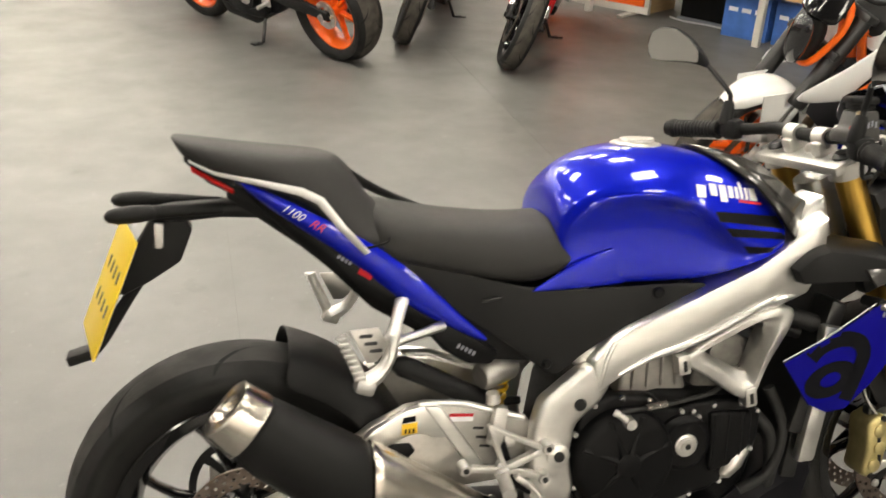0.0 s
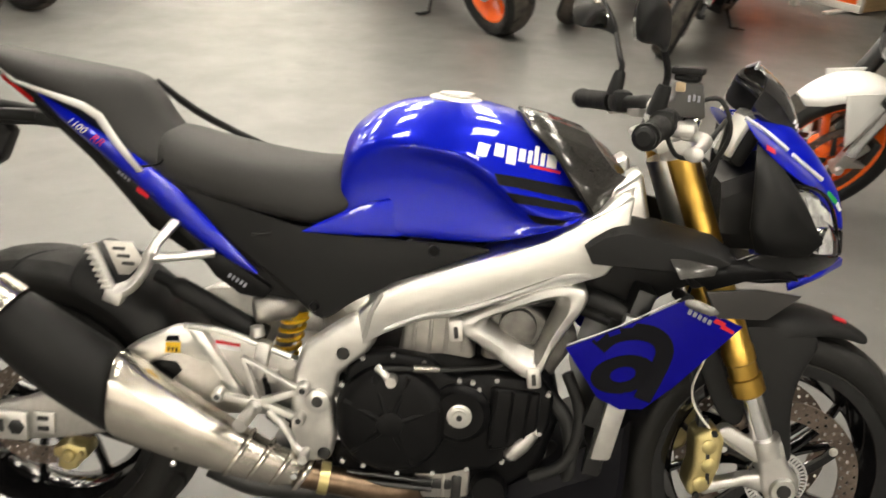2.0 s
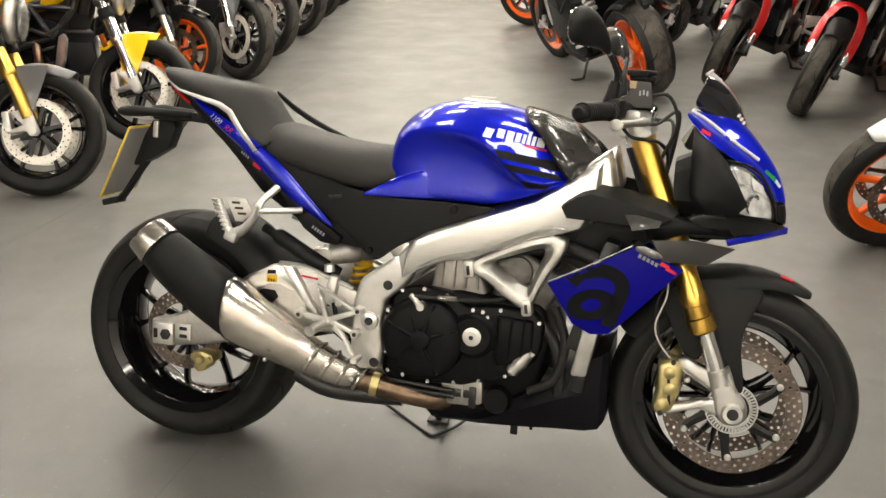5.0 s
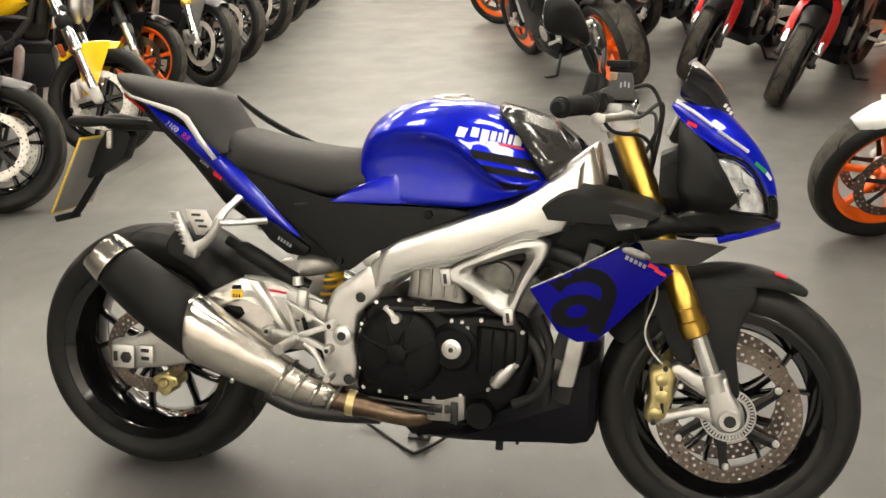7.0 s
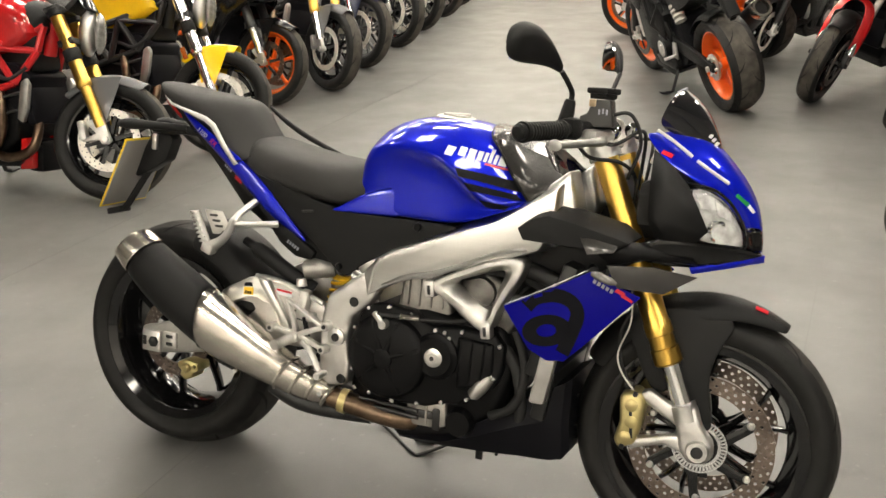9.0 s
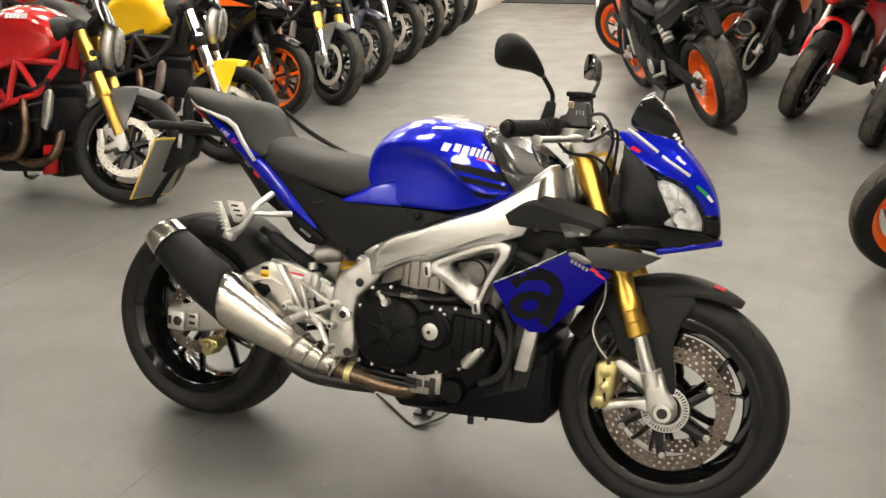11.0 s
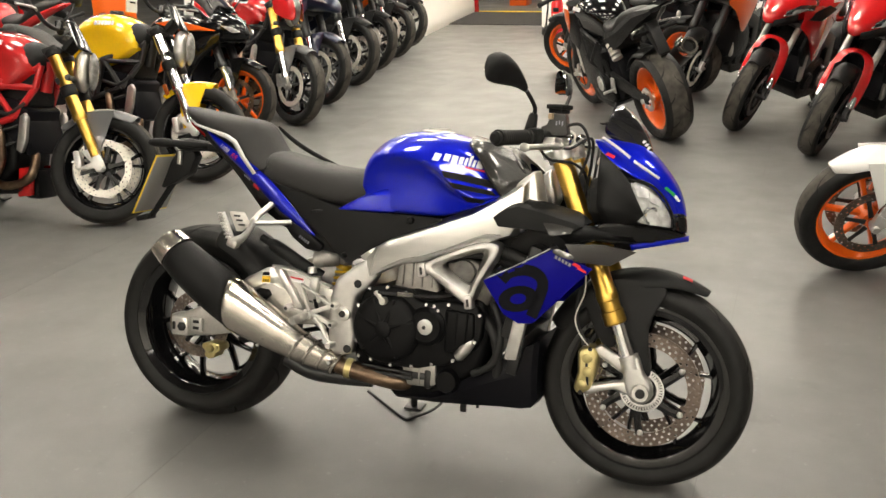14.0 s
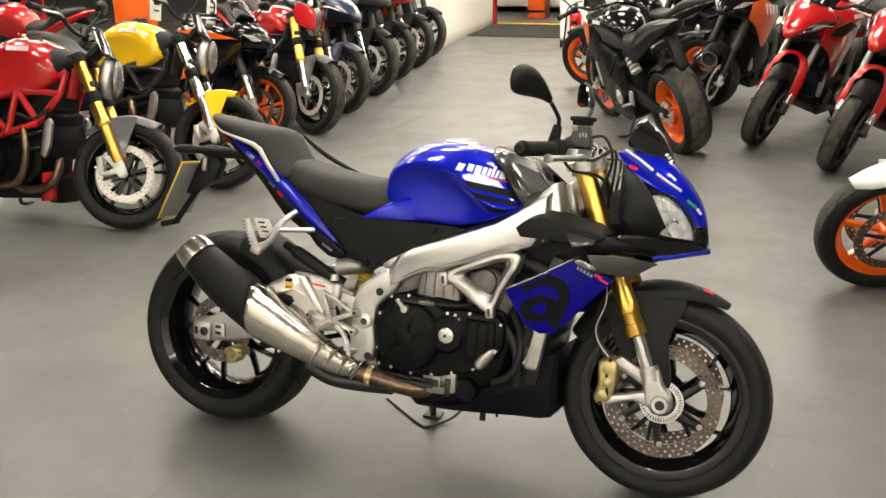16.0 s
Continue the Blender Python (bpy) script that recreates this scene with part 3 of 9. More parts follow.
def motorcycle(label, front, heading, lean=11.0, steer=12.0, style="naked", body="red", fender="black_plastic", frame="dark_metal",
               rims="black_gloss", rim_style="five", fork="gold", seat="seat", tail=None, cover=None, wb=1.45, high=0.0, muffler="steel",
               tank_z=0.0, inverted=True, screen=None, headers=True, group="motorcycles on display", fender_hi=False, hugger=True, size=1.0, panel=None, card=False, guards=False, deep=0.0, legs=None, slider="chrome", rear_w=0.185, lamp_z=0.0, lamp="clear_lamp", bar_up=0.0):
    """A parked motorcycle; front: where the front tyre meets the floor."""
    R1, R2 = 0.298, 0.318
    h = radians(heading)
    root = new("motorcycle")
    fx, fy = front
    root.matrix_basis = pose(fx - wb * math.cos(h), fy - wb * math.sin(h), 0, 0, 0, heading) @ pose(0, 0, 0, -lean) @ Matrix.Scale(size, 4)
    tagged(root, label, "motorcycle", group)
    tail = tail or body
    H = high

    def P(name, mat, fn, lab="", parent=root, m=None, **kw):
        bm = bmesh.new()
        fn(bm)
        return part(name, bm, mat, parent, lab, m, **kw)

    wheel(root, "rear_wheel", R2, rear_w, rims, pose(0, 0, R2), rim_style, discs=(-0.07,), disc_r=0.11)
    # steering group
    rake = radians(24)
    head = Vector((wb - 0.30, 0, 0.90 + H))
    ax = Vector((-math.sin(rake), 0, math.cos(rake)))
    S = Matrix.Translation(head) @ Matrix.Rotation(radians(steer), 4, ax) @ Matrix.Translation(-head)
    wheel(root, "front_wheel", R1, 0.118, rims, S @ pose(wb, 0, R1), rim_style, discs=(-0.07, 0.07), disc_mat="disc" if legs or fender == "white" or rims == "orange" else "disc_bright")
    foot = Vector((wb - 0.03, 0, R1 + 0.06))
    top = Vector((wb - 0.285, 0, 0.905 + H))
    d = top - foot
    for s in (-1, 1):
        y = 0.1 * s
        a, b = foot + Vector((0, y, 0)), top + Vector((0, y, 0))
        up, lo = (0.034, 0.027) if inverted else (0.022, 0.029)
        leg = P("fork_leg", fork, lambda bm: turned(bm, [(0, up), (0.02, up + 0.003), (0.08, up + 0.003), (0.1, up), (0.98, up), (1, up - 0.003)], a + d * (0.34 if inverted else 0.0), b, 18), "gold fork leg" if fork == "gold" else "", m=S)
        P("stanchion", slider, lambda bm: turned(bm, [(0, lo), (1, lo)], a, a + d * 0.36, 14), "polished fork slider", leg)
        if fork in ("gold", "chrome"):
            for f0, f1 in ((0.56, 0.66), (0.94, 1.005)):
                P("fork_collar", "black_plastic", lambda bm: turned(bm, [(0, up + 0.004), (0.1, up + 0.008), (0.9, up + 0.008), (1, up + 0.004)], a + d * f0, a + d * f1, 18), "black fork clamp collar", leg)
        P("fork_foot", "cast" if inverted else "dark_metal", lambda bm: (prism(bm, [(wb - 0.055, R1 + 0.10), (wb - 0.025, R1 + 0.11), (wb + 0.012, R1 + 0.03), (wb + 0.022, R1 + 0.0), (wb + 0.012, R1 - 0.022), (wb - 0.018, R1 - 0.024), (wb - 0.035, R1 - 0.004), (wb - 0.11, R1 - 0.018), (wb - 0.112, R1 - 0.004), (wb - 0.05, R1 + 0.026), (wb - 0.105, R1 + 0.072), (wb - 0.10, R1 + 0.082)], y - 0.014, y + 0.014, 0.005),
                                                      tube(bm, [(wb, y - 0.03 * abs(s), R1), (wb, y + 0.03, R1)], 0.016, 12)), "cast axle clamp", leg)
        P("brake_caliper", "cast" if fork in ("gold", "chrome") else "dark_metal", lambda bm: box(bm, (wb - 0.125, 0.08 * s, R1 + 0.035), (0.036, 0.055, 0.10), Matrix.Rotation(radians(-14), 4, "Y"), 0.01), "", root, S)
    P("triple_clamp", "dark_metal", lambda bm: (box(bm, top + Vector((-0.005, 0, 0.0)), (0.08, 0.27, 0.03), Matrix.Rotation(-rake, 4, "Y"), 0.008), box(bm, foot + d * 0.72, (0.08, 0.26, 0.035), Matrix.Rotation(-rake, 4, "Y"), 0.008)), m=S)
    # fender
    fr = R1 + (0.026 if not fender_hi else 0.16)

    def fend(bm):
        rows = []
        for k in range(11):
            first, last = {"white": (56, 150), "yellow": (74, 138), "grey": (60, 140)}.get(fender, (52, 150))
            a = radians(first + (last - first) * k / 10) if not fender_hi else radians(20 + 11 * k)
            r = fr + (0.008 if k in (0, 10) else 0)
            w = (0.062 - 0.018 * (k < 2) - 0.01 * (k == 10)) if fender != "white" else (0.026, 0.048, 0.060, 0.066)[min(k, 3)]
            cx, cz = math.cos(a), math.sin(a)
            rows.append([(wb + (r - dr) * cx, yy * w, R1 + (r - dr) * cz) for yy, dr in ((-1.12, 0.05), (-1, 0.02), (-0.6, 0.004), (0, 0), (0.6, 0.004), (1, 0.02), (1.12, 0.05))])
        sheet(bm, rows)

    fo = P("front_fender", fender, fend, "", root, S, solid=0.004, sub=1)
    if not fender_hi:
        for s in (-1, 1):
            P("fender_stay", fender, lambda bm: slab(bm, [(wb - 0.08, 0.082 * s, R1 + 0.02), (wb - 0.03, 0.088 * s, R1 + 0.02), (wb + 0.05, 0.075 * s, R1 + 0.31), (wb - 0.14, 0.075 * s, R1 + 0.29)], 0.005), "", fo)
    if legs:
        def guard(bm):
            rows = []
            for y, z, a, c in ((-0.128, 0.06, 0.020, 0.024), (-0.136, 0.14, 0.026, 0.032), (-0.134, 0.24, 0.028, 0.038), (-0.118, 0.33, 0.026, 0.044), (-0.080, 0.385, 0.020, 0.048), (0, 0.402, 0.012, 0.050),
                               (0.080, 0.385, 0.020, 0.048), (0.118, 0.33, 0.026, 0.044), (0.134, 0.24, 0.028, 0.038), (0.136, 0.14, 0.026, 0.032), (0.128, 0.06, 0.020, 0.024)):
                x = wb - 0.015 - 0.30 * z
                rows.append([(x - a, y * 0.99, R1 + z), (x + 0.012, y * 1.04, R1 + z), (x + c, y * 0.60, R1 + z - 0.012)])
            sheet(bm, rows)
        P("fork_guard", legs, guard, "painted fork guard arch", root, S, solid=0.006, sub=2)
    # frame
    if style in ("naked", "sport"):
        def fr_(bm):
            for s in (-1, 1):
                A, B, C, D, E_ = ((1.11, 0.07 * s, 0.84), (1.08, 0.085 * s, 0.72), (0.86, 0.16 * s, 0.73), (0.62, 0.15 * s, 0.66), (0.80, 0.165 * s, 0.50))
                F, Gp = (0.98, 0.14 * s, 0.56), (0.56, 0.13 * s, 0.42)
                trellis(bm, [(A, C), (C, D), (B, F), (F, E_), (B, C), (C, F), (C, E_), (D, E_), (A, B), (D, Gp), (E_, Gp)])
            tube(bm, [(1.075, 0, 0.70), (1.11, 0, 0.86)], 0.035, 14)
        P("frame", frame, fr_, "red tubular trellis frame" if frame == "red_frame" else "dark tubular frame")
    else:
        P("frame", frame, lambda bm: [prism(bm, [(1.12, 0.86), (0.95, 0.80), (0.60, 0.66), (0.52, 0.36), (0.62, 0.36), (0.68, 0.58), (1.0, 0.66), (1.13, 0.72)], s * 0.13 - 0.018, s * 0.13 + 0.018, 0.008) for s in (-1, 1)], "dark cast frame")
    # engine
    def eng(bm):
        prism(bm, [(0.52, 0.24), (0.60, 0.19), (0.86, 0.19), (0.98, 0.28), (1.0, 0.40), (0.94, 0.48), (0.70, 0.50), (0.55, 0.46)], -0.14, 0.14, 0.02, 3)
        prism(bm, [(0.68, 0.46), (0.86, 0.46), (0.80, 0.68), (0.66, 0.66)], -0.11, 0.11, 0.012)
        prism(bm, [(0.84, 0.36), (0.98, 0.34), (1.07, 0.50), (0.96, 0.56)], -0.10, 0.10, 0.012)
        for s in (-1, 1):
            tube(bm, [(0.68, 0.13 * s, 0.35), (0.68, 0.175 * s, 0.35)], [0.105, 0.09], 28)
            tube(bm, [(0.86, 0.13 * s, 0.34), (0.86, 0.165 * s, 0.34)], [0.075, 0.062], 24)
    en = P("engine", "engine_black", eng, "dark engine block with round side covers")
    for s in (-1, 1):
        P("clutch_ring", "cast", lambda bm: spun(bm, [(0, 0.058), (0.6, 0.056), (0.8, 0.048), (0.5, 0.042), (0.5, 0.026), (1, 0.020)], (0.68, 0.172 * s, 0.35), (0.68, 0.184 * s, 0.35), 24), "", en)
    P("gearbox", "decal_black", lambda bm: (prism(bm, [(0.36, 0.34), (0.46, 0.24), (0.64, 0.20), (0.68, 0.50), (0.60, 0.62), (0.44, 0.58)], -0.105, 0.105, 0.02, 2), prism(bm, [(0.72, 0.40), (1.02, 0.36), (1.07, 0.60), (0.98, 0.66), (0.74, 0.66)], -0.135, 0.135, 0.015, 2)), "dark engine rear and cylinders", en)
    P("air_box", "black_plastic", lambda bm: prism(bm, [(0.60, 0.68 + H), (0.66, 0.60), (0.90, 0.56), (1.06, 0.62), (1.08, 0.80 + H), (0.90, 0.74 + H)], -0.10, 0.10, 0.02, 2), "dark air box under the tank", en)
    P("cylinder_head", "engine_black", lambda bm: (prism(bm, [(0.90, 0.40), (1.0, 0.38), (1.06, 0.50), (0.95, 0.55)], -0.13, 0.13, 0.012), prism(bm, [(0.66, 0.56), (0.82, 0.56), (0.80, 0.68), (0.68, 0.68)], -0.125, 0.125, 0.012)), "", en)
    for q in range(3):
        P("hose", "cable", lambda bm: tube(bm, arc([(1.04, -0.12 + 0.03 * q, 0.64 - 0.1 * q), (0.96, -0.155, 0.58 - 0.08 * q), (0.84, -0.15, 0.60 - 0.12 * q), (0.72, -0.12, 0.56 - 0.05 * q)]), 0.011 - 0.002 * q, 8), "", en)
    P("radiator", "decal_black", lambda bm: box(bm, (1.05, 0, 0.47), (0.05, 0.28, 0.22), Matrix.Rotation(radians(-14), 4, "Y"), 0.012))
    for s in (-1, 1):
        P("radiator_cap", "cast", lambda bm: prism(bm, [(1.01, 0.39), (1.045, 0.37), (1.075, 0.44), (1.09, 0.56), (1.07, 0.59), (1.04, 0.57)], s * 0.155 - 0.014, s * 0.155 + 0.014, 0.008), "pale aluminium radiator side tank")
    if headers:
        P("exhaust_header", "header", lambda bm: [tube(bm, arc([(1.0, 0.07 * s, 0.42), (1.08, 0.10 * s, 0.36), (1.06, 0.13 * s, 0.24), (0.92, 0.14 * s, 0.19), (0.78, 0.13 * s, 0.22), (0.62, 0.13 * s, 0.19), (0.42, 0.12 * s, 0.22)]), 0.024, 12) for s in (-1,)]
          + [tube(bm, arc([(0.84, -0.10, 0.56), (0.90, -0.16, 0.50), (0.92, -0.17, 0.36), (0.86, -0.165, 0.24), (0.70, -0.15, 0.20)]), 0.024, 12)], "bronze tinted exhaust pipes")
        P("belly_pan", "black_plastic", lambda bm: prism(bm, [(0.55, 0.20), (0.70, 0.13), (1.0, 0.15), (1.08, 0.26), (0.96, 0.22), (0.70, 0.19)], -0.12, 0.12, 0.012))
    sx = -0.15 if muffler != "none" else 0
    if muffler != "none":
        def muf(bm):
            ps = [(0.46, -0.13, 0.24), (0.30, -0.17, 0.31), (0.20, -0.185, 0.38), (-0.02, -0.195, 0.55), (-0.05, -0.196, 0.572)]
            tube(bm, ps, [0.03, 0.045, 0.062, 0.060, 0.05], 18, cap=False)
            tube(bm, list(reversed(ps[2:])), [0.038, 0.05, 0.03], 18)
        mu = P("muffler", muffler, muf, "round exhaust muffler")
        P("muffler_tip", "steel", lambda bm: lathe_tip(bm), "", mu)
    # swingarm and side stand
    P("swingarm", "black_plastic" if rims != "black_gloss" else "cast", lambda bm: [prism(bm, [(-0.06, R2 - 0.02), (-0.05, R2 + 0.035), (0.30, R2 + 0.09), (0.56, R2 + 0.13), (0.58, R2 + 0.04), (0.30, R2 + 0.0)], s * 0.115 - 0.016, s * 0.115 + 0.016, 0.008) for s in (-1, 1)])
    P("rear_axle", "cast", lambda bm: tube(bm, [(0, -0.145, R2), (0, 0.145, R2)], 0.018, 14))
    P("shock_absorber", "dark_metal", lambda bm: tube(bm, [(0.47, -0.05, 0.38), (0.52, -0.05, 0.68)], 0.02, 12))
    P("shock_spring", "dark_metal", lambda bm: tube(bm, [(0.478 + 0.03 * t + 0.038 * math.cos(12 * math.pi * t), -0.05 + 0.038 * math.sin(12 * math.pi * t), 0.43 + 0.18 * t) for t in (k / 60 for k in range(61))], 0.006, 6))
    P("side_stand", "dark_metal", lambda bm: (tube(bm, [(0.60, 0.10, 0.22), (0.56, 0.20, 0.07), (0.55, 0.25, 0.0 + 0.25 * math.tan(radians(lean)) + 0.012)], 0.011, 8),
                                            box(bm, (0.55, 0.26, 0.25 * math.tan(radians(lean)) + 0.016), (0.05, 0.06, 0.008), pose(0, 0, 0, lean), 0.002)), "black side stand on the floor")
    # tank, seat, tail
    Z = H + tank_z

    def tank(bm):
        def half(zt, zb, w, k=0.86):
            return [(0, zt), (w * 0.45, zt - 0.008), (w * 0.86, zt - 0.045), (w, zt - 0.10), (w * k, zt - 0.15), (w * k, zb + 0.03), (w * 0.8, zb), (0, zb)]
        loft(bm, [(0.53, half(0.82 + Z, 0.68 + H, 0.080)), (0.555, half(0.885 + Z, 0.665 + H, 0.108)), (0.65, half(0.950 + Z, 0.665 + H, 0.145, 0.8)), (0.79, half(0.985 + Z, 0.675 + H, 0.175, 0.8)),
                  (0.93, half(0.97 + Z, 0.70 + H, 0.182, 0.88)), (1.04, half(0.92 + Z, 0.76 + H, 0.16, 0.95)), (1.09, half(0.87 + Z, 0.80 + H, 0.11, 0.95))])
    tk = P("tank", body, tank, "", sub=2)
    if cover:
        P("tank_cover", cover, lambda bm: loft(bm, [(0.98, [(0, 0.955 + Z), (0.10, 0.945 + Z), (0.165, 0.88 + Z), (0.168, 0.82 + H), (0, 0.80 + H)]), (1.08, [(0, 0.90 + Z), (0.08, 0.89 + Z), (0.125, 0.85 + Z), (0.12, 0.80 + H), (0, 0.78 + H)]), (1.12, [(0, 0.87 + Z), (0.05, 0.86 + Z), (0.07, 0.84 + Z), (0.06, 0.80 + H), (0, 0.79 + H)])]), "", tk, sub=1)
    P("filler_cap", "dark_metal", lambda bm: tube(bm, [(0.84, 0, 0.975 + Z), (0.84, 0, 0.992 + Z)], [0.045, 0.04], 20), "", tk)
    for s in (-1, 1):
        P("lettering", "decal_white", lambda bm: [slab(bm, [(0.80 + 0.025 * k, s * 0.168, 0.895 + Z), (0.818 + 0.025 * k, s * 0.169, 0.893 + Z), (0.818 + 0.025 * k, s * 0.158, 0.918 + Z), (0.80 + 0.025 * k, s * 0.157, 0.92 + Z)], 0.004, 0) for k in range(6)], "row of pale marks on the tank", tk, kind="stuff")

    def seat_(bm):
        def half(zt, zb, w):
            return [(0, zt), (w * 0.7, zt - 0.004), (w, zt - 0.03), (w * 0.95, zb + 0.01), (w * 0.7, zb), (0, zb)]
        k = H * 0.8
        loft(bm, [(-0.06, half(0.955 + k, 0.915 + k, 0.05)), (0.03, half(0.95 + k, 0.88 + k, 0.085)), (0.18, half(0.93 + k, 0.83 + k, 0.105)), (0.25, half(0.90 + k, 0.80 + k, 0.115)), (0.31, half(0.835 + k, 0.755 + k, 0.125)),
                  (0.44, half(0.81 + k, 0.73 + k, 0.13)), (0.56, half(0.82 + k, 0.74 + k, 0.105)), (0.63, half(0.845 + k, 0.75 + k, 0.075))])
    P("seat", seat, seat_, "black padded seat", sub=2)

    def tail_(bm):
        k = H * 0.8
        loft(bm, [(-0.13, [(0, 0.935 + k), (0.035, 0.93 + k), (0.045, 0.91 + k), (0.02, 0.89 + k), (0, 0.888 + k)]), (0.0, [(0, 0.915 + k), (0.08, 0.91 + k), (0.095, 0.885 + k), (0.07, 0.845 + k), (0, 0.84 + k)]),
                  (0.18, [(0, 0.86 + k), (0.105, 0.855 + k), (0.118, 0.82 + k), (0.10, 0.76 + k), (0, 0.75 + k)]), (0.36, [(0, 0.77 + k), (0.11, 0.76 + k), (0.13, 0.735 + k), (0.115, 0.69 + k), (0, 0.68 + k)]),
                  (0.56, [(0, 0.75 + k), (0.10, 0.75 + k), (0.125, 0.73 + k), (0.11, 0.68 + k), (0, 0.67 + k)])])
    tl = P("tail", tail, tail_, "", sub=1)
    P("tail_light", "red_plastic", lambda bm: box(bm, (-0.135, 0, 0.912 + H * 0.8), (0.015, 0.07, 0.025), bev=0.005), "red tail light", tl)
    P("plate_hanger", "black_plastic", lambda bm: (prism(bm, [(0.02, 0.86 + H), (-0.10, 0.85 + H), (-0.22, 0.64 + H), (-0.20, 0.62 + H), (-0.06, 0.80 + H), (0.06, 0.82 + H)], -0.02, 0.02, 0.005),
                                                   [tube(bm, [(-0.12, 0, 0.80 + H), (-0.13, 0.16 * s, 0.80 + H)], [0.012, 0.018], 8) for s in (-1, 1)]), "black tail tidy with indicators", tl)
    if hugger:
        P("rear_hugger", "black_plastic", lambda bm: sheet(bm, [[((R2 + 0.035) * math.cos(a), y, R2 + (R2 + 0.035 - dr) * math.sin(a)) for y, dr in ((-0.1, 0.05), (-0.085, 0.015), (0, 0), (0.085, 0.015), (0.1, 0.05))] for a in (radians(30 + 14 * k) for k in range(6))]), "", solid=0.004, sub=1)
    for s in (-1, 1):
        P("foot_peg", "cast", lambda bm: (prism(bm, [(0.44, 0.42), (0.50, 0.42), (0.54, 0.32), (0.46, 0.30)], 0.15 * s - 0.006, 0.15 * s + 0.006, 0.004), tube(bm, [(0.47, 0.15 * s, 0.33), (0.47, 0.24 * s, 0.33)], 0.012, 8)), "metal foot peg and hanger")
    # bars
    bz = 1.0 + H + bar_up if style != "sport" else 0.93
    bx = wb - 0.30 - 0.4 * bar_up
    bh = P("handlebar", "cable" if style != "sport" else "dark_metal", lambda bm: tube(bm, arc([(bx - 0.09, -0.38, bz + 0.01), (bx - 0.03, -0.20, bz + 0.02), (bx, -0.09, bz - 0.035), (bx, 0.09, bz - 0.035), (bx - 0.03, 0.20, bz + 0.02), (bx - 0.09, 0.38, bz + 0.01)]), 0.012, 10), "black handlebar", m=S)
    for s in (-1, 1):
        P("grip", "rubber", lambda bm: turned(bm, [(0, 0.017), (0.1, 0.018), (0.85, 0.017), (0.9, 0.021), (1, 0.019)], (bx - 0.06, 0.27 * s, bz + 0.017), (bx - 0.095, 0.40 * s, bz + 0.008), 14), "black rubber grip", bh)
        P("lever", "cast", lambda bm: tube(bm, arc([(bx, 0.2 * s, bz + 0.0), (bx + 0.01, 0.27 * s, bz), (bx - 0.03, 0.39 * s, bz - 0.01)]), 0.007, 8), "", bh)
        P("switch_block", "black_plastic", lambda bm: box(bm, (bx - 0.04, 0.24 * s, bz + 0.015), (0.05, 0.045, 0.05), bev=0.008), "", bh)
        mr = P("mirror", "black_plastic", lambda bm: (tube(bm, arc([(bx - 0.03, 0.25 * s, bz + 0.03), (bx - 0.0, 0.28 * s, bz + 0.10), (bx - 0.01, 0.36 * s, bz + 0.17)]), 0.006, 8),
                                                    loft_mirror(bm, (bx - 0.015, 0.37 * s, bz + 0.19), s)), "black bar mirror", root, S)
        if guards:
            P("hand_guard", "black_plastic", lambda bm: slab(bm, [(bx + 0.06, 0.2 * s, bz - 0.03), (bx + 0.02, 0.40 * s, bz - 0.04), (bx + 0.0, 0.41 * s, bz + 0.05), (bx + 0.05, 0.22 * s, bz + 0.06)], 0.006), "", bh)
    # front end
    hx = wb - 0.13
    hz = 0.86 + H + lamp_z
    if style == "naked":
        hx -= 0.015
        hl = P("headlight", "cast" if body != "white" else "black_plastic", lambda bm: [skin(bm, [[(hx + x, y * w, hz + z * hgt) for y, z in ((0, 1), (0.75, 0.85), (1, 0.2), (0.8, -0.6), (0, -1), (-0.8, -0.6), (-1, 0.2), (-0.75, 0.85))] for x, w, hgt in ((-0.05, 0.045, 0.08), (-0.02, 0.066, 0.128), (0.035, 0.068, 0.138))])], "", root, S, sub=1)
        P("headlight_lens", lamp, lambda bm: skin(bm, [[(hx + x, y * w, hz + z * hgt) for y, z in ((0, 1), (0.75, 0.85), (1, 0.2), (0.8, -0.6), (0, -1), (-0.8, -0.6), (-1, 0.2), (-0.75, 0.85))] for x, w, hgt in ((0.030, 0.064, 0.132), (0.062, 0.054, 0.112), (0.080, 0.022, 0.045))]), "silvery headlight glass", hl, sub=1)
        P("fly_screen", screen or "black_gloss", lambda bm: sheet(bm, [[(hx + 0.05 - 0.10 * t - 0.05 * abs(y), y * (0.10 - 0.03 * t), hz + 0.10 + 0.17 * t) for y in (-1, -0.5, 0, 0.5, 1)] for t in (0, 0.35, 0.7, 1)]), "dark fly screen over the headlight", hl, solid=0.004, sub=1)
        P("instrument_panel", "black_plastic", lambda bm: box(bm, (hx - 0.07, 0, hz + 0.14), (0.03, 0.14, 0.09), Matrix.Rotation(radians(40), 4, "Y"), 0.01), "", hl)
    else:
        beak = 0.10 if style == "tourer" else 0.0
        up = 0.05 if style == "tourer" else 0.0
        col = panel or body
        hx += 0.02
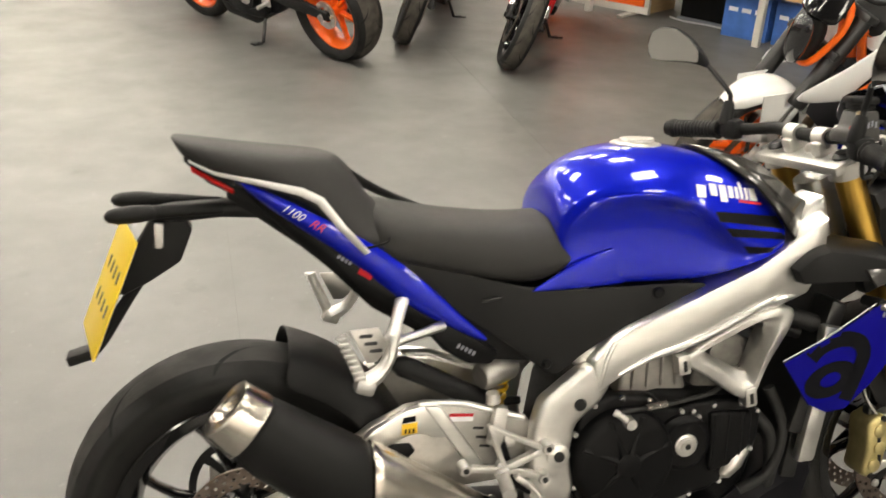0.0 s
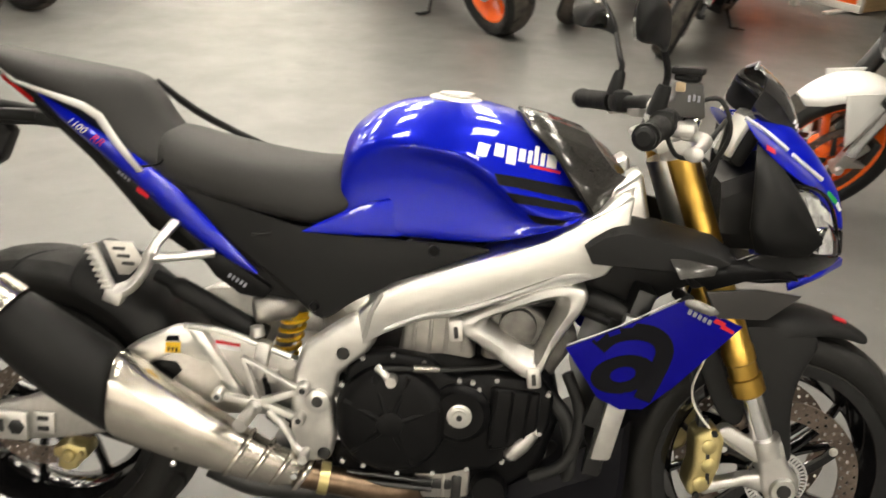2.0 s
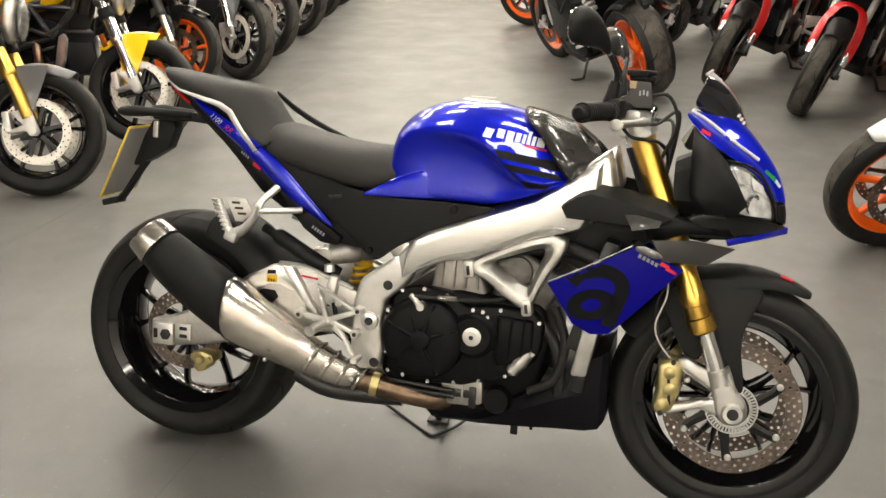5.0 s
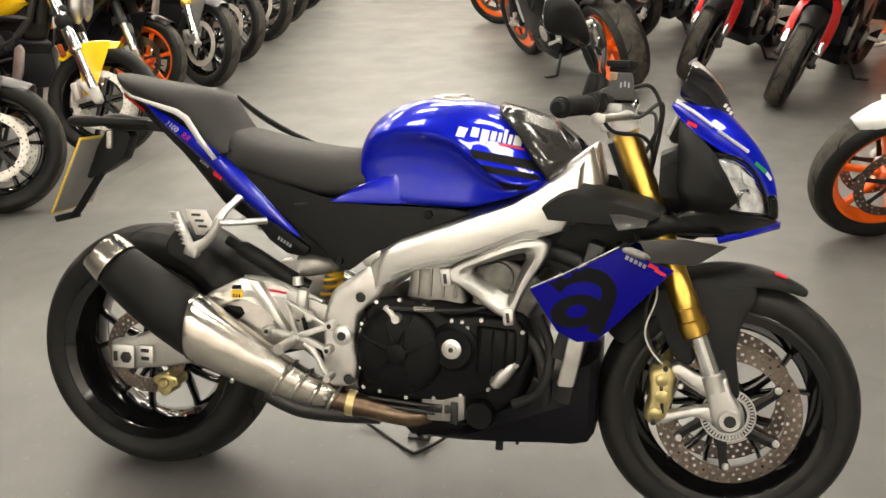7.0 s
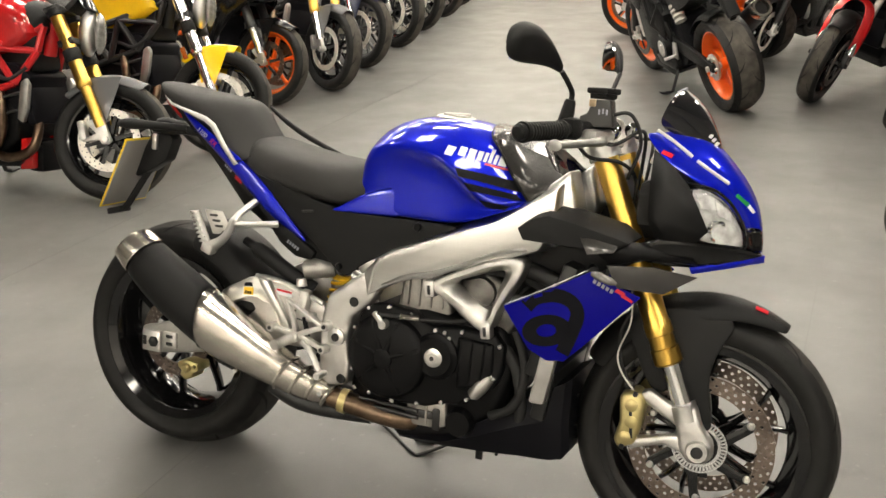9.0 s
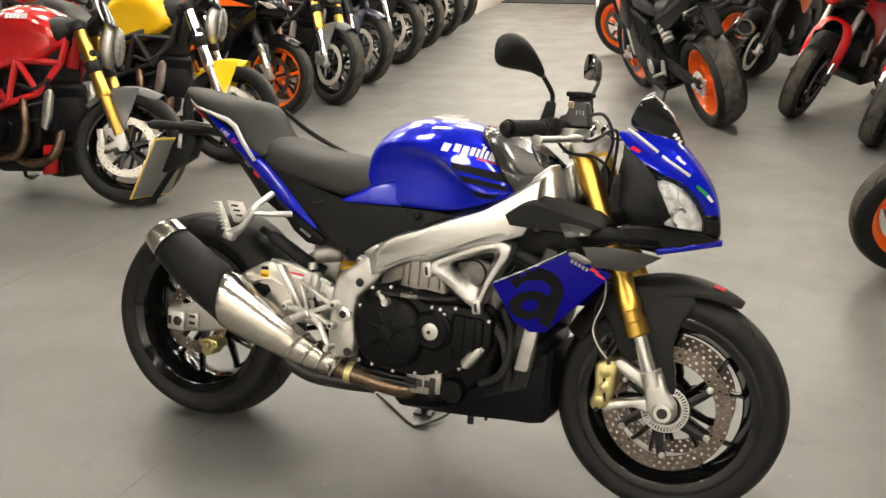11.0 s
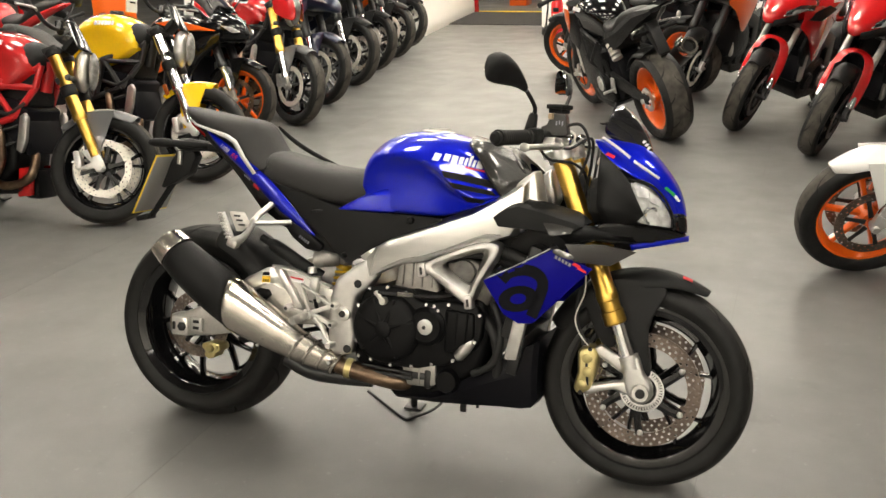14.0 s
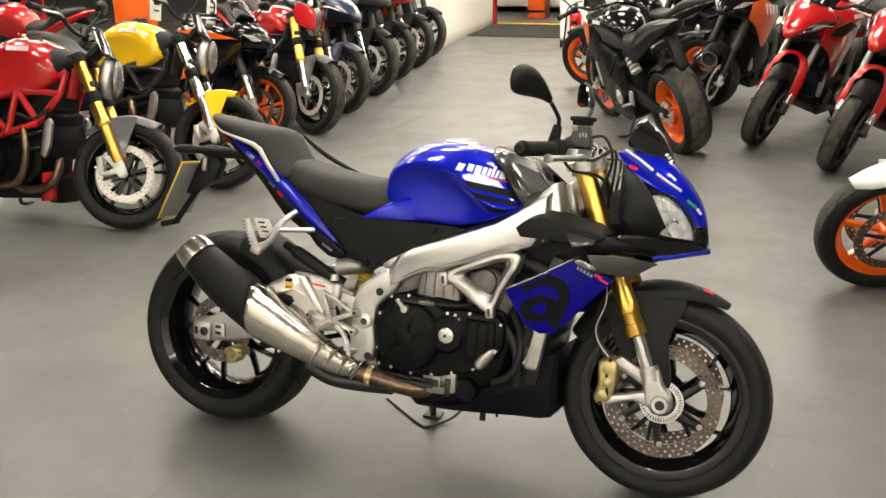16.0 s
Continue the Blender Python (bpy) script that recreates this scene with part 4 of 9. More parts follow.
        fa = P("front_fairing", body, lambda bm: loft(bm, [
            (hx - 0.16, [(0, 0.99 + H), (0.10, 0.985 + H), (0.19, 0.93 + H), (0.20, 0.86 + H), (0.15, 0.76 + H), (0, 0.74 + H)]),
            (hx - 0.03, [(0, 1.0 + H), (0.10, 0.985 + H), (0.165, 0.93 + H), (0.175, 0.86 + H), (0.13, 0.77 + H), (0, 0.74 + H)]),
            (hx + 0.08, [(0, 0.95 + H), (0.07, 0.94 + H), (0.12, 0.90 + H), (0.12, 0.84 + H), (0.08, 0.78 + H), (0, 0.755 + H)]),
            (hx + 0.16 + beak, [(0, 0.86 + H - up), (0.03, 0.855 + H - up), (0.04, 0.84 + H - up), (0.035, 0.81 + H - up), (0.02, 0.79 + H - up), (0, 0.785 + H - up)])]), "", root, sub=2)
        for s in (-1, 1):
            P("headlight", "reflector", lambda bm: slab(bm, [(hx + 0.02, 0.158 * s, 0.885 + H), (hx + 0.10, 0.112 * s, 0.875 + H), (hx + 0.14 + 0.3 * beak, 0.07 * s, 0.845 + H - up * 0.5), (hx + 0.09, 0.112 * s, 0.835 + H)], 0.014 * s, 0.003), "clear twin headlight", fa)
        tall = 0.30 if style == "tourer" else 0.20
        P("windscreen", screen or "smoke", lambda bm: sheet(bm, [[(hx + 0.03 - 0.16 * t - 0.10 * y * y, y * (0.14 - 0.03 * t), 0.985 + H + tall * t * (1 - 0.15 * t) - 0.02 * y * y) for y in (-1, -0.5, 0, 0.5, 1)] for t in (0, 0.35, 0.7, 1)]), "curved tinted windscreen", fa, solid=0.004, sub=1)
        for s in (-1, 1):
            P("side_fairing", col, lambda bm: sheet(bm, [[(x + dx, s * (w - 0.03 * abs(t - 0.45)), zt + (zb - zt) * t) for t in (0, 0.3, 0.65, 1.0)] for x, dx, w, zt, zb in
                                                       ((hx + 0.02, 0, 0.16, 0.88 + H, 0.74 + H), (1.20, 0, 0.205, 0.92 + H, 0.60 if style == "sport" else 0.68 + H), (1.05, 0, 0.215, 0.85 + H, 0.34 if style == "sport" else 0.56 + H - deep), (0.92, 0, 0.195, 0.80 + H, 0.24 if style == "sport" else 0.60 + H - deep), (0.80, 0, 0.17, 0.55 if style == "sport" else 0.76 + H, 0.22 if style == "sport" else 0.68 + H))]),
              "painted side fairing panel", solid=0.005, sub=2)
        if style == "sport":
            P("instrument_panel", "black_plastic", lambda bm: box(bm, (hx - 0.10, 0, 1.0 + H), (0.03, 0.16, 0.09), Matrix.Rotation(radians(40), 4, "Y"), 0.01), "", fa)
    if card:
        c = new("price_card")
        cm = root.matrix_basis @ pose(*(card if card is not True else (1.02, -0.05, 0.99 + H)))
        c.matrix_basis = cm
        tagged(c, "white price card standing on a motorcycle tank", "price card")
        bm = bmesh.new()
        box(bm, (0, 0, 0.10), (0.012, 0.10, 0.22), bev=0.002)
        part("card", bm, "tag", c)
        bm = bmesh.new()
        for k in range(4):
            box(bm, (0.009, 0, 0.17 - 0.04 * k), (0.004, 0.05, 0.010), bev=0)
        part("print", bm, "decal_black", c, "dark printed bars")
    return root


def lathe_tip(bm):
    a, b = Vector((-0.03, -0.195, 0.556)), Vector((-0.062, -0.197, 0.58))
    tube(bm, [a, b], [0.052, 0.05], 18, cap=False)
    tube(bm, [b, a], [0.042, 0.042], 18, cap=False)


def loft_mirror(bm, c, s):
    rings = []
    for t, w, h in ((0, 0.012, 0.012), (0.15, 0.02, 0.03), (0.5, 0.024, 0.042), (0.85, 0.02, 0.038), (1.0, 0.008, 0.02)):
        y = c[1] + s * (-0.05 + 0.16 * t)
        rings.append([(c[0] + w * math.cos(a), y, c[2] + h * math.sin(a) + 0.02 * t) for a in (2 * math.pi * k / 10 for k in range(10))])
    skin(bm, rings)


def add(root, name, mat, fn, label="", **kw):
    bm = bmesh.new()
    fn(bm)
    return part(name, bm, mat, root, label, **kw)


# the row along the aisle
b = motorcycle("red naked motorcycle with red trellis frame and gold forks", (-1.70, 1.66), 3, steer=20, lamp_z=-0.05, body="red", frame="red_frame", fender="grey", cover="black_plastic", rim_style="split", slider="gold", tank_z=0.045, bar_up=0.09)
for s in SIDES:
    add(b, "belly_cover", "red_plastic", lambda bm: prism(bm, [(0.98, 0.29), (1.06, 0.30), (1.05, 0.14), (0.97, 0.13)], 0.10 * s - 0.02, 0.10 * s + 0.02, 0.008), "red oil cooler surround")
add(b, "oil_cooler", "engine_black", lambda bm: box(bm, (1.03, 0, 0.20), (0.10, 0.16, 0.16), bev=0.02), "")
b = motorcycle("yellow naked motorcycle with black frame and silver forks", (-1.71, 2.56), 0, steer=18, lamp_z=-0.05, body="yellow", fender="yellow", fork="chrome", cover="black_plastic", card=(0.95, 0, 1.04), tank_z=0.045, bar_up=0.09)
for s in SIDES:
    add(b, "fork_reflector", "amber", lambda bm: box(bm, (1.40 - 0.10, 0.135 * s, 0.56), (0.03, 0.012, 0.07), Matrix.Rotation(radians(-24), 4, "Y"), 0.004), "amber reflector")
b = motorcycle("black sports motorcycle with orange wheels and orange stripe", (-2.06, 3.70), -8, steer=6, style="sport", body="black_gloss", panel="black_gloss", fender="black_gloss", rims="orange", fork="dark_metal", tail="white", seat="seat", size=0.96, inverted=True, headers=False, high=-0.04, screen="lens", frame="orange", card=(0.90, 0, 0.92))
for s in SIDES:
    add(b, "side_stripe", "orange", lambda bm: slab(bm, [(0.74, s * 0.19, 0.84), (0.98, s * 0.222, 0.87), (1.34, s * 0.178, 0.80), (1.02, s * 0.226, 0.79)], 0.014 * s, 0.004), "orange stripe panel")
    add(b, "side_white", "white", lambda bm: slab(bm, [(0.84, s * 0.20, 0.62), (1.04, s * 0.228, 0.72), (1.02, s * 0.228, 0.56), (0.86, s * 0.205, 0.48)], 0.014 * s, 0.004), "white lower panel")
b = motorcycle("red sports motorcycle with gold forks and black wheels", (-1.955, 4.25), -24, steer=0, style="naked", body="red", fender="grey", cover="red", rim_style="split")
for s in SIDES:
    add(b, "headlight_shroud", "red", lambda bm: sheet(bm, [[(1.20, s * 0.10, 1.02), (1.18, s * 0.12, 0.92), (1.20, s * 0.11, 0.84)], [(1.30, s * 0.09, 1.0), (1.31, s * 0.105, 0.90), (1.32, s * 0.09, 0.80)], [(1.38, s * 0.03, 0.96), (1.41, s * 0.035, 0.86), (1.42, s * 0.03, 0.78)]]), "red headlight shroud", solid=0.006, sub=1)
motorcycle("dark navy touring motorcycle with a tall fairing", (-2.14, 5.08), -18, steer=0, style="tourer", body="navy", fender="navy", fork="dark_metal", rim_style="split", headers=False, high=0.03, rims="grey")
motorcycle("black adventure motorcycle with wire wheels", (-2.36, 6.05), -18, steer=0, style="tourer", body="grey", fender="black_plastic", fork="dark_metal", rim_style="wire", headers=False, high=0.06, size=1.04)
motorcycle("red and orange adventure motorcycle with black fender", (-2.50, 6.95), -18, steer=0, style="tourer", body="red", panel="orange", fender="black_plastic", fork="dark_metal", rim_style="five", headers=False, high=0.05)
motorcycle("black naked motorcycle with a dark front fender", (-2.66, 7.85), -18, steer=0, body="black_gloss", fender="black_plastic", fork="dark_metal", rim_style="five", headers=False)
motorcycle("black motorcycle parked at the end of the row", (-2.85, 8.72), -18, steer=0, body="black_gloss", fender="black_plastic", fork="dark_metal", rim_style="five", headers=False)
# across the aisle
K1 = math.degrees(math.atan2(5.66 - 4.46, 0.15 - 0.92))
b = motorcycle("black naked motorcycle with orange wheels on its side stand", (0.15, 5.66), K1, lean=15.5, steer=4, slider="dark_metal", body="black_gloss", cover="black_gloss", tail="black_plastic", fender="black_plastic", rims="orange", fork="dark_metal", frame="black_plastic", wb=1.43, muffler="none", rear_w=0.20, group="motorcycles across the aisle", card=True)
add(b, "engine_cover", "engine_black", lambda bm: (prism(bm, [(0.56, 0.60), (0.80, 0.70), (1.08, 0.74), (1.14, 0.52), (0.98, 0.28), (0.62, 0.30)], -0.165, 0.165, 0.03, 2), prism(bm, [(0.90, 0.88), (1.14, 0.86), (1.16, 0.62), (1.02, 0.56), (0.88, 0.70)], -0.175, 0.175, 0.02, 2)), "black engine and radiator shrouds")
for s in SIDES:
    add(b, "front_shroud", "orange", lambda bm: sheet(bm, [[(0.98, s * 0.18, 0.90), (0.99, s * 0.19, 0.84), (1.02, s * 0.18, 0.80)], [(1.10, s * 0.185, 0.91), (1.12, s * 0.195, 0.80), (1.14, s * 0.18, 0.68)], [(1.22, s * 0.14, 0.90), (1.20, s * 0.16, 0.80), (1.19, s * 0.15, 0.66)]]), "orange front shroud", solid=0.006, sub=1)
    add(b, "rear_spring", "plate_back", lambda bm: [tube(bm, [(0.40 + 0.02 * k, 0.10, 0.56 + 0.03 * k), (0.41 + 0.02 * k, 0.10, 0.575 + 0.03 * k)], 0.04, 16) for k in range(4)], "white shock spring") if s > 0 else None
add(b, "sprocket", "cast", lambda bm: (lathe(bm, [(0.05, 0.088), (0.085, 0.088), (0.085, 0.10), (0.05, 0.10)], 30, (0, 0, 0.318)), [turned(bm, [(0, 0.011), (1, 0.009)], (0.062 * math.cos(a), 0.098, 0.318 + 0.062 * math.sin(a)), (0.062 * math.cos(a), 0.116, 0.318 + 0.062 * math.sin(a)), 8) for a in (2 * math.pi * k / 6 for k in range(6))]), "bright sprocket with bolts")
add(b, "tail_shroud", "black_plastic", lambda bm: loft(bm, [(-0.22, [(0, 0.965), (0.035, 0.962), (0.045, 0.95), (0.03, 0.935), (0, 0.93)]), (-0.02, [(0, 0.945), (0.075, 0.94), (0.10, 0.90), (0.075, 0.84), (0, 0.83)]), (0.25, [(0, 0.85), (0.10, 0.84), (0.13, 0.78), (0.11, 0.69), (0, 0.68)]), (0.5, [(0, 0.77), (0.11, 0.76), (0.14, 0.70), (0.12, 0.60), (0, 0.59)])]), "angular black tail")
add(b, "plate_bracket", "black_plastic", lambda bm: (prism(bm, [(-0.03, 0.85), (-0.12, 0.86), (-0.25, 0.66), (-0.22, 0.64), (-0.08, 0.76)], -0.04, 0.04, 0.01), prism(bm, [(0.04, 0.84), (-0.06, 0.86), (-0.10, 0.76), (0.02, 0.70)], -0.04, 0.04, 0.01)), "wide black plate bracket")
for s in SIDES:
    add(b, "tail_indicator", "clear_lamp", lambda bm: tube(bm, [(-0.10, 0.05 * s, 0.84), (-0.135, 0.13 * s, 0.835), (-0.16, 0.16 * s, 0.83), (-0.18, 0.17 * s, 0.826)], [0.007, 0.008, 0.013, 0.004], 10), "small clear indicator")
mu = add(b, "muffler", "dark_metal", lambda bm: (tube(bm, [(0.44, -0.12, 0.26), (0.34, -0.15, 0.34), (0.27, -0.168, 0.39), (-0.06, -0.215, 0.585), (-0.10, -0.220, 0.605)], [0.028, 0.05, 0.066, 0.068, 0.064], 22, cap=False), tube(bm, [(-0.10, -0.220, 0.605), (-0.075, -0.217, 0.59)], [0.036, 0.034], 22, cap=False)), "dark round muffler")
bm = bmesh.new()
spun(bm, [(0, 0.067), (0.8, 0.066), (1.0, 0.060), (0.98, 0.046), (0.4, 0.042)], (-0.085, -0.218, 0.5965), (-0.125, -0.2235, 0.620), 26)
part("muffler_ring", bm, "steel", mu, "bright steel end ring")
bm = bmesh.new()
turned(bm, [(0, 0.041), (1, 0.040)], (-0.098, -0.2198, 0.604), (-0.106, -0.2208, 0.6088), 20)
part("muffler_bore", bm, "groove", mu, "dark bore")
motorcycle("orange and black naked motorcycle with orange wheels", (-0.38, 7.08), 147, lean=7, steer=14, slider="dark_metal", body="black_gloss", cover="orange", fender="black_plastic", rims="orange", fork="dark_metal", frame="dark_metal", group="motorcycles across the aisle")
b = motorcycle("orange and black adventure motorcycle with a dark windscreen", (0.80, 5.90), -110, lean=13, steer=4, style="tourer", body="black_gloss", panel="orange", fender="black_plastic", rims="black_gloss", fork="dark_metal", slider="dark_metal", high=0.10, deep=0.10, group="motorcycles across the aisle", headers=False)
add(b, "engine_guard", "engine_black", lambda bm: loft(bm, [(0.62, [(0, 0.62), (0.14, 0.60), (0.17, 0.45), (0.14, 0.26), (0, 0.24)]), (0.90, [(0, 0.70), (0.17, 0.68), (0.20, 0.48), (0.17, 0.24), (0, 0.20)]), (1.12, [(0, 0.74), (0.17, 0.72), (0.19, 0.55), (0.14, 0.34), (0, 0.30)]), (1.2, [(0, 0.72), (0.10, 0.70), (0.12, 0.58), (0.09, 0.46), (0, 0.44)])]), "black lower cowl round the engine", sub=1)
for k in range(4):
    add(b, "panel_stroke", "decal_white", lambda bm: slab(bm, [(1.24 - 0.07 * k, 0.206 + 0.004 * (k > 1), 0.98 - 0.01 * k), (1.19 - 0.07 * k, 0.212, 0.975 - 0.01 * k), (1.15 - 0.06 * k, 0.222, 0.88), (1.165 - 0.06 * k, 0.222, 0.88)], 0.004, 0), "white slanted stroke")
motorcycle("black adventure motorcycle with orange edges behind the others", (0.12, 7.62), -115, steer=4, style="tourer", body="black_gloss", panel="black_gloss", fender="orange", rims="black_gloss", fork="dark_metal", slider="dark_metal", high=0.12, group="motorcycles across the aisle", headers=False)
for lab, at, pan in (("red touring motorcycle with a beak and red fork guards", (1.34, 4.82), "red"), ("red touring motorcycle with grey side panels and red fork guards", (1.86, 4.18), "grey")):
    b = motorcycle(lab, at, -113, lean=16, steer=9, style="tourer", body="red", panel=pan, fender="black_plastic", fork="cast_dark", inverted=False, high=0.06, deep=0.12, legs="red", group="motorcycles across the aisle", headers=False)
    for s in SIDES:
        add(b, "side_vent", "black_plastic", lambda bm: slab(bm, [(1.36, s * 0.150, 0.86), (1.14, s * 0.222, 0.97), (1.0, s * 0.226, 0.93), (1.18, s * 0.222, 0.86)], 0.008 * s, 0.003), "dark side vent")
        add(b, "intake", "black_plastic", lambda bm: sheet(bm, [[(1.40, s * 0.134, 0.900), (1.38, s * 0.128, 0.845)], [(1.50, s * 0.094, 0.874), (1.48, s * 0.088, 0.815)], [(1.575, s * 0.052, 0.848), (1.555, s * 0.046, 0.80)]]), "dark air intake", solid=0.005)
        add(b, "lamp_glass", "smoke", lambda bm: sheet(bm, [[(1.30, s * 0.184, 0.972), (1.30, s * 0.184, 0.935)], [(1.41, s * 0.134, 0.965), (1.41, s * 0.134, 0.918)], [(1.51, s * 0.090, 0.915), (1.51, s * 0.090, 0.885)]]), "dark headlight glass", solid=0.005)
        add(b, "lower_cowl", "engine_black", lambda bm: prism(bm, [(1.16, 0.74), (1.20, 0.62), (1.12, 0.50), (0.98, 0.46), (0.84, 0.60)], s * 0.135, s * 0.165, 0.012, 2), "black lower cowl")
b = motorcycle("white naked motorcycle with orange wheels and white fender", (2.09, 1.98), 174, steer=24, style="naked", body="white", fender="white", rims="orange", rim_style="five", frame="orange", fork="dark_metal", lamp_z=-0.08, lamp="smoke", panel="white", cover="black_plastic", group="motorcycles across the aisle")
for s in SIDES:
    sh = add(b, "side_shroud", "white", lambda bm: sheet(bm, [[(1.36, s * 0.165, 0.600), (1.34, s * 0.168, 0.575), (1.28, s * 0.16, 0.565)], [(1.20, s * 0.205, 0.730), (1.16, s * 0.225, 0.66), (1.10, s * 0.20, 0.60)], [(1.06, s * 0.205, 0.870), (1.0, s * 0.225, 0.77), (0.93, s * 0.20, 0.68)], [(0.95, s * 0.18, 0.97), (0.86, s * 0.20, 0.88), (0.78, s * 0.18, 0.79)]]), "white tank shroud with a black and red mark", solid=0.006, sub=1)
    add(b, "shroud_mark", "decal_black", lambda bm: slab(bm, [(1.150, s * 0.222, 0.650), (1.060, s * 0.228, 0.770), (0.940, s * 0.226, 0.780), (1.000, s * 0.229, 0.695)], 0.004 * s, 0), "black mark", sub=0)
    add(b, "shroud_stroke", "orange", lambda bm: (slab(bm, [(1.170, s * 0.228, 0.640), (1.050, s * 0.232, 0.705), (1.060, s * 0.232, 0.725), (1.090, s * 0.232, 0.710)], 0.005 * s, 0), slab(bm, [(1.090, s * 0.233, 0.705), (1.110, s * 0.233, 0.750), (0.910, s * 0.231, 0.785), (1.030, s * 0.233, 0.740)], 0.005 * s, 0)), "orange zigzag mark")
    add(b, "lamp_edge", "orange", lambda bm: tube(bm, arc([(1.20, s * 0.012, 0.935), (1.20, s * 0.105, 0.925), (1.22, s * 0.122, 0.83), (1.28, s * 0.085, 0.705), (1.295, s * 0.022, 0.690), (1.26, s * 0.014, 0.77), (1.20, s * 0.012, 0.935)]), 0.014, 8), "orange headlight edge")


# ---- the blue motorcycle in the aisle ----
LEAN_DEG = 12.5
hero = new("motorcycle")
hero.matrix_basis = pose(0, 0, 0, -LEAN_DEG)
tagged(hero, "blue naked sports motorcycle with gold forks on a grey floor", "motorcycle", "motorcycles on display")
RX, RZ, RR = 0.032, 0.314, 0.314
FX, FZ, FR = 1.444, 0.292, 0.2895
STEER = 2.5
HEAD = Vector((1.17, 0, 0.90))
AX = Vector((-0.375, 0, 0.927)).normalized()
SM = Matrix.Translation(HEAD) @ Matrix.Rotation(radians(STEER), 4, AX) @ Matrix.Translation(-HEAD)


def hp(name, mat, fn, label="", parent=hero, m=None, **kw):
    bm = bmesh.new()
    fn(bm)
    return part(name, bm, mat, parent, label, m, **kw)


def bolt(parent, p, r=0.007, mat="chrome", axis=(0, -1, 0), h=0.006, name="bolt"):
    a = Vector(p)
    b = a + Vector(axis).normalized() * h
    return hp(name, mat, lambda bm: turned(bm, [(0, r), (0.6, r), (1, r * 0.75)], a, b, 8), "", parent)


def stick(name, target, mat, quads, side=-1, label="", lift=0.0014, nx=8, nz=4):
    """Thin marks laid on a part's side: each quad of four (x, z) corners is pressed sideways onto the surface."""
    bpy.context.view_layer.update()
    dg = bpy.context.evaluated_depsgraph_get()
    bm = bmesh.new()
    for q in quads:
        grid = []
        for i in range(nx + 1):
            row = []
            for j in range(nz + 1):
                u, v = i / nx, j / nz
                x = (q[0][0] * (1 - u) + q[1][0] * u) * (1 - v) + (q[3][0] * (1 - u) + q[2][0] * u) * v
                z = (q[0][1] * (1 - u) + q[1][1] * u) * (1 - v) + (q[3][1] * (1 - u) + q[2][1] * u) * v
                ok, loc, nrm, _ = target.ray_cast(Vector((x, side * 0.6, z)), Vector((0, -side, 0)), depsgraph=dg)
                row.append(loc + nrm * lift if ok else None)
            grid.append(row)
        vs = [[bm.verts.new(p) if p is not None else None for p in r] for r in grid]
        for i in range(nx):
            for j in range(nz):
                f = (vs[i][j], vs[i + 1][j], vs[i + 1][j + 1], vs[i][j + 1])
                if all(v is not None for v in f) and max((f[a].co - f[b].co).length for a in range(4) for b in range(a)) < 0.05:
                    bm.faces.new(f)
    bmesh.ops.remove_doubles(bm, verts=bm.verts, dist=0.0004)
    return part(name, bm, mat, target, label, sharp=80)


def stick_text(name, target, mat, body, at, size, angle, side=-1, shear=0.25, lift=0.0014, label=""):
    """Letters pressed sideways onto a part; at: (x, z) where they begin."""
    cu = bpy.data.curves.new(name, "FONT")
    cu.body, cu.size, cu.shear = body, size, shear
    tmp = bpy.data.objects.new(name, cu)
    scene.collection.objects.link(tmp)
    bpy.context.view_layer.update()
    dg = bpy.context.evaluated_depsgraph_get()
    me = bpy.data.meshes.new_from_object(tmp.evaluated_get(dg))
    bpy.data.objects.remove(tmp)
    ca, sa = math.cos(radians(angle)), math.sin(radians(angle))
    bm = bmesh.new()
    bm.from_mesh(me)
    for v in bm.verts:
        x, z = at[0] + v.co.x * ca - v.co.y * sa, at[1] + v.co.x * sa + v.co.y * ca
        ok, loc, nrm, _ = target.ray_cast(Vector((x, side * 0.6, z)), Vector((0, -side, 0)), depsgraph=dg)
        v.co = loc + nrm * lift if ok else Vector((x, side * 0.1, z))
    bpy.data.meshes.remove(me)
    return part(name, bm, mat, target, label, sharp=80)


def smooth_loop(ps, turns=3):
    """Cuts the corners of a closed line, as the rounding of the body does."""
    ps = [Vector(p) for p in ps]
    for _ in range(turns):
        mid = [(ps[k] + ps[(k + 1) % len(ps)]) / 2 for k in range(len(ps))]
        ps = [q for k in range(len(ps)) for q in ((mid[k - 1] + 6 * ps[k] + mid[k]) / 8, mid[k])]
    return ps


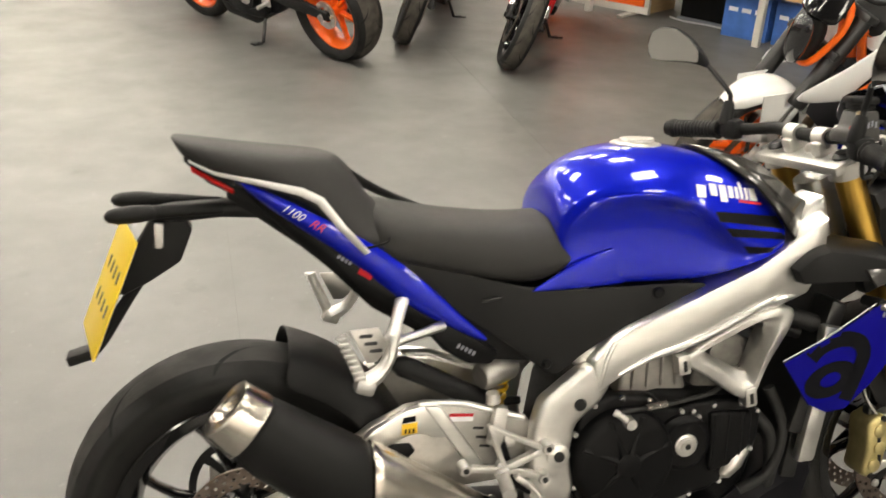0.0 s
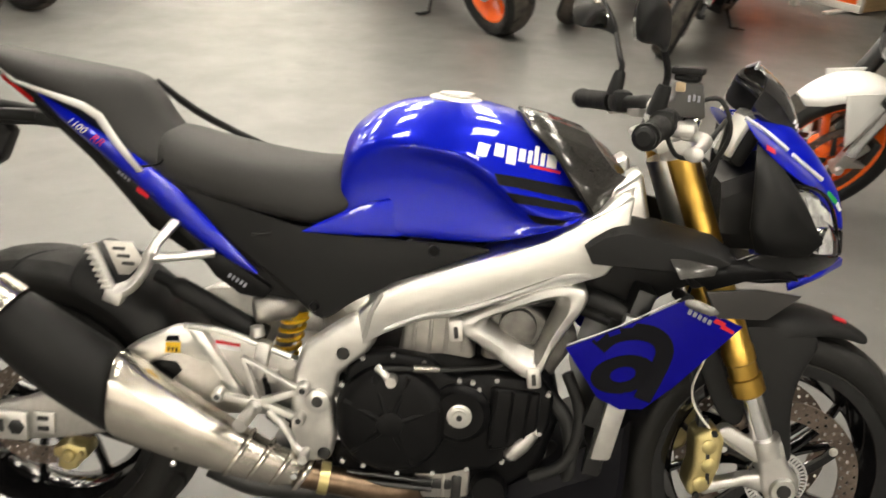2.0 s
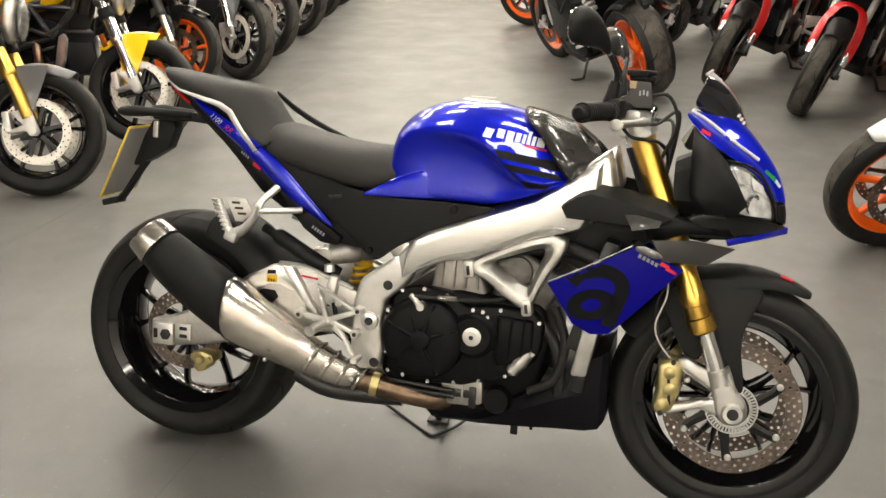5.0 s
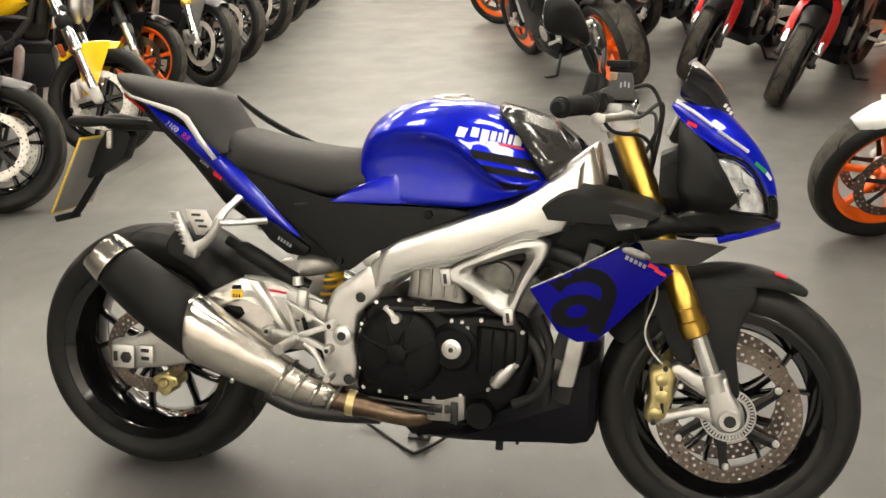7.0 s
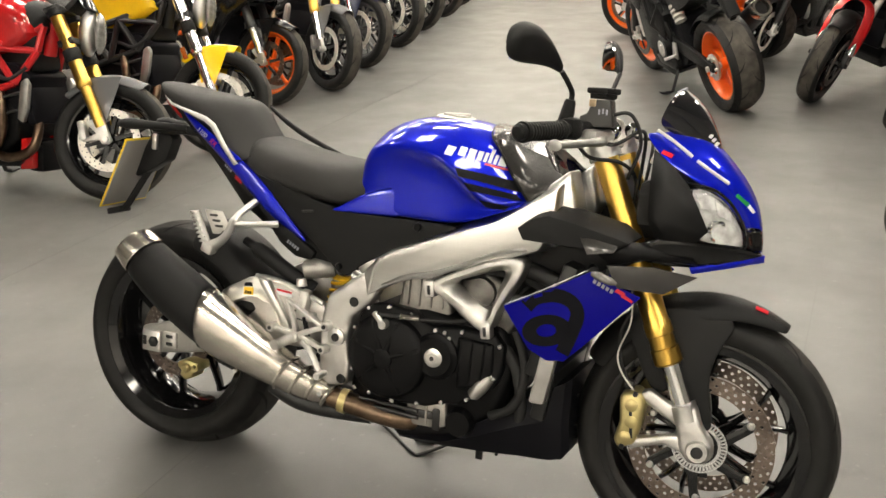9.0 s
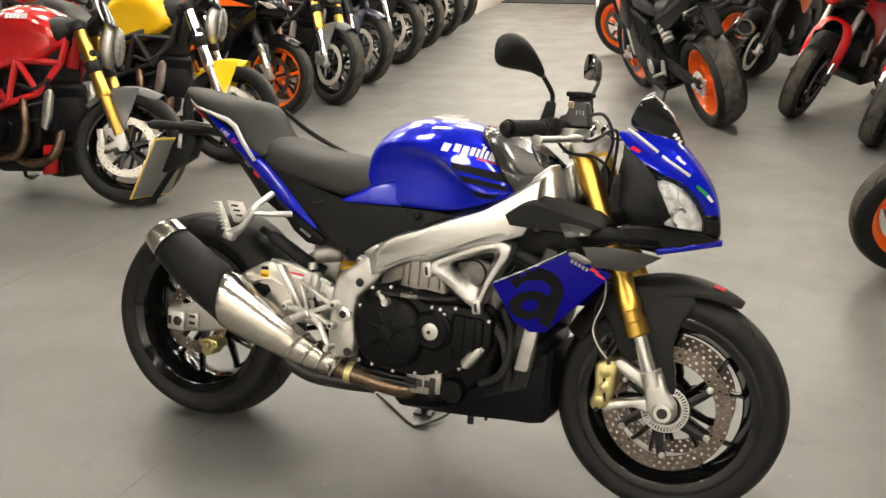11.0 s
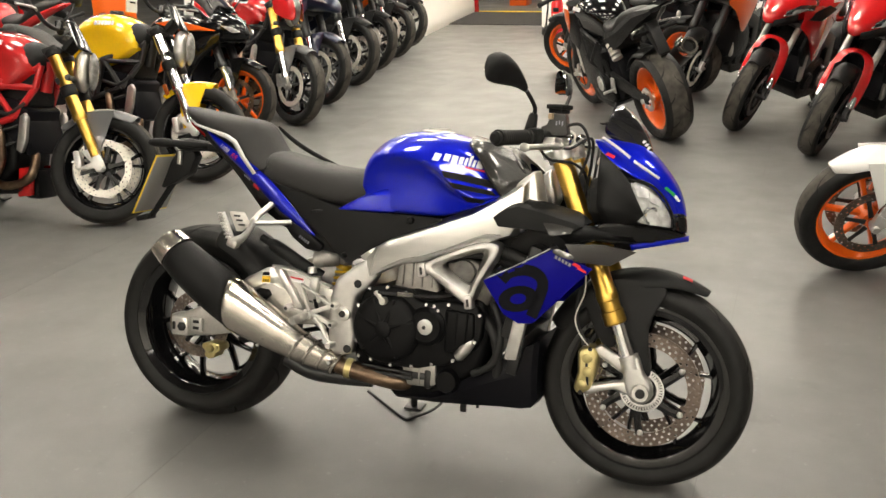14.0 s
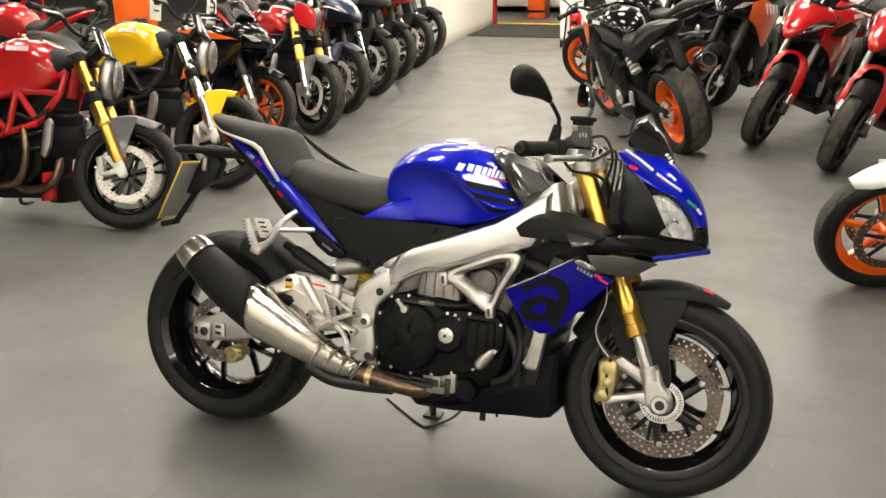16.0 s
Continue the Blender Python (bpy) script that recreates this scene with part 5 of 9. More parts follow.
# wheels
def hero_wheel(name, rf, w, width0, width1, label, m):
    wh = hp(name, "black_gloss", lambda bm: lathe(bm, rim_profile(rf, w), 96), label, m=m)
    hp("hub", "black_gloss", lambda bm: lathe(bm, [(0.014, -0.055), (0.030, -0.055), (0.036, -0.04), (0.030, -0.01), (0.030, 0.01), (0.036, 0.04), (0.030, 0.055), (0.014, 0.055)], 32), "", wh)

    def spoke(bm):
        for s in SIDES:
            rings = []
            for t in (0.0, 0.25, 0.6, 0.85, 1.0):
                r = 0.030 + (rf - 0.062) * t
                aa = 0.5 + s * (0.05 + 0.22 * t ** 1.5)
                wd = (width0 * (1 - t) + width1 * t) * (1.5 if t == 1.0 else 1.0)
                d = 0.04 * (1 - t) + 0.026 * t
                cx, cz, tx, tz = r * math.cos(aa), r * math.sin(aa), -math.sin(aa), math.cos(aa)
                rings.append([(cx + tx * wd * u, d * v, cz + tz * wd * u) for u, v in ((-0.5, -0.3), (-0.25, -0.5), (0.25, -0.5), (0.5, -0.3), (0.5, 0.3), (0.25, 0.5), (-0.25, 0.5), (-0.5, 0.3))])
            skin(bm, rings)
    first_spoke = hp("spoke", "black_gloss", spoke, "", wh)
    for k in range(1, 5):
        again("spoke", first_spoke, wh, Matrix.Rotation(-2 * math.pi * k / 5, 4, "Y"))
    return wh


fw = hero_wheel("front_wheel", 0.216, 0.092, 0.015, 0.009, "gloss black split spoke front wheel", SM @ pose(FX, 0, FZ))
hp("tyre", "rubber", lambda bm: lathe(bm, tyre_profile(FR, 0.214, 0.122), 120), "black rubber road tyre", fw, sharp=60)
for s in SIDES:
    hp("rim_flange", "black_gloss", lambda bm: lathe(bm, [(r, s * y) for r, y in ((0.204, 0.047), (0.228, 0.0545), (0.230, 0.0565), (0.226, 0.0575), (0.204, 0.0515))], 96), "", fw)
hp("tread", "tread", lambda bm: crown(bm, FR, 0.122, 120), "paler tyre crown", fw, sharp=60)
hp("tread_groove", "groove", lambda bm: grooves(bm, FR, 0.122, 11, False), "curved tread grooves", fw, kind="stuff")
for y in (-0.074, 0.074):
    dsk = hp("brake_disc", "disc", lambda bm: drilled_disc(bm, 0.121, 0.158, 0, 0.005, 40, 3, 0.0039), "large drilled steel brake disc", fw, pose(0, y, 0))
    hp("disc_carrier", "black_gloss", lambda bm: lathe(bm, [(0.03, -0.006), (0.05, -0.006), (0.05, 0.006), (0.03, 0.006)], 32), "black disc carrier", fw, pose(0, y, 0))
    arm = hp("carrier_arm", "black_gloss", lambda bm: spokes(bm, 1, 0.035, 0.127, 0.027, 0.017, 0.008, 0.006, twist=0.25), "", fw, pose(0, y, 0))
    for k in range(1, 6):
        again("carrier_arm", arm, fw, pose(0, y, 0) @ Matrix.Rotation(2 * math.pi * k / 6, 4, "Y"))
    for k in range(6):
        a = 0.3 + 0.25 + 2 * math.pi * k / 6
        hp("rivet", "cast", lambda bm: turned(bm, [(0, 0.008), (0.7, 0.008), (1, 0.005)], (0.12 * math.cos(a), y, 0.12 * math.sin(a)), (0.12 * math.cos(a), y * 1.13, 0.12 * math.sin(a)), 12), "", fw)


def tone_ring(bm):
    lathe(bm, [(0.040, -0.001), (0.047, -0.001), (0.047, 0.001), (0.040, 0.001)], 48)
    lathe(bm, [(0.056, -0.001), (0.060, -0.001), (0.060, 0.001), (0.056, 0.001)], 48)
    for k in range(44):
        a = 2 * math.pi * k / 44
        c, s = math.cos(a), math.sin(a)
        skin(bm, [[(r * c - s * 0.0022 * u, v * 0.001, r * s + c * 0.0022 * u) for u, v in ((-1, -1), (1, -1), (1, 1), (-1, 1))] for r in (0.046, 0.057)])


hp("sensor_ring", "chrome", tone_ring, "slotted steel sensor ring", fw, pose(0, -0.083, 0))
rw = hero_wheel("rear_wheel", 0.218, 0.150, 0.018, 0.011, "gloss black split spoke rear wheel", pose(RX, 0, RZ))
hp("tyre", "rubber", lambda bm: lathe(bm, tyre_profile(RR, 0.216, 0.192), 120), "wide black rubber road tyre", rw, sharp=60)
for s in SIDES:
    hp("rim_flange", "black_gloss", lambda bm: lathe(bm, [(r, s * y) for r, y in ((0.206, 0.072), (0.230, 0.085), (0.232, 0.087), (0.228, 0.0885), (0.206, 0.077))], 96), "", rw)
hp("tread", "tread", lambda bm: crown(bm, RR, 0.192, 120), "paler tyre crown", rw, sharp=60)
hp("tread_groove", "groove", lambda bm: grooves(bm, RR, 0.192, 9, True), "curved tread grooves", rw, kind="stuff")
hp("brake_disc", "disc", lambda bm: drilled_disc(bm, 0.072, 0.108, 0, 0.005, 32, 3, 0.0034), "small drilled steel brake disc", rw, pose(0, -0.078, 0))
arm = hp("carrier_arm", "black_gloss", lambda bm: spokes(bm, 1, 0.025, 0.078, 0.018, 0.013, 0.006, 0.006), "", rw, pose(0, -0.078, 0))
for k in range(1, 5):
    again("carrier_arm", arm, rw, pose(0, -0.078, 0) @ Matrix.Rotation(2 * math.pi * k / 5, 4, "Y"))
hp("sprocket", "dark_metal", lambda bm: (lathe(bm, [(0.085, -0.003), (0.10, -0.003), (0.10, 0.003), (0.085, 0.003)], 42), spokes(bm, 6, 0.03, 0.088, 0.018, 0.014, 0.008, 0.006)), "dark chain sprocket", rw, pose(0, 0.085, 0))

# forks, turned with the bars
T0, T1, T2, T3 = Vector((1.178, 0, 0.925)), Vector((1.365, 0, 0.470)), Vector((1.402, 0, 0.380)), Vector((1.43, 0, 0.31))
for s in SIDES:
    o = Vector((0, 0.102 * s, 0))
    leg = hp("fork_leg", "gold", lambda bm: turned(bm, [(0, 0.025), (0.005, 0.0275), (0.80, 0.0275), (0.81, 0.030), (0.86, 0.030), (0.865, 0.0275), (0.92, 0.0275), (0.925, 0.031), (0.99, 0.031), (1.0, 0.026)], T0 + o, T1 + o, 28), "gold anodised upper fork tube", m=SM)
    hp("stanchion", "chrome", lambda bm: turned(bm, [(0, 0.0215), (1, 0.0215)], T1 + o - Vector((0, 0, -0.01)), T2 + o + Vector((0.015, 0, -0.035)), 24), "polished fork slider", leg)
    yy = 0.104 * s

    def foot(bm):
        prism(bm, [(1.384, 0.380), (1.432, 0.390), (1.447, 0.345), (1.474, 0.315), (1.477, 0.283), (1.455, 0.262), (1.424, 0.262), (1.404, 0.290), (1.392, 0.345)], yy - 0.02, yy + 0.02, 0.010, 3)
        tube(bm, [(1.402, yy, 0.388), (1.414, yy, 0.352)], 0.028, 20)
        prism(bm, [(1.418, 0.372), (1.428, 0.330), (1.395, 0.338), (1.350, 0.366), (1.318, 0.385), (1.312, 0.402), (1.332, 0.410), (1.362, 0.392), (1.392, 0.378)], yy - 0.015, yy + 0.015, 0.007, 3)
        prism(bm, [(1.432, 0.325), (1.432, 0.275), (1.405, 0.282), (1.372, 0.292), (1.335, 0.282), (1.300, 0.268), (1.290, 0.282), (1.300, 0.296), (1.340, 0.304), (1.372, 0.314), (1.400, 0.318)], yy - 0.015, yy + 0.015, 0.007, 3)
    ft = hp("fork_foot", "cast", foot, "cast aluminium axle and caliper clamp", leg)
    hp("axle_nut", "cast", lambda bm: (turned(bm, [(0, 0.026), (0.8, 0.026), (1, 0.022)], (FX, yy, FZ), (FX, yy + 0.026 * s, FZ), 24)), "", leg)
    hp("axle_bore", "dark_metal", lambda bm: turned(bm, [(0, 0.014), (1, 0.013)], (FX, yy + 0.022 * s, FZ), (FX, yy + 0.0285 * s, FZ), 18), "dark axle bore", leg)
    cal = hp("brake_caliper", "caliper", lambda bm: (prism(bm, [(1.268, 0.392), (1.305, 0.408), (1.326, 0.385), (1.322, 0.33), (1.308, 0.282), (1.275, 0.268), (1.262, 0.285), (1.272, 0.33)], s * 0.062, s * 0.128, 0.012, 3)), "pale gold radial brake caliper", m=SM)
    for z, x in ((0.372, 1.296), (0.335, 1.299), (0.298, 1.288)):
        hp("caliper_cap", "caliper", lambda bm: turned(bm, [(0, 0.014), (0.7, 0.014), (1, 0.009)], (x, s * 0.124, z), (x, s * 0.134, z), 14), "", cal)
    hp("caliper_slot", "dark_metal", lambda bm: box(bm, (1.298, s * 0.1285, 0.335), (0.007, 0.003, 0.075), Matrix.Rotation(radians(-6), 4, "Y"), 0.001), "", cal)
    for z, x in ((0.398, 1.303), (0.276, 1.283)):
        hp("caliper_bolt", "dark_metal", lambda bm: turned(bm, [(0, 0.0065), (1, 0.006)], (x, s * 0.126, z), (x, s * 0.133, z), 6), "", cal)
    hp("banjo_bolt", "dark_metal", lambda bm: box(bm, (1.285, s * 0.105, 0.412), (0.02, 0.02, 0.02), bev=0.004), "", cal)
    hp("brake_hose", "cable", lambda bm: tube(bm, arc([(1.285, s * 0.105, 0.415), (1.262, s * 0.11, 0.46), (1.255, s * 0.10, 0.53), (1.285, s * 0.085, 0.62), (1.26, s * 0.06, 0.74), (1.23, 0, 0.80)]), 0.0038, 8), "thin brake hose", m=SM)
    hp("sensor_wire", "plate_back", lambda bm: tube(bm, arc([(1.40, s * 0.09, 0.33), (1.30, s * 0.115, 0.40), (1.255, s * 0.118, 0.47), (1.275, s * 0.11, 0.55), (1.27, s * 0.10, 0.62)]), 0.0022, 6), "thin pale sensor wire", m=SM)
tc = hp("triple_clamp", "cast", lambda bm: (box(bm, (1.172, 0, 0.922), (0.075, 0.26, 0.022), Matrix.Rotation(radians(-22), 4, "Y"), 0.008),
                                          [turned(bm, [(0, 0.036), (1, 0.036)], T0 + Vector((-0.002, 0.102 * s, 0.004)), T0 + Vector((0.010, 0.102 * s, -0.024)), 22) for s in SIDES]), "cast aluminium top yoke", m=SM)
hp("lower_clamp", "dark_metal", lambda bm: box(bm, (1.262, 0, 0.70), (0.09, 0.27, 0.04), Matrix.Rotation(radians(-22), 4, "Y"), 0.01), "", m=SM)
for s in SIDES:
    hp("fork_cap", "dark_metal", lambda bm: turned(bm, [(0, 0.020), (0.7, 0.020), (1, 0.014)], T0 + Vector((0, 0.102 * s, 0)), T0 + Vector((-0.008, 0.102 * s, 0.02)), 12), "", tc)
    hp("bar_clamp", "cast", lambda bm: (box(bm, (1.172, 0.045 * s, 0.948), (0.046, 0.034, 0.034), Matrix.Rotation(radians(-22), 4, "Y"), 0.010), tube(bm, [(1.172, 0.028 * s, 0.967), (1.172, 0.062 * s, 0.967)], 0.020, 16)), "", tc)

# bars
bar = hp("handlebar", "black_plastic", lambda bm: tube(bm, arc([(1.070, -0.362, 0.953), (1.140, -0.185, 0.963), (1.168, -0.11, 0.972), (1.172, -0.05, 0.968), (1.172, 0.05, 0.968), (1.168, 0.11, 0.972), (1.140, 0.185, 0.963), (1.070, 0.362, 0.953)]), 0.0135, 14), "black tapered handlebar", m=SM)
for s in SIDES:
    a, b = Vector((1.118, 0.238 * s, 0.959)), Vector((1.070, 0.360 * s, 0.953))
    gr = hp("grip", "rubber", lambda bm: turned(bm, [(0, 0.021), (0.04, 0.022), (0.06, 0.0175), (0.3, 0.0185), (0.6, 0.018), (0.9, 0.0185), (0.93, 0.0215), (1.0, 0.021)], a, b, 18), "ribbed black rubber grip", bar)
    hp("grip_rib", "rubber", lambda bm: [turned(bm, [(0, 0.0185), (0.5, 0.0198), (1, 0.0185)], a + (b - a) * (0.12 + 0.07 * k), a + (b - a) * (0.16 + 0.07 * k), 16) for k in range(11)], "", bar, kind="stuff")
    hp("bar_end", "black_plastic", lambda bm: turned(bm, [(0, 0.017), (0.7, 0.017), (1, 0.011)], b, b + (b - a) * 0.13, 18), "black bar end weight", bar)
    hp("switch_block", "black_plastic", lambda bm: box(bm, (1.128, 0.203 * s, 0.963), (0.044, 0.046, 0.046), Matrix.Rotation(radians(18 * s), 4, "Z"), 0.014), "", bar)
    hp("lever", "cast", lambda bm: tube(bm, arc([(1.178, 0.160 * s, 0.940), (1.194, 0.205 * s, 0.940), (1.178, 0.275 * s, 0.937), (1.150, 0.345 * s, 0.934), (1.140, 0.370 * s, 0.933)]), [0.0135] * 10 + [0.0105] * 12 + [0.0145, 0.0155, 0.011], 12, flat=0.75), "polished hand lever", bar)
    hp("lever_perch", "cast", lambda bm: (box(bm, (1.168, 0.167 * s, 0.950), (0.050, 0.055, 0.026), Matrix.Rotation(radians(18 * s), 4, "Z"), 0.010), tube(bm, [(1.172, 0.190 * s, 0.948), (1.196, 0.105 * s, 0.952)], 0.013, 14)), "cast aluminium lever perch", bar)
    hp("hose_union", "chrome", lambda bm: turned(bm, [(0, 0.013), (0.3, 0.016), (0.7, 0.016), (1, 0.010)], (1.190, 0.113 * s, 0.944), (1.206, 0.097 * s, 0.972), 12), "bright hose union", bar)
    jx, jy, jz = (1.109, -0.239, 1.075) if s < 0 else (1.122, 0.300, 1.092)
    by = 0.205 * s if s < 0 else 0.215
    mr = hp("mirror", "black_plastic", lambda bm: (tube(bm, arc([(1.122, by, 1.005), (1.126, by, 1.032), (1.122, by + 0.012 * s, 1.050), (jx, jy, jz + 0.002)]), 0.0058, 10),
                                               turned(bm, [(0, 0.015), (0.15, 0.016), (0.85, 0.0125), (1, 0.010)], (1.114, by - 0.004 * s, 0.972), (1.124, by, 1.022), 14)), "black mirror stem", m=SM)
    # outward distance, low edge, high edge, depth of the housing
    MIRROR = ((0.0, -0.006, 0.016, 0.008), (0.022, 0.003, 0.043, 0.014), (0.045, 0.007, 0.069, 0.020), (0.078, 0.008, 0.092, 0.027), (0.110, 0.008, 0.095, 0.028), (0.136, 0.011, 0.086, 0.022), (0.151, 0.026, 0.064, 0.008))
    OUT, FACE = Vector((-0.5, s, 0)), Vector((0.894, 0.447 * s, 0))

    def shell(bm):
        rings = []
        for u, lo, hi, dd in MIRROR:
            c, h = Vector((jx, jy, jz)) + OUT * u, hi - lo
            rings.append([c + Vector((0, 0, lo + h * f)) + FACE * g for f, g in ((1.0, 0.0), (0.90, 0.62 * dd), (0.66, dd), (0.60, dd), (0.14, 0.66 * dd), (0.0, 0.06 * dd), (0.06, -0.004), (0.94, -0.004))])
        skin(bm, rings)
    hp("mirror_shell", "black_plastic", shell, "angular black mirror housing", mr, sub=1)

    def glass(bm):
        low = [Vector((jx, jy, jz)) + OUT * u + Vector((0, 0, lo + 0.006)) for u, lo, hi, dd in MIRROR[1:-1]]
        high = [Vector((jx, jy, jz)) + OUT * u + Vector((0, 0, hi - 0.006)) for u, lo, hi, dd in MIRROR[1:-1]]
        tip = Vector((jx, jy, jz)) + OUT * 0.146 + Vector((0, 0, 0.045))
        loop = smooth_loop(low + [tip] + high[::-1], 2)
        skin(bm, [[p - FACE * d for p in loop] for d in (0.0035, 0.0075)])
    hp("mirror_glass", "mirror", glass, "mirror glass", mr)
hp("starter_switch", "red_plastic", lambda bm: box(bm, (1.122, -0.190, 0.996), (0.016, 0.014, 0.014), bev=0.003), "small red switch", bar)
RZM = Matrix.Rotation(radians(-20), 4, "Z")
rs = hp("brake_reservoir", "dark_plastic", lambda bm: (prism(bm, [(1.132, 0.968), (1.208, 0.968), (1.204, 0.992), (1.198, 1.026), (1.160, 1.026), (1.150, 0.996), (1.134, 0.990)], -0.160, -0.106, 0.005, 2)), "dark grey brake fluid reservoir", bar)
hp("reservoir_window", "tan_window", lambda bm: box(bm, (1.161, -0.156, 1.018), (0.016, 0.012, 0.016), RZM, 0.003), "clouded tan fluid window", rs)
hp("reservoir_cap", "black_plastic", lambda bm: (box(bm, (1.177, -0.133, 1.044), (0.052, 0.056, 0.013), RZM, 0.004), box(bm, (1.177, -0.133, 1.033), (0.042, 0.046, 0.012), RZM, 0.004)), "", rs)
for k in range(3):
    hp("reservoir_mark", "decal_grey", lambda bm: box(bm, (1.176 + 0.008 * k, -0.1605, 1.000 + 0.002 * (k % 2)), (0.004, 0.002, 0.011), bev=0.0005), "", rs)
hp("ignition_lock", "cast", lambda bm: turned(bm, [(0, 0.022), (0.8, 0.022), (1, 0.017)], (1.195, 0, 0.91), (1.188, 0, 0.95), 16), "", tc)
for k, pts in enumerate(([(1.17, -0.17, 0.945), (1.215, -0.16, 0.935), (1.262, -0.10, 0.965), (1.262, -0.07, 0.90), (1.245, -0.05, 0.80)],
                         [(1.135, -0.20, 0.945), (1.165, -0.17, 0.905), (1.225, -0.12, 0.895), (1.25, -0.06, 0.85), (1.24, -0.04, 0.74)],
                         [(1.17, 0.17, 0.945), (1.22, 0.16, 0.94), (1.255, 0.09, 0.93), (1.245, 0.05, 0.80)],
                         [(1.178, -0.14, 0.985), (1.235, -0.13, 1.0), (1.262, -0.12, 0.94), (1.235, -0.09, 0.86)])):
    hp("control_cable", "cable", lambda bm: tube(bm, arc(pts), 0.0042, 8), "black control cable", m=SM)
hp("instrument_panel", "black_plastic", lambda bm: box(bm, (1.314, 0, 0.928), (0.03, 0.145, 0.10), Matrix.Rotation(radians(24), 4, "Y"), 0.012), "black instrument panel")
# the face is pale because a reflection is put into its colour
hp("instrument_face", "display", lambda bm: box(bm, (1.298, -0.003, 0.932), (0.012, 0.130, 0.078), Matrix.Rotation(radians(24), 4, "Y"), 0.006), "glossy instrument display, ceiling reflection painted pale")

# front fender
def fender(bm):
    rows = []
    for k in range(12):
        a = radians(60 + 8.2 * k)
        r = 0.318 + 0.012 * math.sin(math.pi * k / 11)
        w = 0.030 + 0.036 * min(1, k / 3) if k < 4 else 0.068 - 0.01 * (k > 9)
        lip = 0.30 + 0.70 * min(1, k / 4.5)
        rows.append([(FX + (r - dr * lip) * math.cos(a), y * w, FZ + (r - dr * lip) * math.sin(a)) for y, dr in ((-1.1, 0.055), (-1.02, 0.026), (-0.6, 0.006), (0, 0), (0.6, 0.006), (1.02, 0.026), (1.1, 0.055))])
    sheet(bm, rows)


fe = hp("front_fender", "black_plastic", fender, "matt black front fender", m=SM, solid=0.004, sub=2)
for s in SIDES:
    hp("fender_leg", "black_plastic", lambda bm: sheet(bm, [[(1.30, 0.066 * s, 0.585), (1.40, 0.070 * s, 0.600), (1.515, 0.064 * s, 0.580)], [(1.325, 0.082 * s, 0.535), (1.40, 0.086 * s, 0.535), (1.474, 0.080 * s, 0.530)],
                                                          [(1.365, 0.088 * s, 0.47), (1.41, 0.092 * s, 0.455), (1.446, 0.088 * s, 0.46)], [(1.395, 0.086 * s, 0.39), (1.43, 0.09 * s, 0.375), (1.462, 0.086 * s, 0.37)], [(1.42, 0.084 * s, 0.335), (1.445, 0.086 * s, 0.325), (1.470, 0.084 * s, 0.33)]]), "", fe, solid=0.004, sub=2)
    hp("fender_rear_leg", "black_plastic", lambda bm: sheet(bm, [[(1.25, 0.066 * s, 0.545), (1.31, 0.068 * s, 0.585), (1.36, 0.068 * s, 0.59)], [(1.285, 0.080 * s, 0.48), (1.325, 0.084 * s, 0.49), (1.36, 0.084 * s, 0.50)], [(1.325, 0.084 * s, 0.40), (1.35, 0.086 * s, 0.395), (1.372, 0.086 * s, 0.40)]]), "", fe, solid=0.004, sub=2)
hp("fender_mark", "decal_red", lambda bm: slab(bm, [(1.526, -0.036, 0.602), (1.552, -0.031, 0.593), (1.552, -0.020, 0.597), (1.526, -0.024, 0.606)], 0.002, 0), "small red mark", fe)

# frame
def plate_ring(bm, outer, inner, y0, y1):
    """A rounded plate with a rounded opening and a sloping inner edge; both outlines have as many (x, z) corners."""
    def cut(ps):
        ps = [Vector((x, 0, z)) for x, z in ps]
        for _ in range(3):
            ps = [q for k in range(len(ps)) for q in (ps[k - 1] * 0.25 + ps[k] * 0.75, ps[k] * 0.75 + ps[(k + 1) % len(ps)] * 0.25)]
        return ps
    a, b = cut(outer), cut(inner)
    d = y1 - y0
    rows = []
    for f, y in ((0, y0), (0, y1 - 0.14 * d), (0.06, y1 - 0.04 * d), (0.16, y1), (0.52, y1), (0.62, y1 - 0.06 * d), (1, y1 - 0.45 * d), (1, y0)):
        rows.append([bm.verts.new(p.lerp(q, f) + Vector((0, y, 0))) for p, q in zip(a, b)])
    n = len(a)
    for r0, r1 in zip(rows, rows[1:]):
        for k in range(n):
            bm.faces.new((r0[k], r0[(k + 1) % n], r1[(k + 1) % n], r1[k]))


FRM = hp("frame", "alu", lambda bm: [(
    prism(bm, [(1.118, 0.852), (1.09, 0.838), (0.968, 0.765), (0.846, 0.716), (0.716, 0.664), (0.680, 0.642), (0.640, 0.600), (0.655, 0.530), (0.700, 0.558), (0.764, 0.586), (0.82, 0.596), (0.87, 0.618), (1.0, 0.664), (1.085, 0.690), (1.118, 0.745)],
          s * 0.118, s * 0.172, 0.004, 2, taper=[(1.110, 0.834), (1.084, 0.818), (0.968, 0.747), (0.848, 0.698), (0.718, 0.647), (0.688, 0.628), (0.652, 0.592), (0.662, 0.536), (0.702, 0.561), (0.764, 0.589), (0.82, 0.599), (0.87, 0.620), (1.0, 0.666), (1.075, 0.694), (1.105, 0.745)]),
    prism(bm, [(1.125, 0.875), (1.05, 0.815), (1.02, 0.74), (1.10, 0.695), (1.15, 0.78)], s * 0.05, s * 0.135, 0.012, 3)) for s in SIDES], "brushed aluminium twin spar frame")
hp("steering_head", "alu", lambda bm: tube(bm, [(1.185, 0, 0.885), (1.235, 0, 0.76)], 0.038, 24), "", FRM)
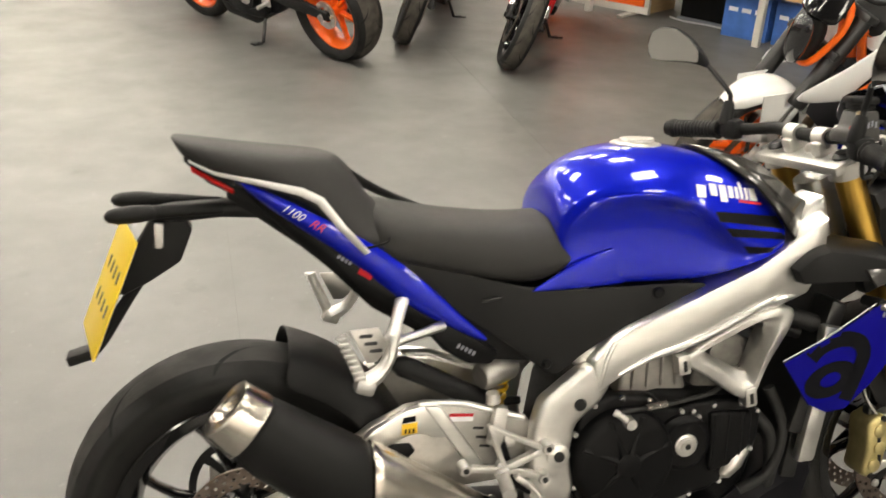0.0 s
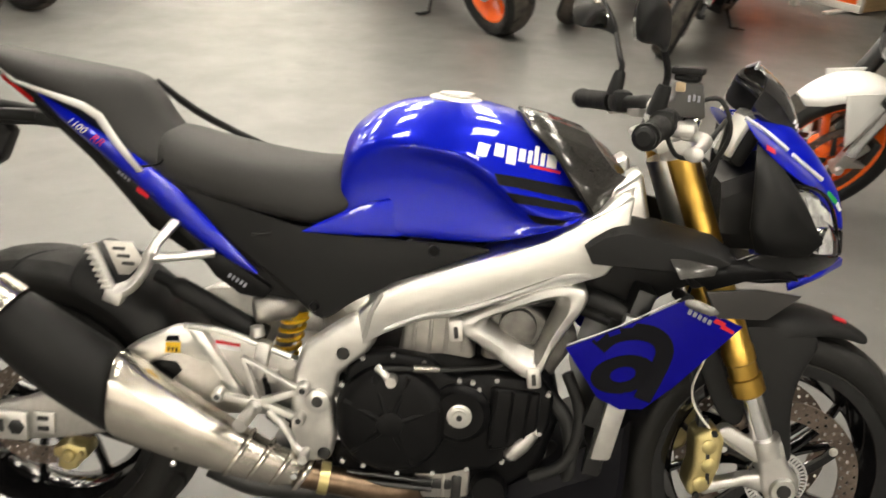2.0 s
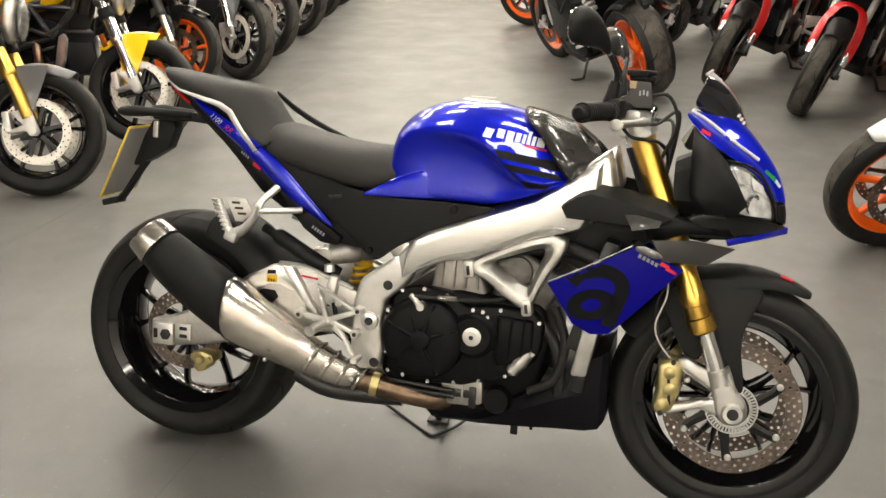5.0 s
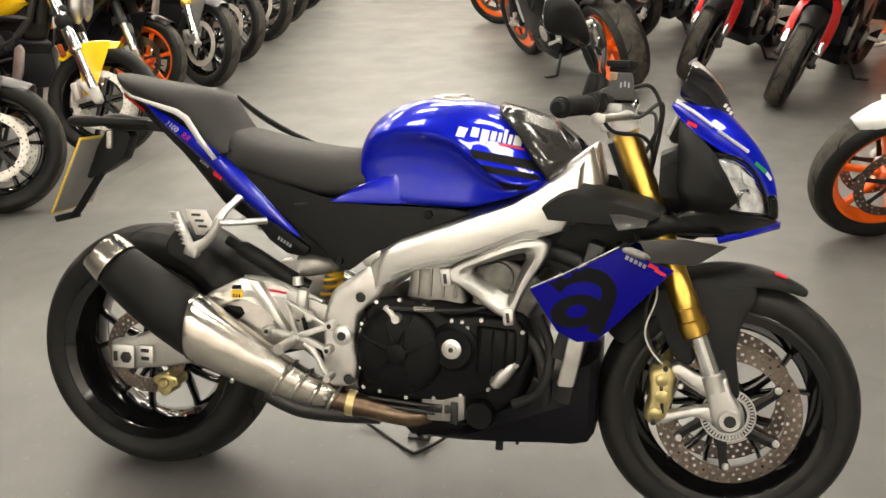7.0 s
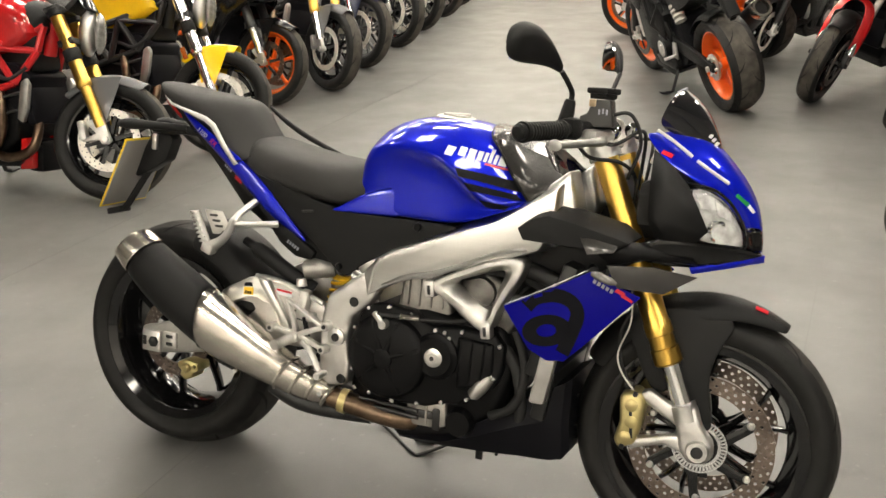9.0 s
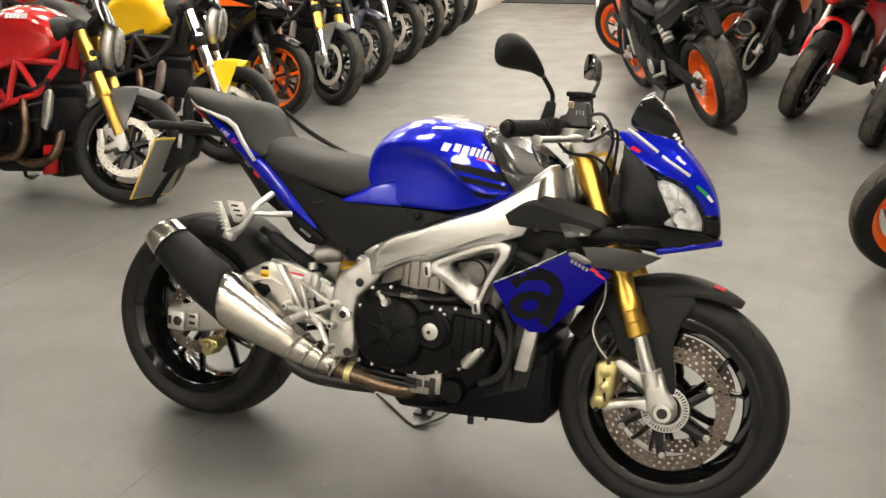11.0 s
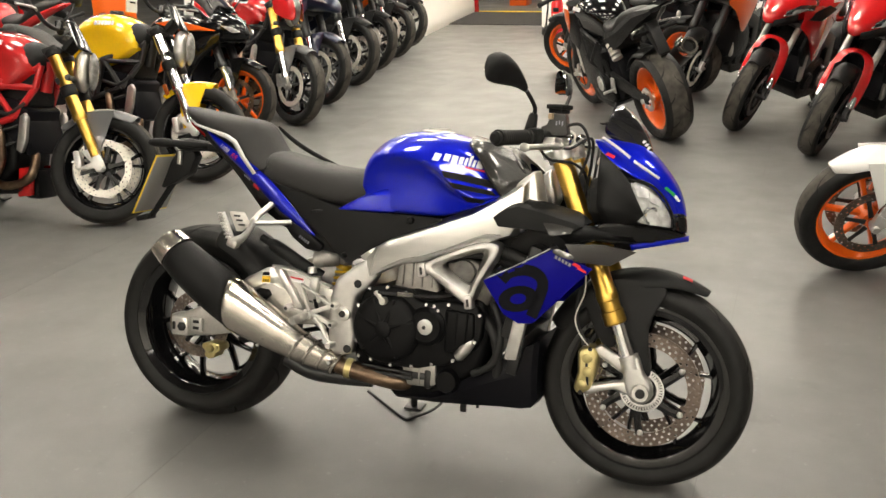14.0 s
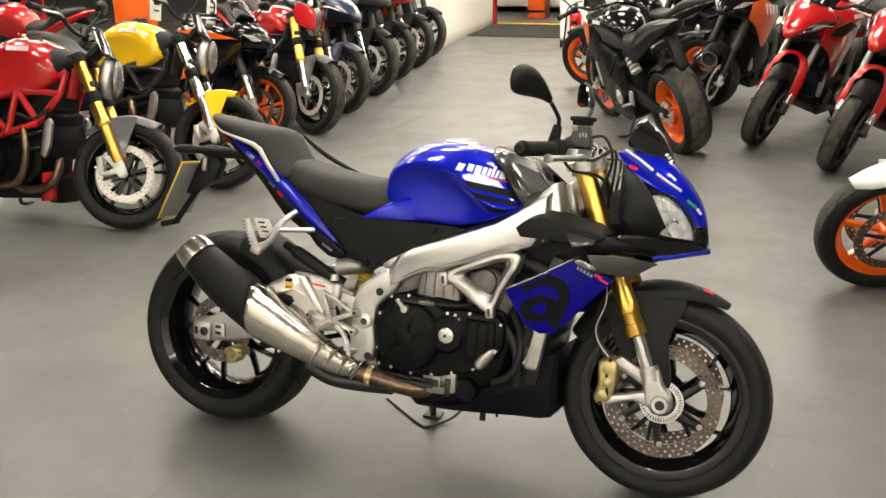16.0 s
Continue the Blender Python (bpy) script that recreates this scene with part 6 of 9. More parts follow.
for s in SIDES:
    hp("frame_truss", "cast", lambda bm: plate_ring(bm, [(0.808, 0.584), (0.900, 0.632), (1.004, 0.678), (1.066, 0.664), (0.996, 0.556), (0.978, 0.494), (0.944, 0.496), (0.872, 0.552)], [(0.868, 0.594), (0.925, 0.616), (0.988, 0.640), (1.003, 0.636), (0.984, 0.590), (0.971, 0.544), (0.957, 0.544), (0.905, 0.573)], s * 0.126, s * 0.179), "cast triangular frame brace", FRM)
    hp("frame_flange", "alu", lambda bm: tube(bm, arc([(0.700, s * 0.168, 0.566), (0.764, s * 0.171, 0.596), (0.830, s * 0.173, 0.613), (0.900, s * 0.174, 0.640), (1.000, s * 0.173, 0.684), (1.050, s * 0.168, 0.690)]), 0.006, 8), "rounded rib along the spar", FRM)
    for x, z in ((0.826, 0.577), (0.968, 0.500)):
        hp("frame_lug", "cast", lambda bm: box(bm, (x, s * 0.168, z), (0.026, 0.030, 0.040), Matrix.Rotation(radians(-8), 4, "Y"), 0.006), "cast mounting lug", FRM)
        hp("lug_slot", "dark_metal", lambda bm: box(bm, (x, s * 0.1825, z - 0.002), (0.008, 0.003, 0.022), Matrix.Rotation(radians(-8), 4, "Y"), 0.002), "", FRM)
    hp("frame_rib", "alu", lambda bm: tube(bm, [(0.664, s * 0.170, 0.548), (0.676, s * 0.1725, 0.60), (0.692, s * 0.170, 0.632)], 0.0045, 8), "", FRM)
    pp = hp("pivot_plate", "cast", lambda bm: prism(bm, [(0.648, 0.592), (0.604, 0.560), (0.556, 0.524), (0.540, 0.470), (0.534, 0.384), (0.536, 0.318), (0.560, 0.296), (0.612, 0.304), (0.622, 0.36), (0.612, 0.42), (0.622, 0.475), (0.672, 0.520), (0.690, 0.548)], s * 0.125, s * 0.170, 0.012, 3), "cast swingarm pivot plate", FRM)
    hp("pivot_bolt", "alu", lambda bm: (turned(bm, [(0, 0.022), (0.8, 0.022), (1, 0.018)], (0.586, s * 0.168, 0.424), (0.586, s * 0.180, 0.424), 20)), "large swingarm pivot bolt", pp)
    hp("pivot_bore", "dark_metal", lambda bm: turned(bm, [(0, 0.011), (1, 0.010)], (0.586, s * 0.176, 0.424), (0.586, s * 0.1825, 0.424), 14), "", pp)
    hp("weld_boss", "alu", lambda bm: box(bm, (0.640, s * 0.118, 0.612), (0.06, 0.06, 0.06), Matrix.Rotation(radians(-35), 4, "Y"), 0.016), "", FRM)
    for x, z in ((0.628, 0.516), (0.600, 0.320)):
        hp("frame_bolt", "dark_metal", lambda bm: turned(bm, [(0, 0.012), (0.7, 0.012), (1, 0.010)], (x, s * 0.166, z), (x, s * 0.174, z), 14), "", FRM)

# engine
ENG = hp("engine", "engine_black", lambda bm: (prism(bm, [(0.60, 0.29), (0.66, 0.225), (0.90, 0.225), (1.0, 0.30), (1.03, 0.42), (1.0, 0.50), (0.80, 0.52), (0.64, 0.50)], -0.132, 0.132, 0.02, 3)), "black engine block")
hp("cylinder_rear", "cast_dark", lambda bm: (prism(bm, [(0.72, 0.50), (0.87, 0.49), (0.83, 0.62), (0.74, 0.63)], -0.125, 0.125, 0.012, 3), [prism(bm, [(0.745 + 0.03 * k, 0.52), (0.752 + 0.03 * k, 0.52), (0.757 + 0.028 * k, 0.605), (0.750 + 0.028 * k, 0.605)], -0.133, -0.12, 0.002) for k in range(4)]), "grey cast rear cylinder", ENG)
hp("cylinder_front", "cast_grey", lambda bm: (prism(bm, [(0.87, 0.46), (0.98, 0.44), (1.05, 0.56), (0.95, 0.62), (0.88, 0.60)], -0.12, 0.12, 0.012, 3), turned(bm, [(0, 0.035), (0.8, 0.034), (1, 0.02)], (0.935, -0.11, 0.575), (0.935, -0.142, 0.575), 18)), "grey cast front cylinder", ENG)
CV = hp("side_cover", "engine_black", lambda bm: prism(bm, [(0.622, 0.385), (0.634, 0.485), (0.662, 0.512), (0.700, 0.520), (0.780, 0.512), (0.806, 0.488), (0.830, 0.482), (0.862, 0.490), (0.900, 0.492), (0.985, 0.488), (1.010, 0.455), (1.006, 0.40), (0.990, 0.360), (0.940, 0.330), (0.905, 0.305), (0.860, 0.298), (0.820, 0.285), (0.720, 0.280), (0.655, 0.296), (0.628, 0.325)], -0.178, -0.14, 0.01, 3), "black ribbed engine side cover", ENG, m=pose(0, 0.024, 0))
CL = hp("clutch_cover", "engine_black", lambda bm: (turned(bm, [(0, 0.104), (0.55, 0.102), (0.8, 0.094), (0.9, 0.080), (0.92, 0.074), (0.94, 0.078), (1.0, 0.066), (1.0, 0.0)], (0.719, -0.165, 0.395), (0.719, -0.210, 0.395), 48)), "round black clutch cover", ENG, m=pose(0, 0.024, 0))
hp("clutch_rib", "engine_black", lambda bm: [tube(bm, [(0.719 + 0.018 * math.cos(a), -0.209, 0.395 + 0.018 * math.sin(a)), (0.719 + 0.092 * math.cos(a), -0.201, 0.395 + 0.092 * math.sin(a))], [0.008, 0.005], 8) for a in (0.35, 1.25, 1.95, 2.75, 3.9, 5.2)] + [turned(bm, [(0, 0.026), (0.8, 0.024), (1, 0.016)], (0.719, -0.205, 0.395), (0.719, -0.218, 0.395), 20)], "raised star ribs", CL)
PK = hp("pickup_cover", "engine_black", lambda bm: turned(bm, [(0, 0.058), (0.6, 0.056), (0.75, 0.048), (1, 0.044)], (0.842, -0.170, 0.414), (0.842, -0.196, 0.414), 36), "round black pickup cover", ENG, m=pose(0, 0.024, 0))
hp("inspection_cap", "alu", lambda bm: turned(bm, [(0, 0.0225), (0.5, 0.0225), (0.6, 0.018), (0.75, 0.018), (0.8, 0.013), (1, 0.012)], (0.842, -0.192, 0.414), (0.842, -0.205, 0.414), 28), "polished aluminium cap", PK)
hp("cap_slot", "dark_metal", lambda bm: turned(bm, [(0, 0.006), (1, 0.006)], (0.842, -0.2045, 0.414), (0.842, -0.2062, 0.414), 6), "", PK)
hp("cover_boss", "engine_black", lambda bm: (prism(bm, [(0.895, 0.47), (0.985, 0.465), (0.985, 0.395), (0.955, 0.36), (0.90, 0.345)], -0.188, -0.17, 0.008, 3), [tube(bm, [(0.90 + 0.03 * k, -0.186, 0.36 + 0.008 * k), (0.905 + 0.03 * k, -0.186, 0.465)], 0.004, 6) for k in range(3)]), "", ENG, m=pose(0, 0.024, 0))
hp("pump_cover", "cast", lambda bm: tube(bm, [(0.983, -0.140, 0.392), (0.975, -0.148, 0.383), (0.956, -0.152, 0.360), (0.940, -0.148, 0.338), (0.932, -0.138, 0.328)], [0.008, 0.016, 0.019, 0.016, 0.008], 16), "bare metal water pump cover", ENG)
hp("sump", "engine_black", lambda bm: (prism(bm, [(0.68, 0.24), (0.98, 0.27), (0.96, 0.20), (0.74, 0.18)], -0.12, 0.12, 0.012), turned(bm, [(0, 0.036), (0.8, 0.035), (1, 0.03)], (0.905, -0.10, 0.258), (0.905, -0.155, 0.258), 24)), "", ENG)
hp("sump_case", "cast_dark", lambda bm: (prism(bm, [(0.758, 0.300), (0.868, 0.312), (0.870, 0.240), (0.842, 0.232), (0.782, 0.230)], -0.141, -0.10, 0.006, 2), box(bm, (0.820, -0.143, 0.262), (0.006, 0.006, 0.05), bev=0.002)), "bare grey metal sump casing", ENG)
hp("oil_filter", "dark_metal", lambda bm: turned(bm, [(0, 0.034), (0.85, 0.034), (1, 0.028)], (1.0, -0.06, 0.30), (1.07, -0.06, 0.27), 20), "", ENG)
hp("oil_pipe", "dark_metal", lambda bm: (box(bm, (0.80, -0.13, 0.262), (0.075, 0.03, 0.022), bev=0.006), box(bm, (0.845, -0.132, 0.255), (0.02, 0.025, 0.055), bev=0.005), tube(bm, [(0.66, -0.145, 0.258), (0.80, -0.145, 0.252)], 0.006, 8), tube(bm, [(0.64, -0.14, 0.272), (0.80, -0.148, 0.268)], 0.005, 8)), "small metal linkage and pipes", ENG)
for x, z in ((0.627, 0.452), (0.625, 0.348), (0.633, 0.302), (0.662, 0.505), (0.716, 0.513), (0.772, 0.502), (0.838, 0.476), (0.862, 0.474), (0.874, 0.462), (0.905, 0.482), (0.962, 0.481), (0.998, 0.462), (0.988, 0.385), (0.925, 0.324), (0.862, 0.305), (0.80, 0.292), (0.735, 0.287), (0.672, 0.296)):
    bolt(CV, (x, -0.176, z), 0.0065, "chrome", h=0.008)
hp("clutch_arm", "cast", lambda bm: (tube(bm, arc([(0.690, -0.205, 0.500), (0.705, -0.212, 0.490), (0.716, -0.212, 0.475)]), 0.007, 8), turned(bm, [(0, 0.012), (1, 0.010)], (0.718, -0.195, 0.478), (0.718, -0.222, 0.478), 12)), "bright clutch actuating arm", ENG, m=pose(0, 0.024, 0))
hp("clutch_cable", "cable", lambda bm: tube(bm, arc([(0.70, -0.21, 0.500), (0.76, -0.20, 0.500), (0.84, -0.185, 0.500), (0.92, -0.175, 0.515), (1.02, -0.13, 0.58), (1.08, -0.09, 0.66)]), 0.0045, 8), "black clutch cable", ENG, m=pose(0, 0.024, 0))
hp("cable_ferrule", "steel", lambda bm: tube(bm, [(0.755, -0.176, 0.500), (0.80, -0.168, 0.500)], 0.0065, 8), "", ENG)
for pts, r in (([(0.88, -0.10, 0.60), (0.94, -0.13, 0.63), (1.02, -0.10, 0.62), (1.10, -0.12, 0.60)], 0.014), ([(0.90, 0.0, 0.66), (0.98, -0.08, 0.64), (1.06, -0.13, 0.64), (1.12, -0.14, 0.62)], 0.018), ([(1.0, -0.12, 0.45), (1.04, -0.14, 0.40), (1.05, -0.13, 0.30), (1.02, -0.10, 0.22)], 0.014), ([(1.03, -0.14, 0.50), (1.06, -0.15, 0.42), (1.04, -0.15, 0.33), (0.98, -0.14, 0.29)], 0.011)):
    hp("coolant_hose", "cable", lambda bm: tube(bm, arc(pts), r, 12), "black rubber hose", ENG)
hp("air_box", "black_plastic", lambda bm: prism(bm, [(0.72, 0.62), (0.85, 0.60), (1.05, 0.62), (1.10, 0.72), (1.0, 0.76), (0.80, 0.71)], -0.115, 0.115, 0.02, 2), "black air box", hero)

# radiators and belly
RD = hp("radiator", "dark_metal", lambda bm: (box(bm, (1.115, 0, 0.54), (0.035, 0.34, 0.27), Matrix.Rotation(radians(16), 4, "Y"), 0.006), box(bm, (1.10, 0, 0.36), (0.035, 0.28, 0.12), Matrix.Rotation(radians(10), 4, "Y"), 0.006)), "dark radiator core")
for s in SIDES:
    hp("radiator_tank", "cast", lambda bm: prism(bm, [(1.079, 0.352), (1.117, 0.352), (1.137, 0.46), (1.160, 0.62), (1.115, 0.63), (1.099, 0.46)], s * 0.155, s * 0.182, 0.008, 2), "bare aluminium radiator end tank", RD)
BP = hp("belly_pan", "decal_black", lambda bm: loft(bm, [(0.742, [(0, 0.20), (0.10, 0.198), (0.125, 0.188), (0.10, 0.178), (0, 0.175)]), (0.86, [(0, 0.217), (0.12, 0.215), (0.142, 0.202), (0.11, 0.182), (0, 0.178)]), (0.96, [(0, 0.27), (0.125, 0.27), (0.145, 0.24), (0.12, 0.192), (0, 0.185)]),
                                                      (1.05, [(0, 0.335), (0.128, 0.335), (0.142, 0.28), (0.12, 0.20), (0, 0.19)]), (1.115, [(0, 0.375), (0.12, 0.375), (0.132, 0.30), (0.11, 0.20), (0, 0.196)]), (1.146, [(0, 0.392), (0.115, 0.392), (0.126, 0.30), (0.10, 0.205), (0, 0.200)]), (1.160, [(0, 0.404), (0.105, 0.404), (0.112, 0.30), (0.09, 0.226), (0, 0.222)])]), "matt black belly pan", sharp=25)
hp("belly_slot", "engine_black", lambda bm: [box(bm, (1.160, -0.03 + 0.06 * (k % 2), 0.24 + 0.018 * k), (0.006, 0.05, 0.007), bev=0.001) for k in range(7)], "dark slots", BP, kind="stuff")
hp("belly_tab", "black_plastic", lambda bm: box(bm, (0.945, -0.10, 0.180), (0.018, 0.01, 0.035), bev=0.003), "", BP)
hp("belly_tab", "black_plastic", lambda bm: box(bm, (0.985, -0.09, 0.187), (0.008, 0.008, 0.02), bev=0.002), "", BP)

# exhaust
EXC = [(0.002, 0.592, -0.218, 0.094, 0.098), (0.028, 0.569, -0.218, 0.108, 0.112), (0.070, 0.532, -0.217, 0.126, 0.120), (0.130, 0.485, -0.214, 0.142, 0.124), (0.232, 0.420, -0.205, 0.143, 0.122), (0.315, 0.372, -0.193, 0.128, 0.110), (0.420, 0.316, -0.175, 0.103, 0.088), (0.500, 0.280, -0.158, 0.080, 0.068), (0.575, 0.258, -0.145, 0.064, 0.060)]
NV, DV = Vector((0.53, 0, 0.848)), Vector((0.848, 0, -0.53))
HEX = [(0.52, 0.10), (0.46, 0.38), (0.12, 0.52), (-0.26, 0.46), (-0.50, 0.16), (-0.50, -0.28), (-0.24, -0.50), (0.28, -0.50), (0.52, -0.22)]


def can_ring(row, grow=0.0, slant=0.0):
    x, z, y, h, w = row
    c = Vector((x, y, z))
    return [c + NV * u * (h + grow) + Vector((0, -1, 0)) * v * (w + grow) + DV * slant * u for u, v in HEX]


EXM = tuple(a + (b - a) * 0.30 for a, b in zip(EXC[1], EXC[2]))
MF = hp("muffler", "black_plastic", lambda bm: skin(bm, [can_ring(EXM, -0.012, 0.016), can_ring(EXM, 0.0, 0.016), can_ring(EXC[2], 0, 0.012), can_ring(EXC[3], 0, -0.02), can_ring(EXC[4], 0.0, -0.075), can_ring(EXC[4], -0.006, -0.078)]), "matt black muffler sleeve", sub=1)
hp("muffler_end", "steel", lambda bm: skin(bm, [can_ring(EXM, -0.020, 0.016), can_ring(EXM, 0.006, 0.016), can_ring(EXM, 0.006, 0.016), can_ring(EXC[1], 0.006, 0.018), can_ring(EXC[0], 0.010, 0.02), can_ring(EXC[0], 0.010, 0.02), can_ring(EXC[0], -0.002, 0.02), can_ring(EXC[0], -0.040, 0.02), can_ring(EXC[0], -0.042, 0.02), can_ring(EXC[1], -0.058, 0.02)]), "brushed steel end cap", MF, sub=1)
CN = hp("muffler_cone", "steel", lambda bm: skin(bm, [can_ring(EXC[4], -0.03, -0.075), can_ring(EXC[4], 0.006, -0.075), can_ring(EXC[4], 0.006, -0.071), can_ring(EXC[5], 0.004, -0.04), can_ring(EXC[6]), can_ring(EXC[7]), can_ring(EXC[8])]), "brushed steel exhaust cone", MF, sub=1)
for k in range(4):
    t = 0.15 + 0.25 * k
    row = tuple(a + (b - a) * t for a, b in zip(EXC[6], EXC[8]))
    hp("cone_rib", "steel", lambda bm: tube(bm, smooth_loop(can_ring(row, -0.004)), 0.0056, 8, loop=True), "", CN)
bolt(CN, (0.345, -0.243, 0.315), 0.006, "chrome")
bolt(CN, (0.548, -0.178, 0.275), 0.008, "chrome")
HD = hp("exhaust_pipe", "header", lambda bm: tube(bm, arc([(0.56, -0.142, 0.262), (0.62, -0.138, 0.250), (0.70, -0.130, 0.237), (0.75, -0.116, 0.230), (0.79, -0.085, 0.228)]), 0.0265, 18), "heat tinted exhaust pipe")
hp("exhaust_clamp", "caliper", lambda bm: turned(bm, [(0, 0.031), (1, 0.031)], (0.588, -0.141, 0.256), (0.606, -0.139, 0.253), 22), "brass exhaust clamp", HD)
hp("lower_pipe", "dark_metal", lambda bm: (tube(bm, arc([(0.38, -0.12, 0.255), (0.46, -0.12, 0.225), (0.56, -0.12, 0.222), (0.66, -0.11, 0.225)]), 0.026, 14), prism(bm, [(0.47, 0.27), (0.68, 0.25), (0.72, 0.21), (0.52, 0.20)], -0.10, 0.06, 0.015)), "dark collector pipe", HD)

# swingarm
SW = hp("swingarm", "alu", lambda bm: box(bm, (0.50, 0, 0.42), (0.09, 0.24, 0.07), bev=0.012), "brushed aluminium swingarm")
for s in SIDES:
    hp("swingarm_side", "alu_dull", lambda bm: (prism(bm, [(0.165, 0.418), (0.225, 0.482), (0.250, 0.500), (0.314, 0.530), (0.352, 0.535), (0.415, 0.527), (0.463, 0.511), (0.545, 0.482), (0.56, 0.40), (0.50, 0.372), (0.40, 0.366), (0.24, 0.325), (0.155, 0.345)], s * 0.112, s * 0.138, 0.006, 2),
                                                prism(bm, [(-0.028, 0.352), (0.02, 0.362), (0.10, 0.395), (0.170, 0.420), (0.24, 0.42), (0.24, 0.325), (0.12, 0.298), (0.02, 0.284), (-0.028, 0.284)], s * 0.112, s * 0.146, 0.008, 3)), "dull aluminium swingarm beam", SW)
    # brighter metal than the beam, for the light its angle catches
    hp("swingarm_face", "alu", lambda bm: prism(bm, [(0.215, 0.466), (0.250, 0.497), (0.314, 0.531), (0.352, 0.537), (0.366, 0.520), (0.395, 0.470), (0.362, 0.474), (0.338, 0.484), (0.312, 0.482), (0.280, 0.468), (0.250, 0.452)], s * 0.136, s * 0.152, 0.003, 2), "flat swingarm face, its stronger light put into brighter metal", SW)
    hp("swingarm_flange", "alu", lambda bm: tube(bm, arc([(0.335, s * 0.146, 0.537), (0.375, s * 0.147, 0.537), (0.420, s * 0.147, 0.530), (0.465, s * 0.146, 0.514), (0.53, s * 0.144, 0.492)]), 0.0065, 8), "", SW)
    hp("swingarm_rib", "alu", lambda bm: prism(bm, [(0.342, 0.537), (0.372, 0.534), (0.456, 0.408), (0.432, 0.400)], s * 0.136, s * 0.159, 0.004, 2), "", SW)
    for k in range(3):
        hp("swingarm_vent", "dark_metal", lambda bm: box(bm, (0.446 + 0.006 * k, s * 0.1375, 0.478 - 0.018 * k), (0.020, 0.003, 0.005), Matrix.Rotation(radians(8), 4, "Y"), 0.001), "", SW)
    hp("swingarm_window", "engine_black", lambda bm: prism(bm, [(0.250, 0.448), (0.288, 0.466), (0.320, 0.464), (0.330, 0.448), (0.312, 0.430), (0.270, 0.428)], s * 0.130, s * 0.1405, 0.003), "dark opening", SW)
for s in SIDES:
    AJ = hp("axle_block", "cast", lambda bm: (box(bm, (0.012, s * 0.150, 0.318), (0.060, 0.014, 0.058), bev=0.005), box(bm, (0.072, s * 0.150, 0.328), (0.042, 0.012, 0.044), bev=0.004)), "cast chain adjuster block", SW)
    hp("axle_nut", "dark_metal", lambda bm: turned(bm, [(0, 0.015), (0.8, 0.015), (1, 0.012)], (0.022, s * 0.154, 0.318), (0.022, s * 0.164, 0.318), 6), "", SW)
    for x, y, z, dims in ((-0.008, 0.1565, 0.318, (0.012, 0.004, 0.026)), (0.072, 0.1555, 0.338, (0.022, 0.004, 0.010)), (0.072, 0.1555, 0.318, (0.022, 0.004, 0.010))):
        hp("adjuster_slot", "dark_metal", lambda bm: box(bm, (x, s * y, z), dims, bev=0.002), "", SW)
hp("rear_caliper", "caliper", lambda bm: (prism(bm, [(0.072, 0.262), (0.10, 0.272), (0.136, 0.266), (0.140, 0.246), (0.122, 0.236), (0.118, 0.222), (0.096, 0.214), (0.080, 0.226), (0.084, 0.240), (0.072, 0.248)], -0.122, -0.066, 0.005, 2), turned(bm, [(0, 0.013), (0.7, 0.013), (1, 0.009)], (0.104, -0.120, 0.250), (0.104, -0.134, 0.250), 14), turned(bm, [(0, 0.006), (1, 0.005)], (0.128, -0.120, 0.256), (0.128, -0.131, 0.256), 8)), "pale gold rear brake caliper")
hp("sticker", "spring", lambda bm: slab(bm, [(0.302, -0.1525, 0.486), (0.330, -0.1525, 0.488), (0.331, -0.1525, 0.508), (0.303, -0.1525, 0.506)], 0.0014, 0), "small yellow sticker with a dark mark", SW)
hp("sticker_mark", "decal_black", lambda bm: (slab(bm, [(0.303, -0.1525, 0.508), (0.328, -0.1525, 0.510), (0.327, -0.1525, 0.520), (0.306, -0.1525, 0.518)], 0.0014, 0), [box(bm, (0.309 + 0.007 * k, -0.1545, 0.493), (0.0035, 0.001, 0.008), bev=0) for k in range(3)]), "", SW)
hp("warning_label", "decal_white", lambda bm: slab(bm, [(0.392, -0.1390, 0.497), (0.436, -0.1390, 0.493), (0.436, -0.1390, 0.508), (0.392, -0.1390, 0.512)], 0.0012, 0), "white label with red head", SW)
hp("label_head", "decal_red", lambda bm: slab(bm, [(0.392, -0.1405, 0.5065), (0.436, -0.1405, 0.5025), (0.436, -0.1405, 0.508), (0.392, -0.1405, 0.512)], 0.0008, 0), "", SW)

# shock
SK = hp("shock_absorber", "cast_dark", lambda bm: (turned(bm, [(0, 0.03), (0.9, 0.03), (1, 0.024)], (0.515, -0.04, 0.555), (0.535, -0.035, 0.635), 20), turned(bm, [(0, 0.022), (0.1, 0.026), (0.9, 0.026), (1, 0.022)], (0.455, -0.115, 0.565), (0.525, -0.085, 0.575), 18), tube(bm, [(0.475, -0.02, 0.40), (0.515, -0.035, 0.56)], 0.016, 14)), "grey rear shock with side reservoir")
hp("shock_collar", "spring", lambda bm: turned(bm, [(0, 0.024), (0.3, 0.026), (0.7, 0.026), (1, 0.024)], (0.512, -0.03, 0.534), (0.515, -0.03, 0.548), 24), "yellow spring collar", SK)
hp("shock_spring", "spring", lambda bm: tube(bm, [(0.489 + 0.026 * t + 0.022 * math.cos(2 * math.pi * 6 * t), -0.03 + 0.022 * math.sin(2 * math.pi * 6 * t), 0.42 + 0.11 * t) for t in (k / 96 for k in range(97))], 0.0048, 8), "yellow coil spring", SK)
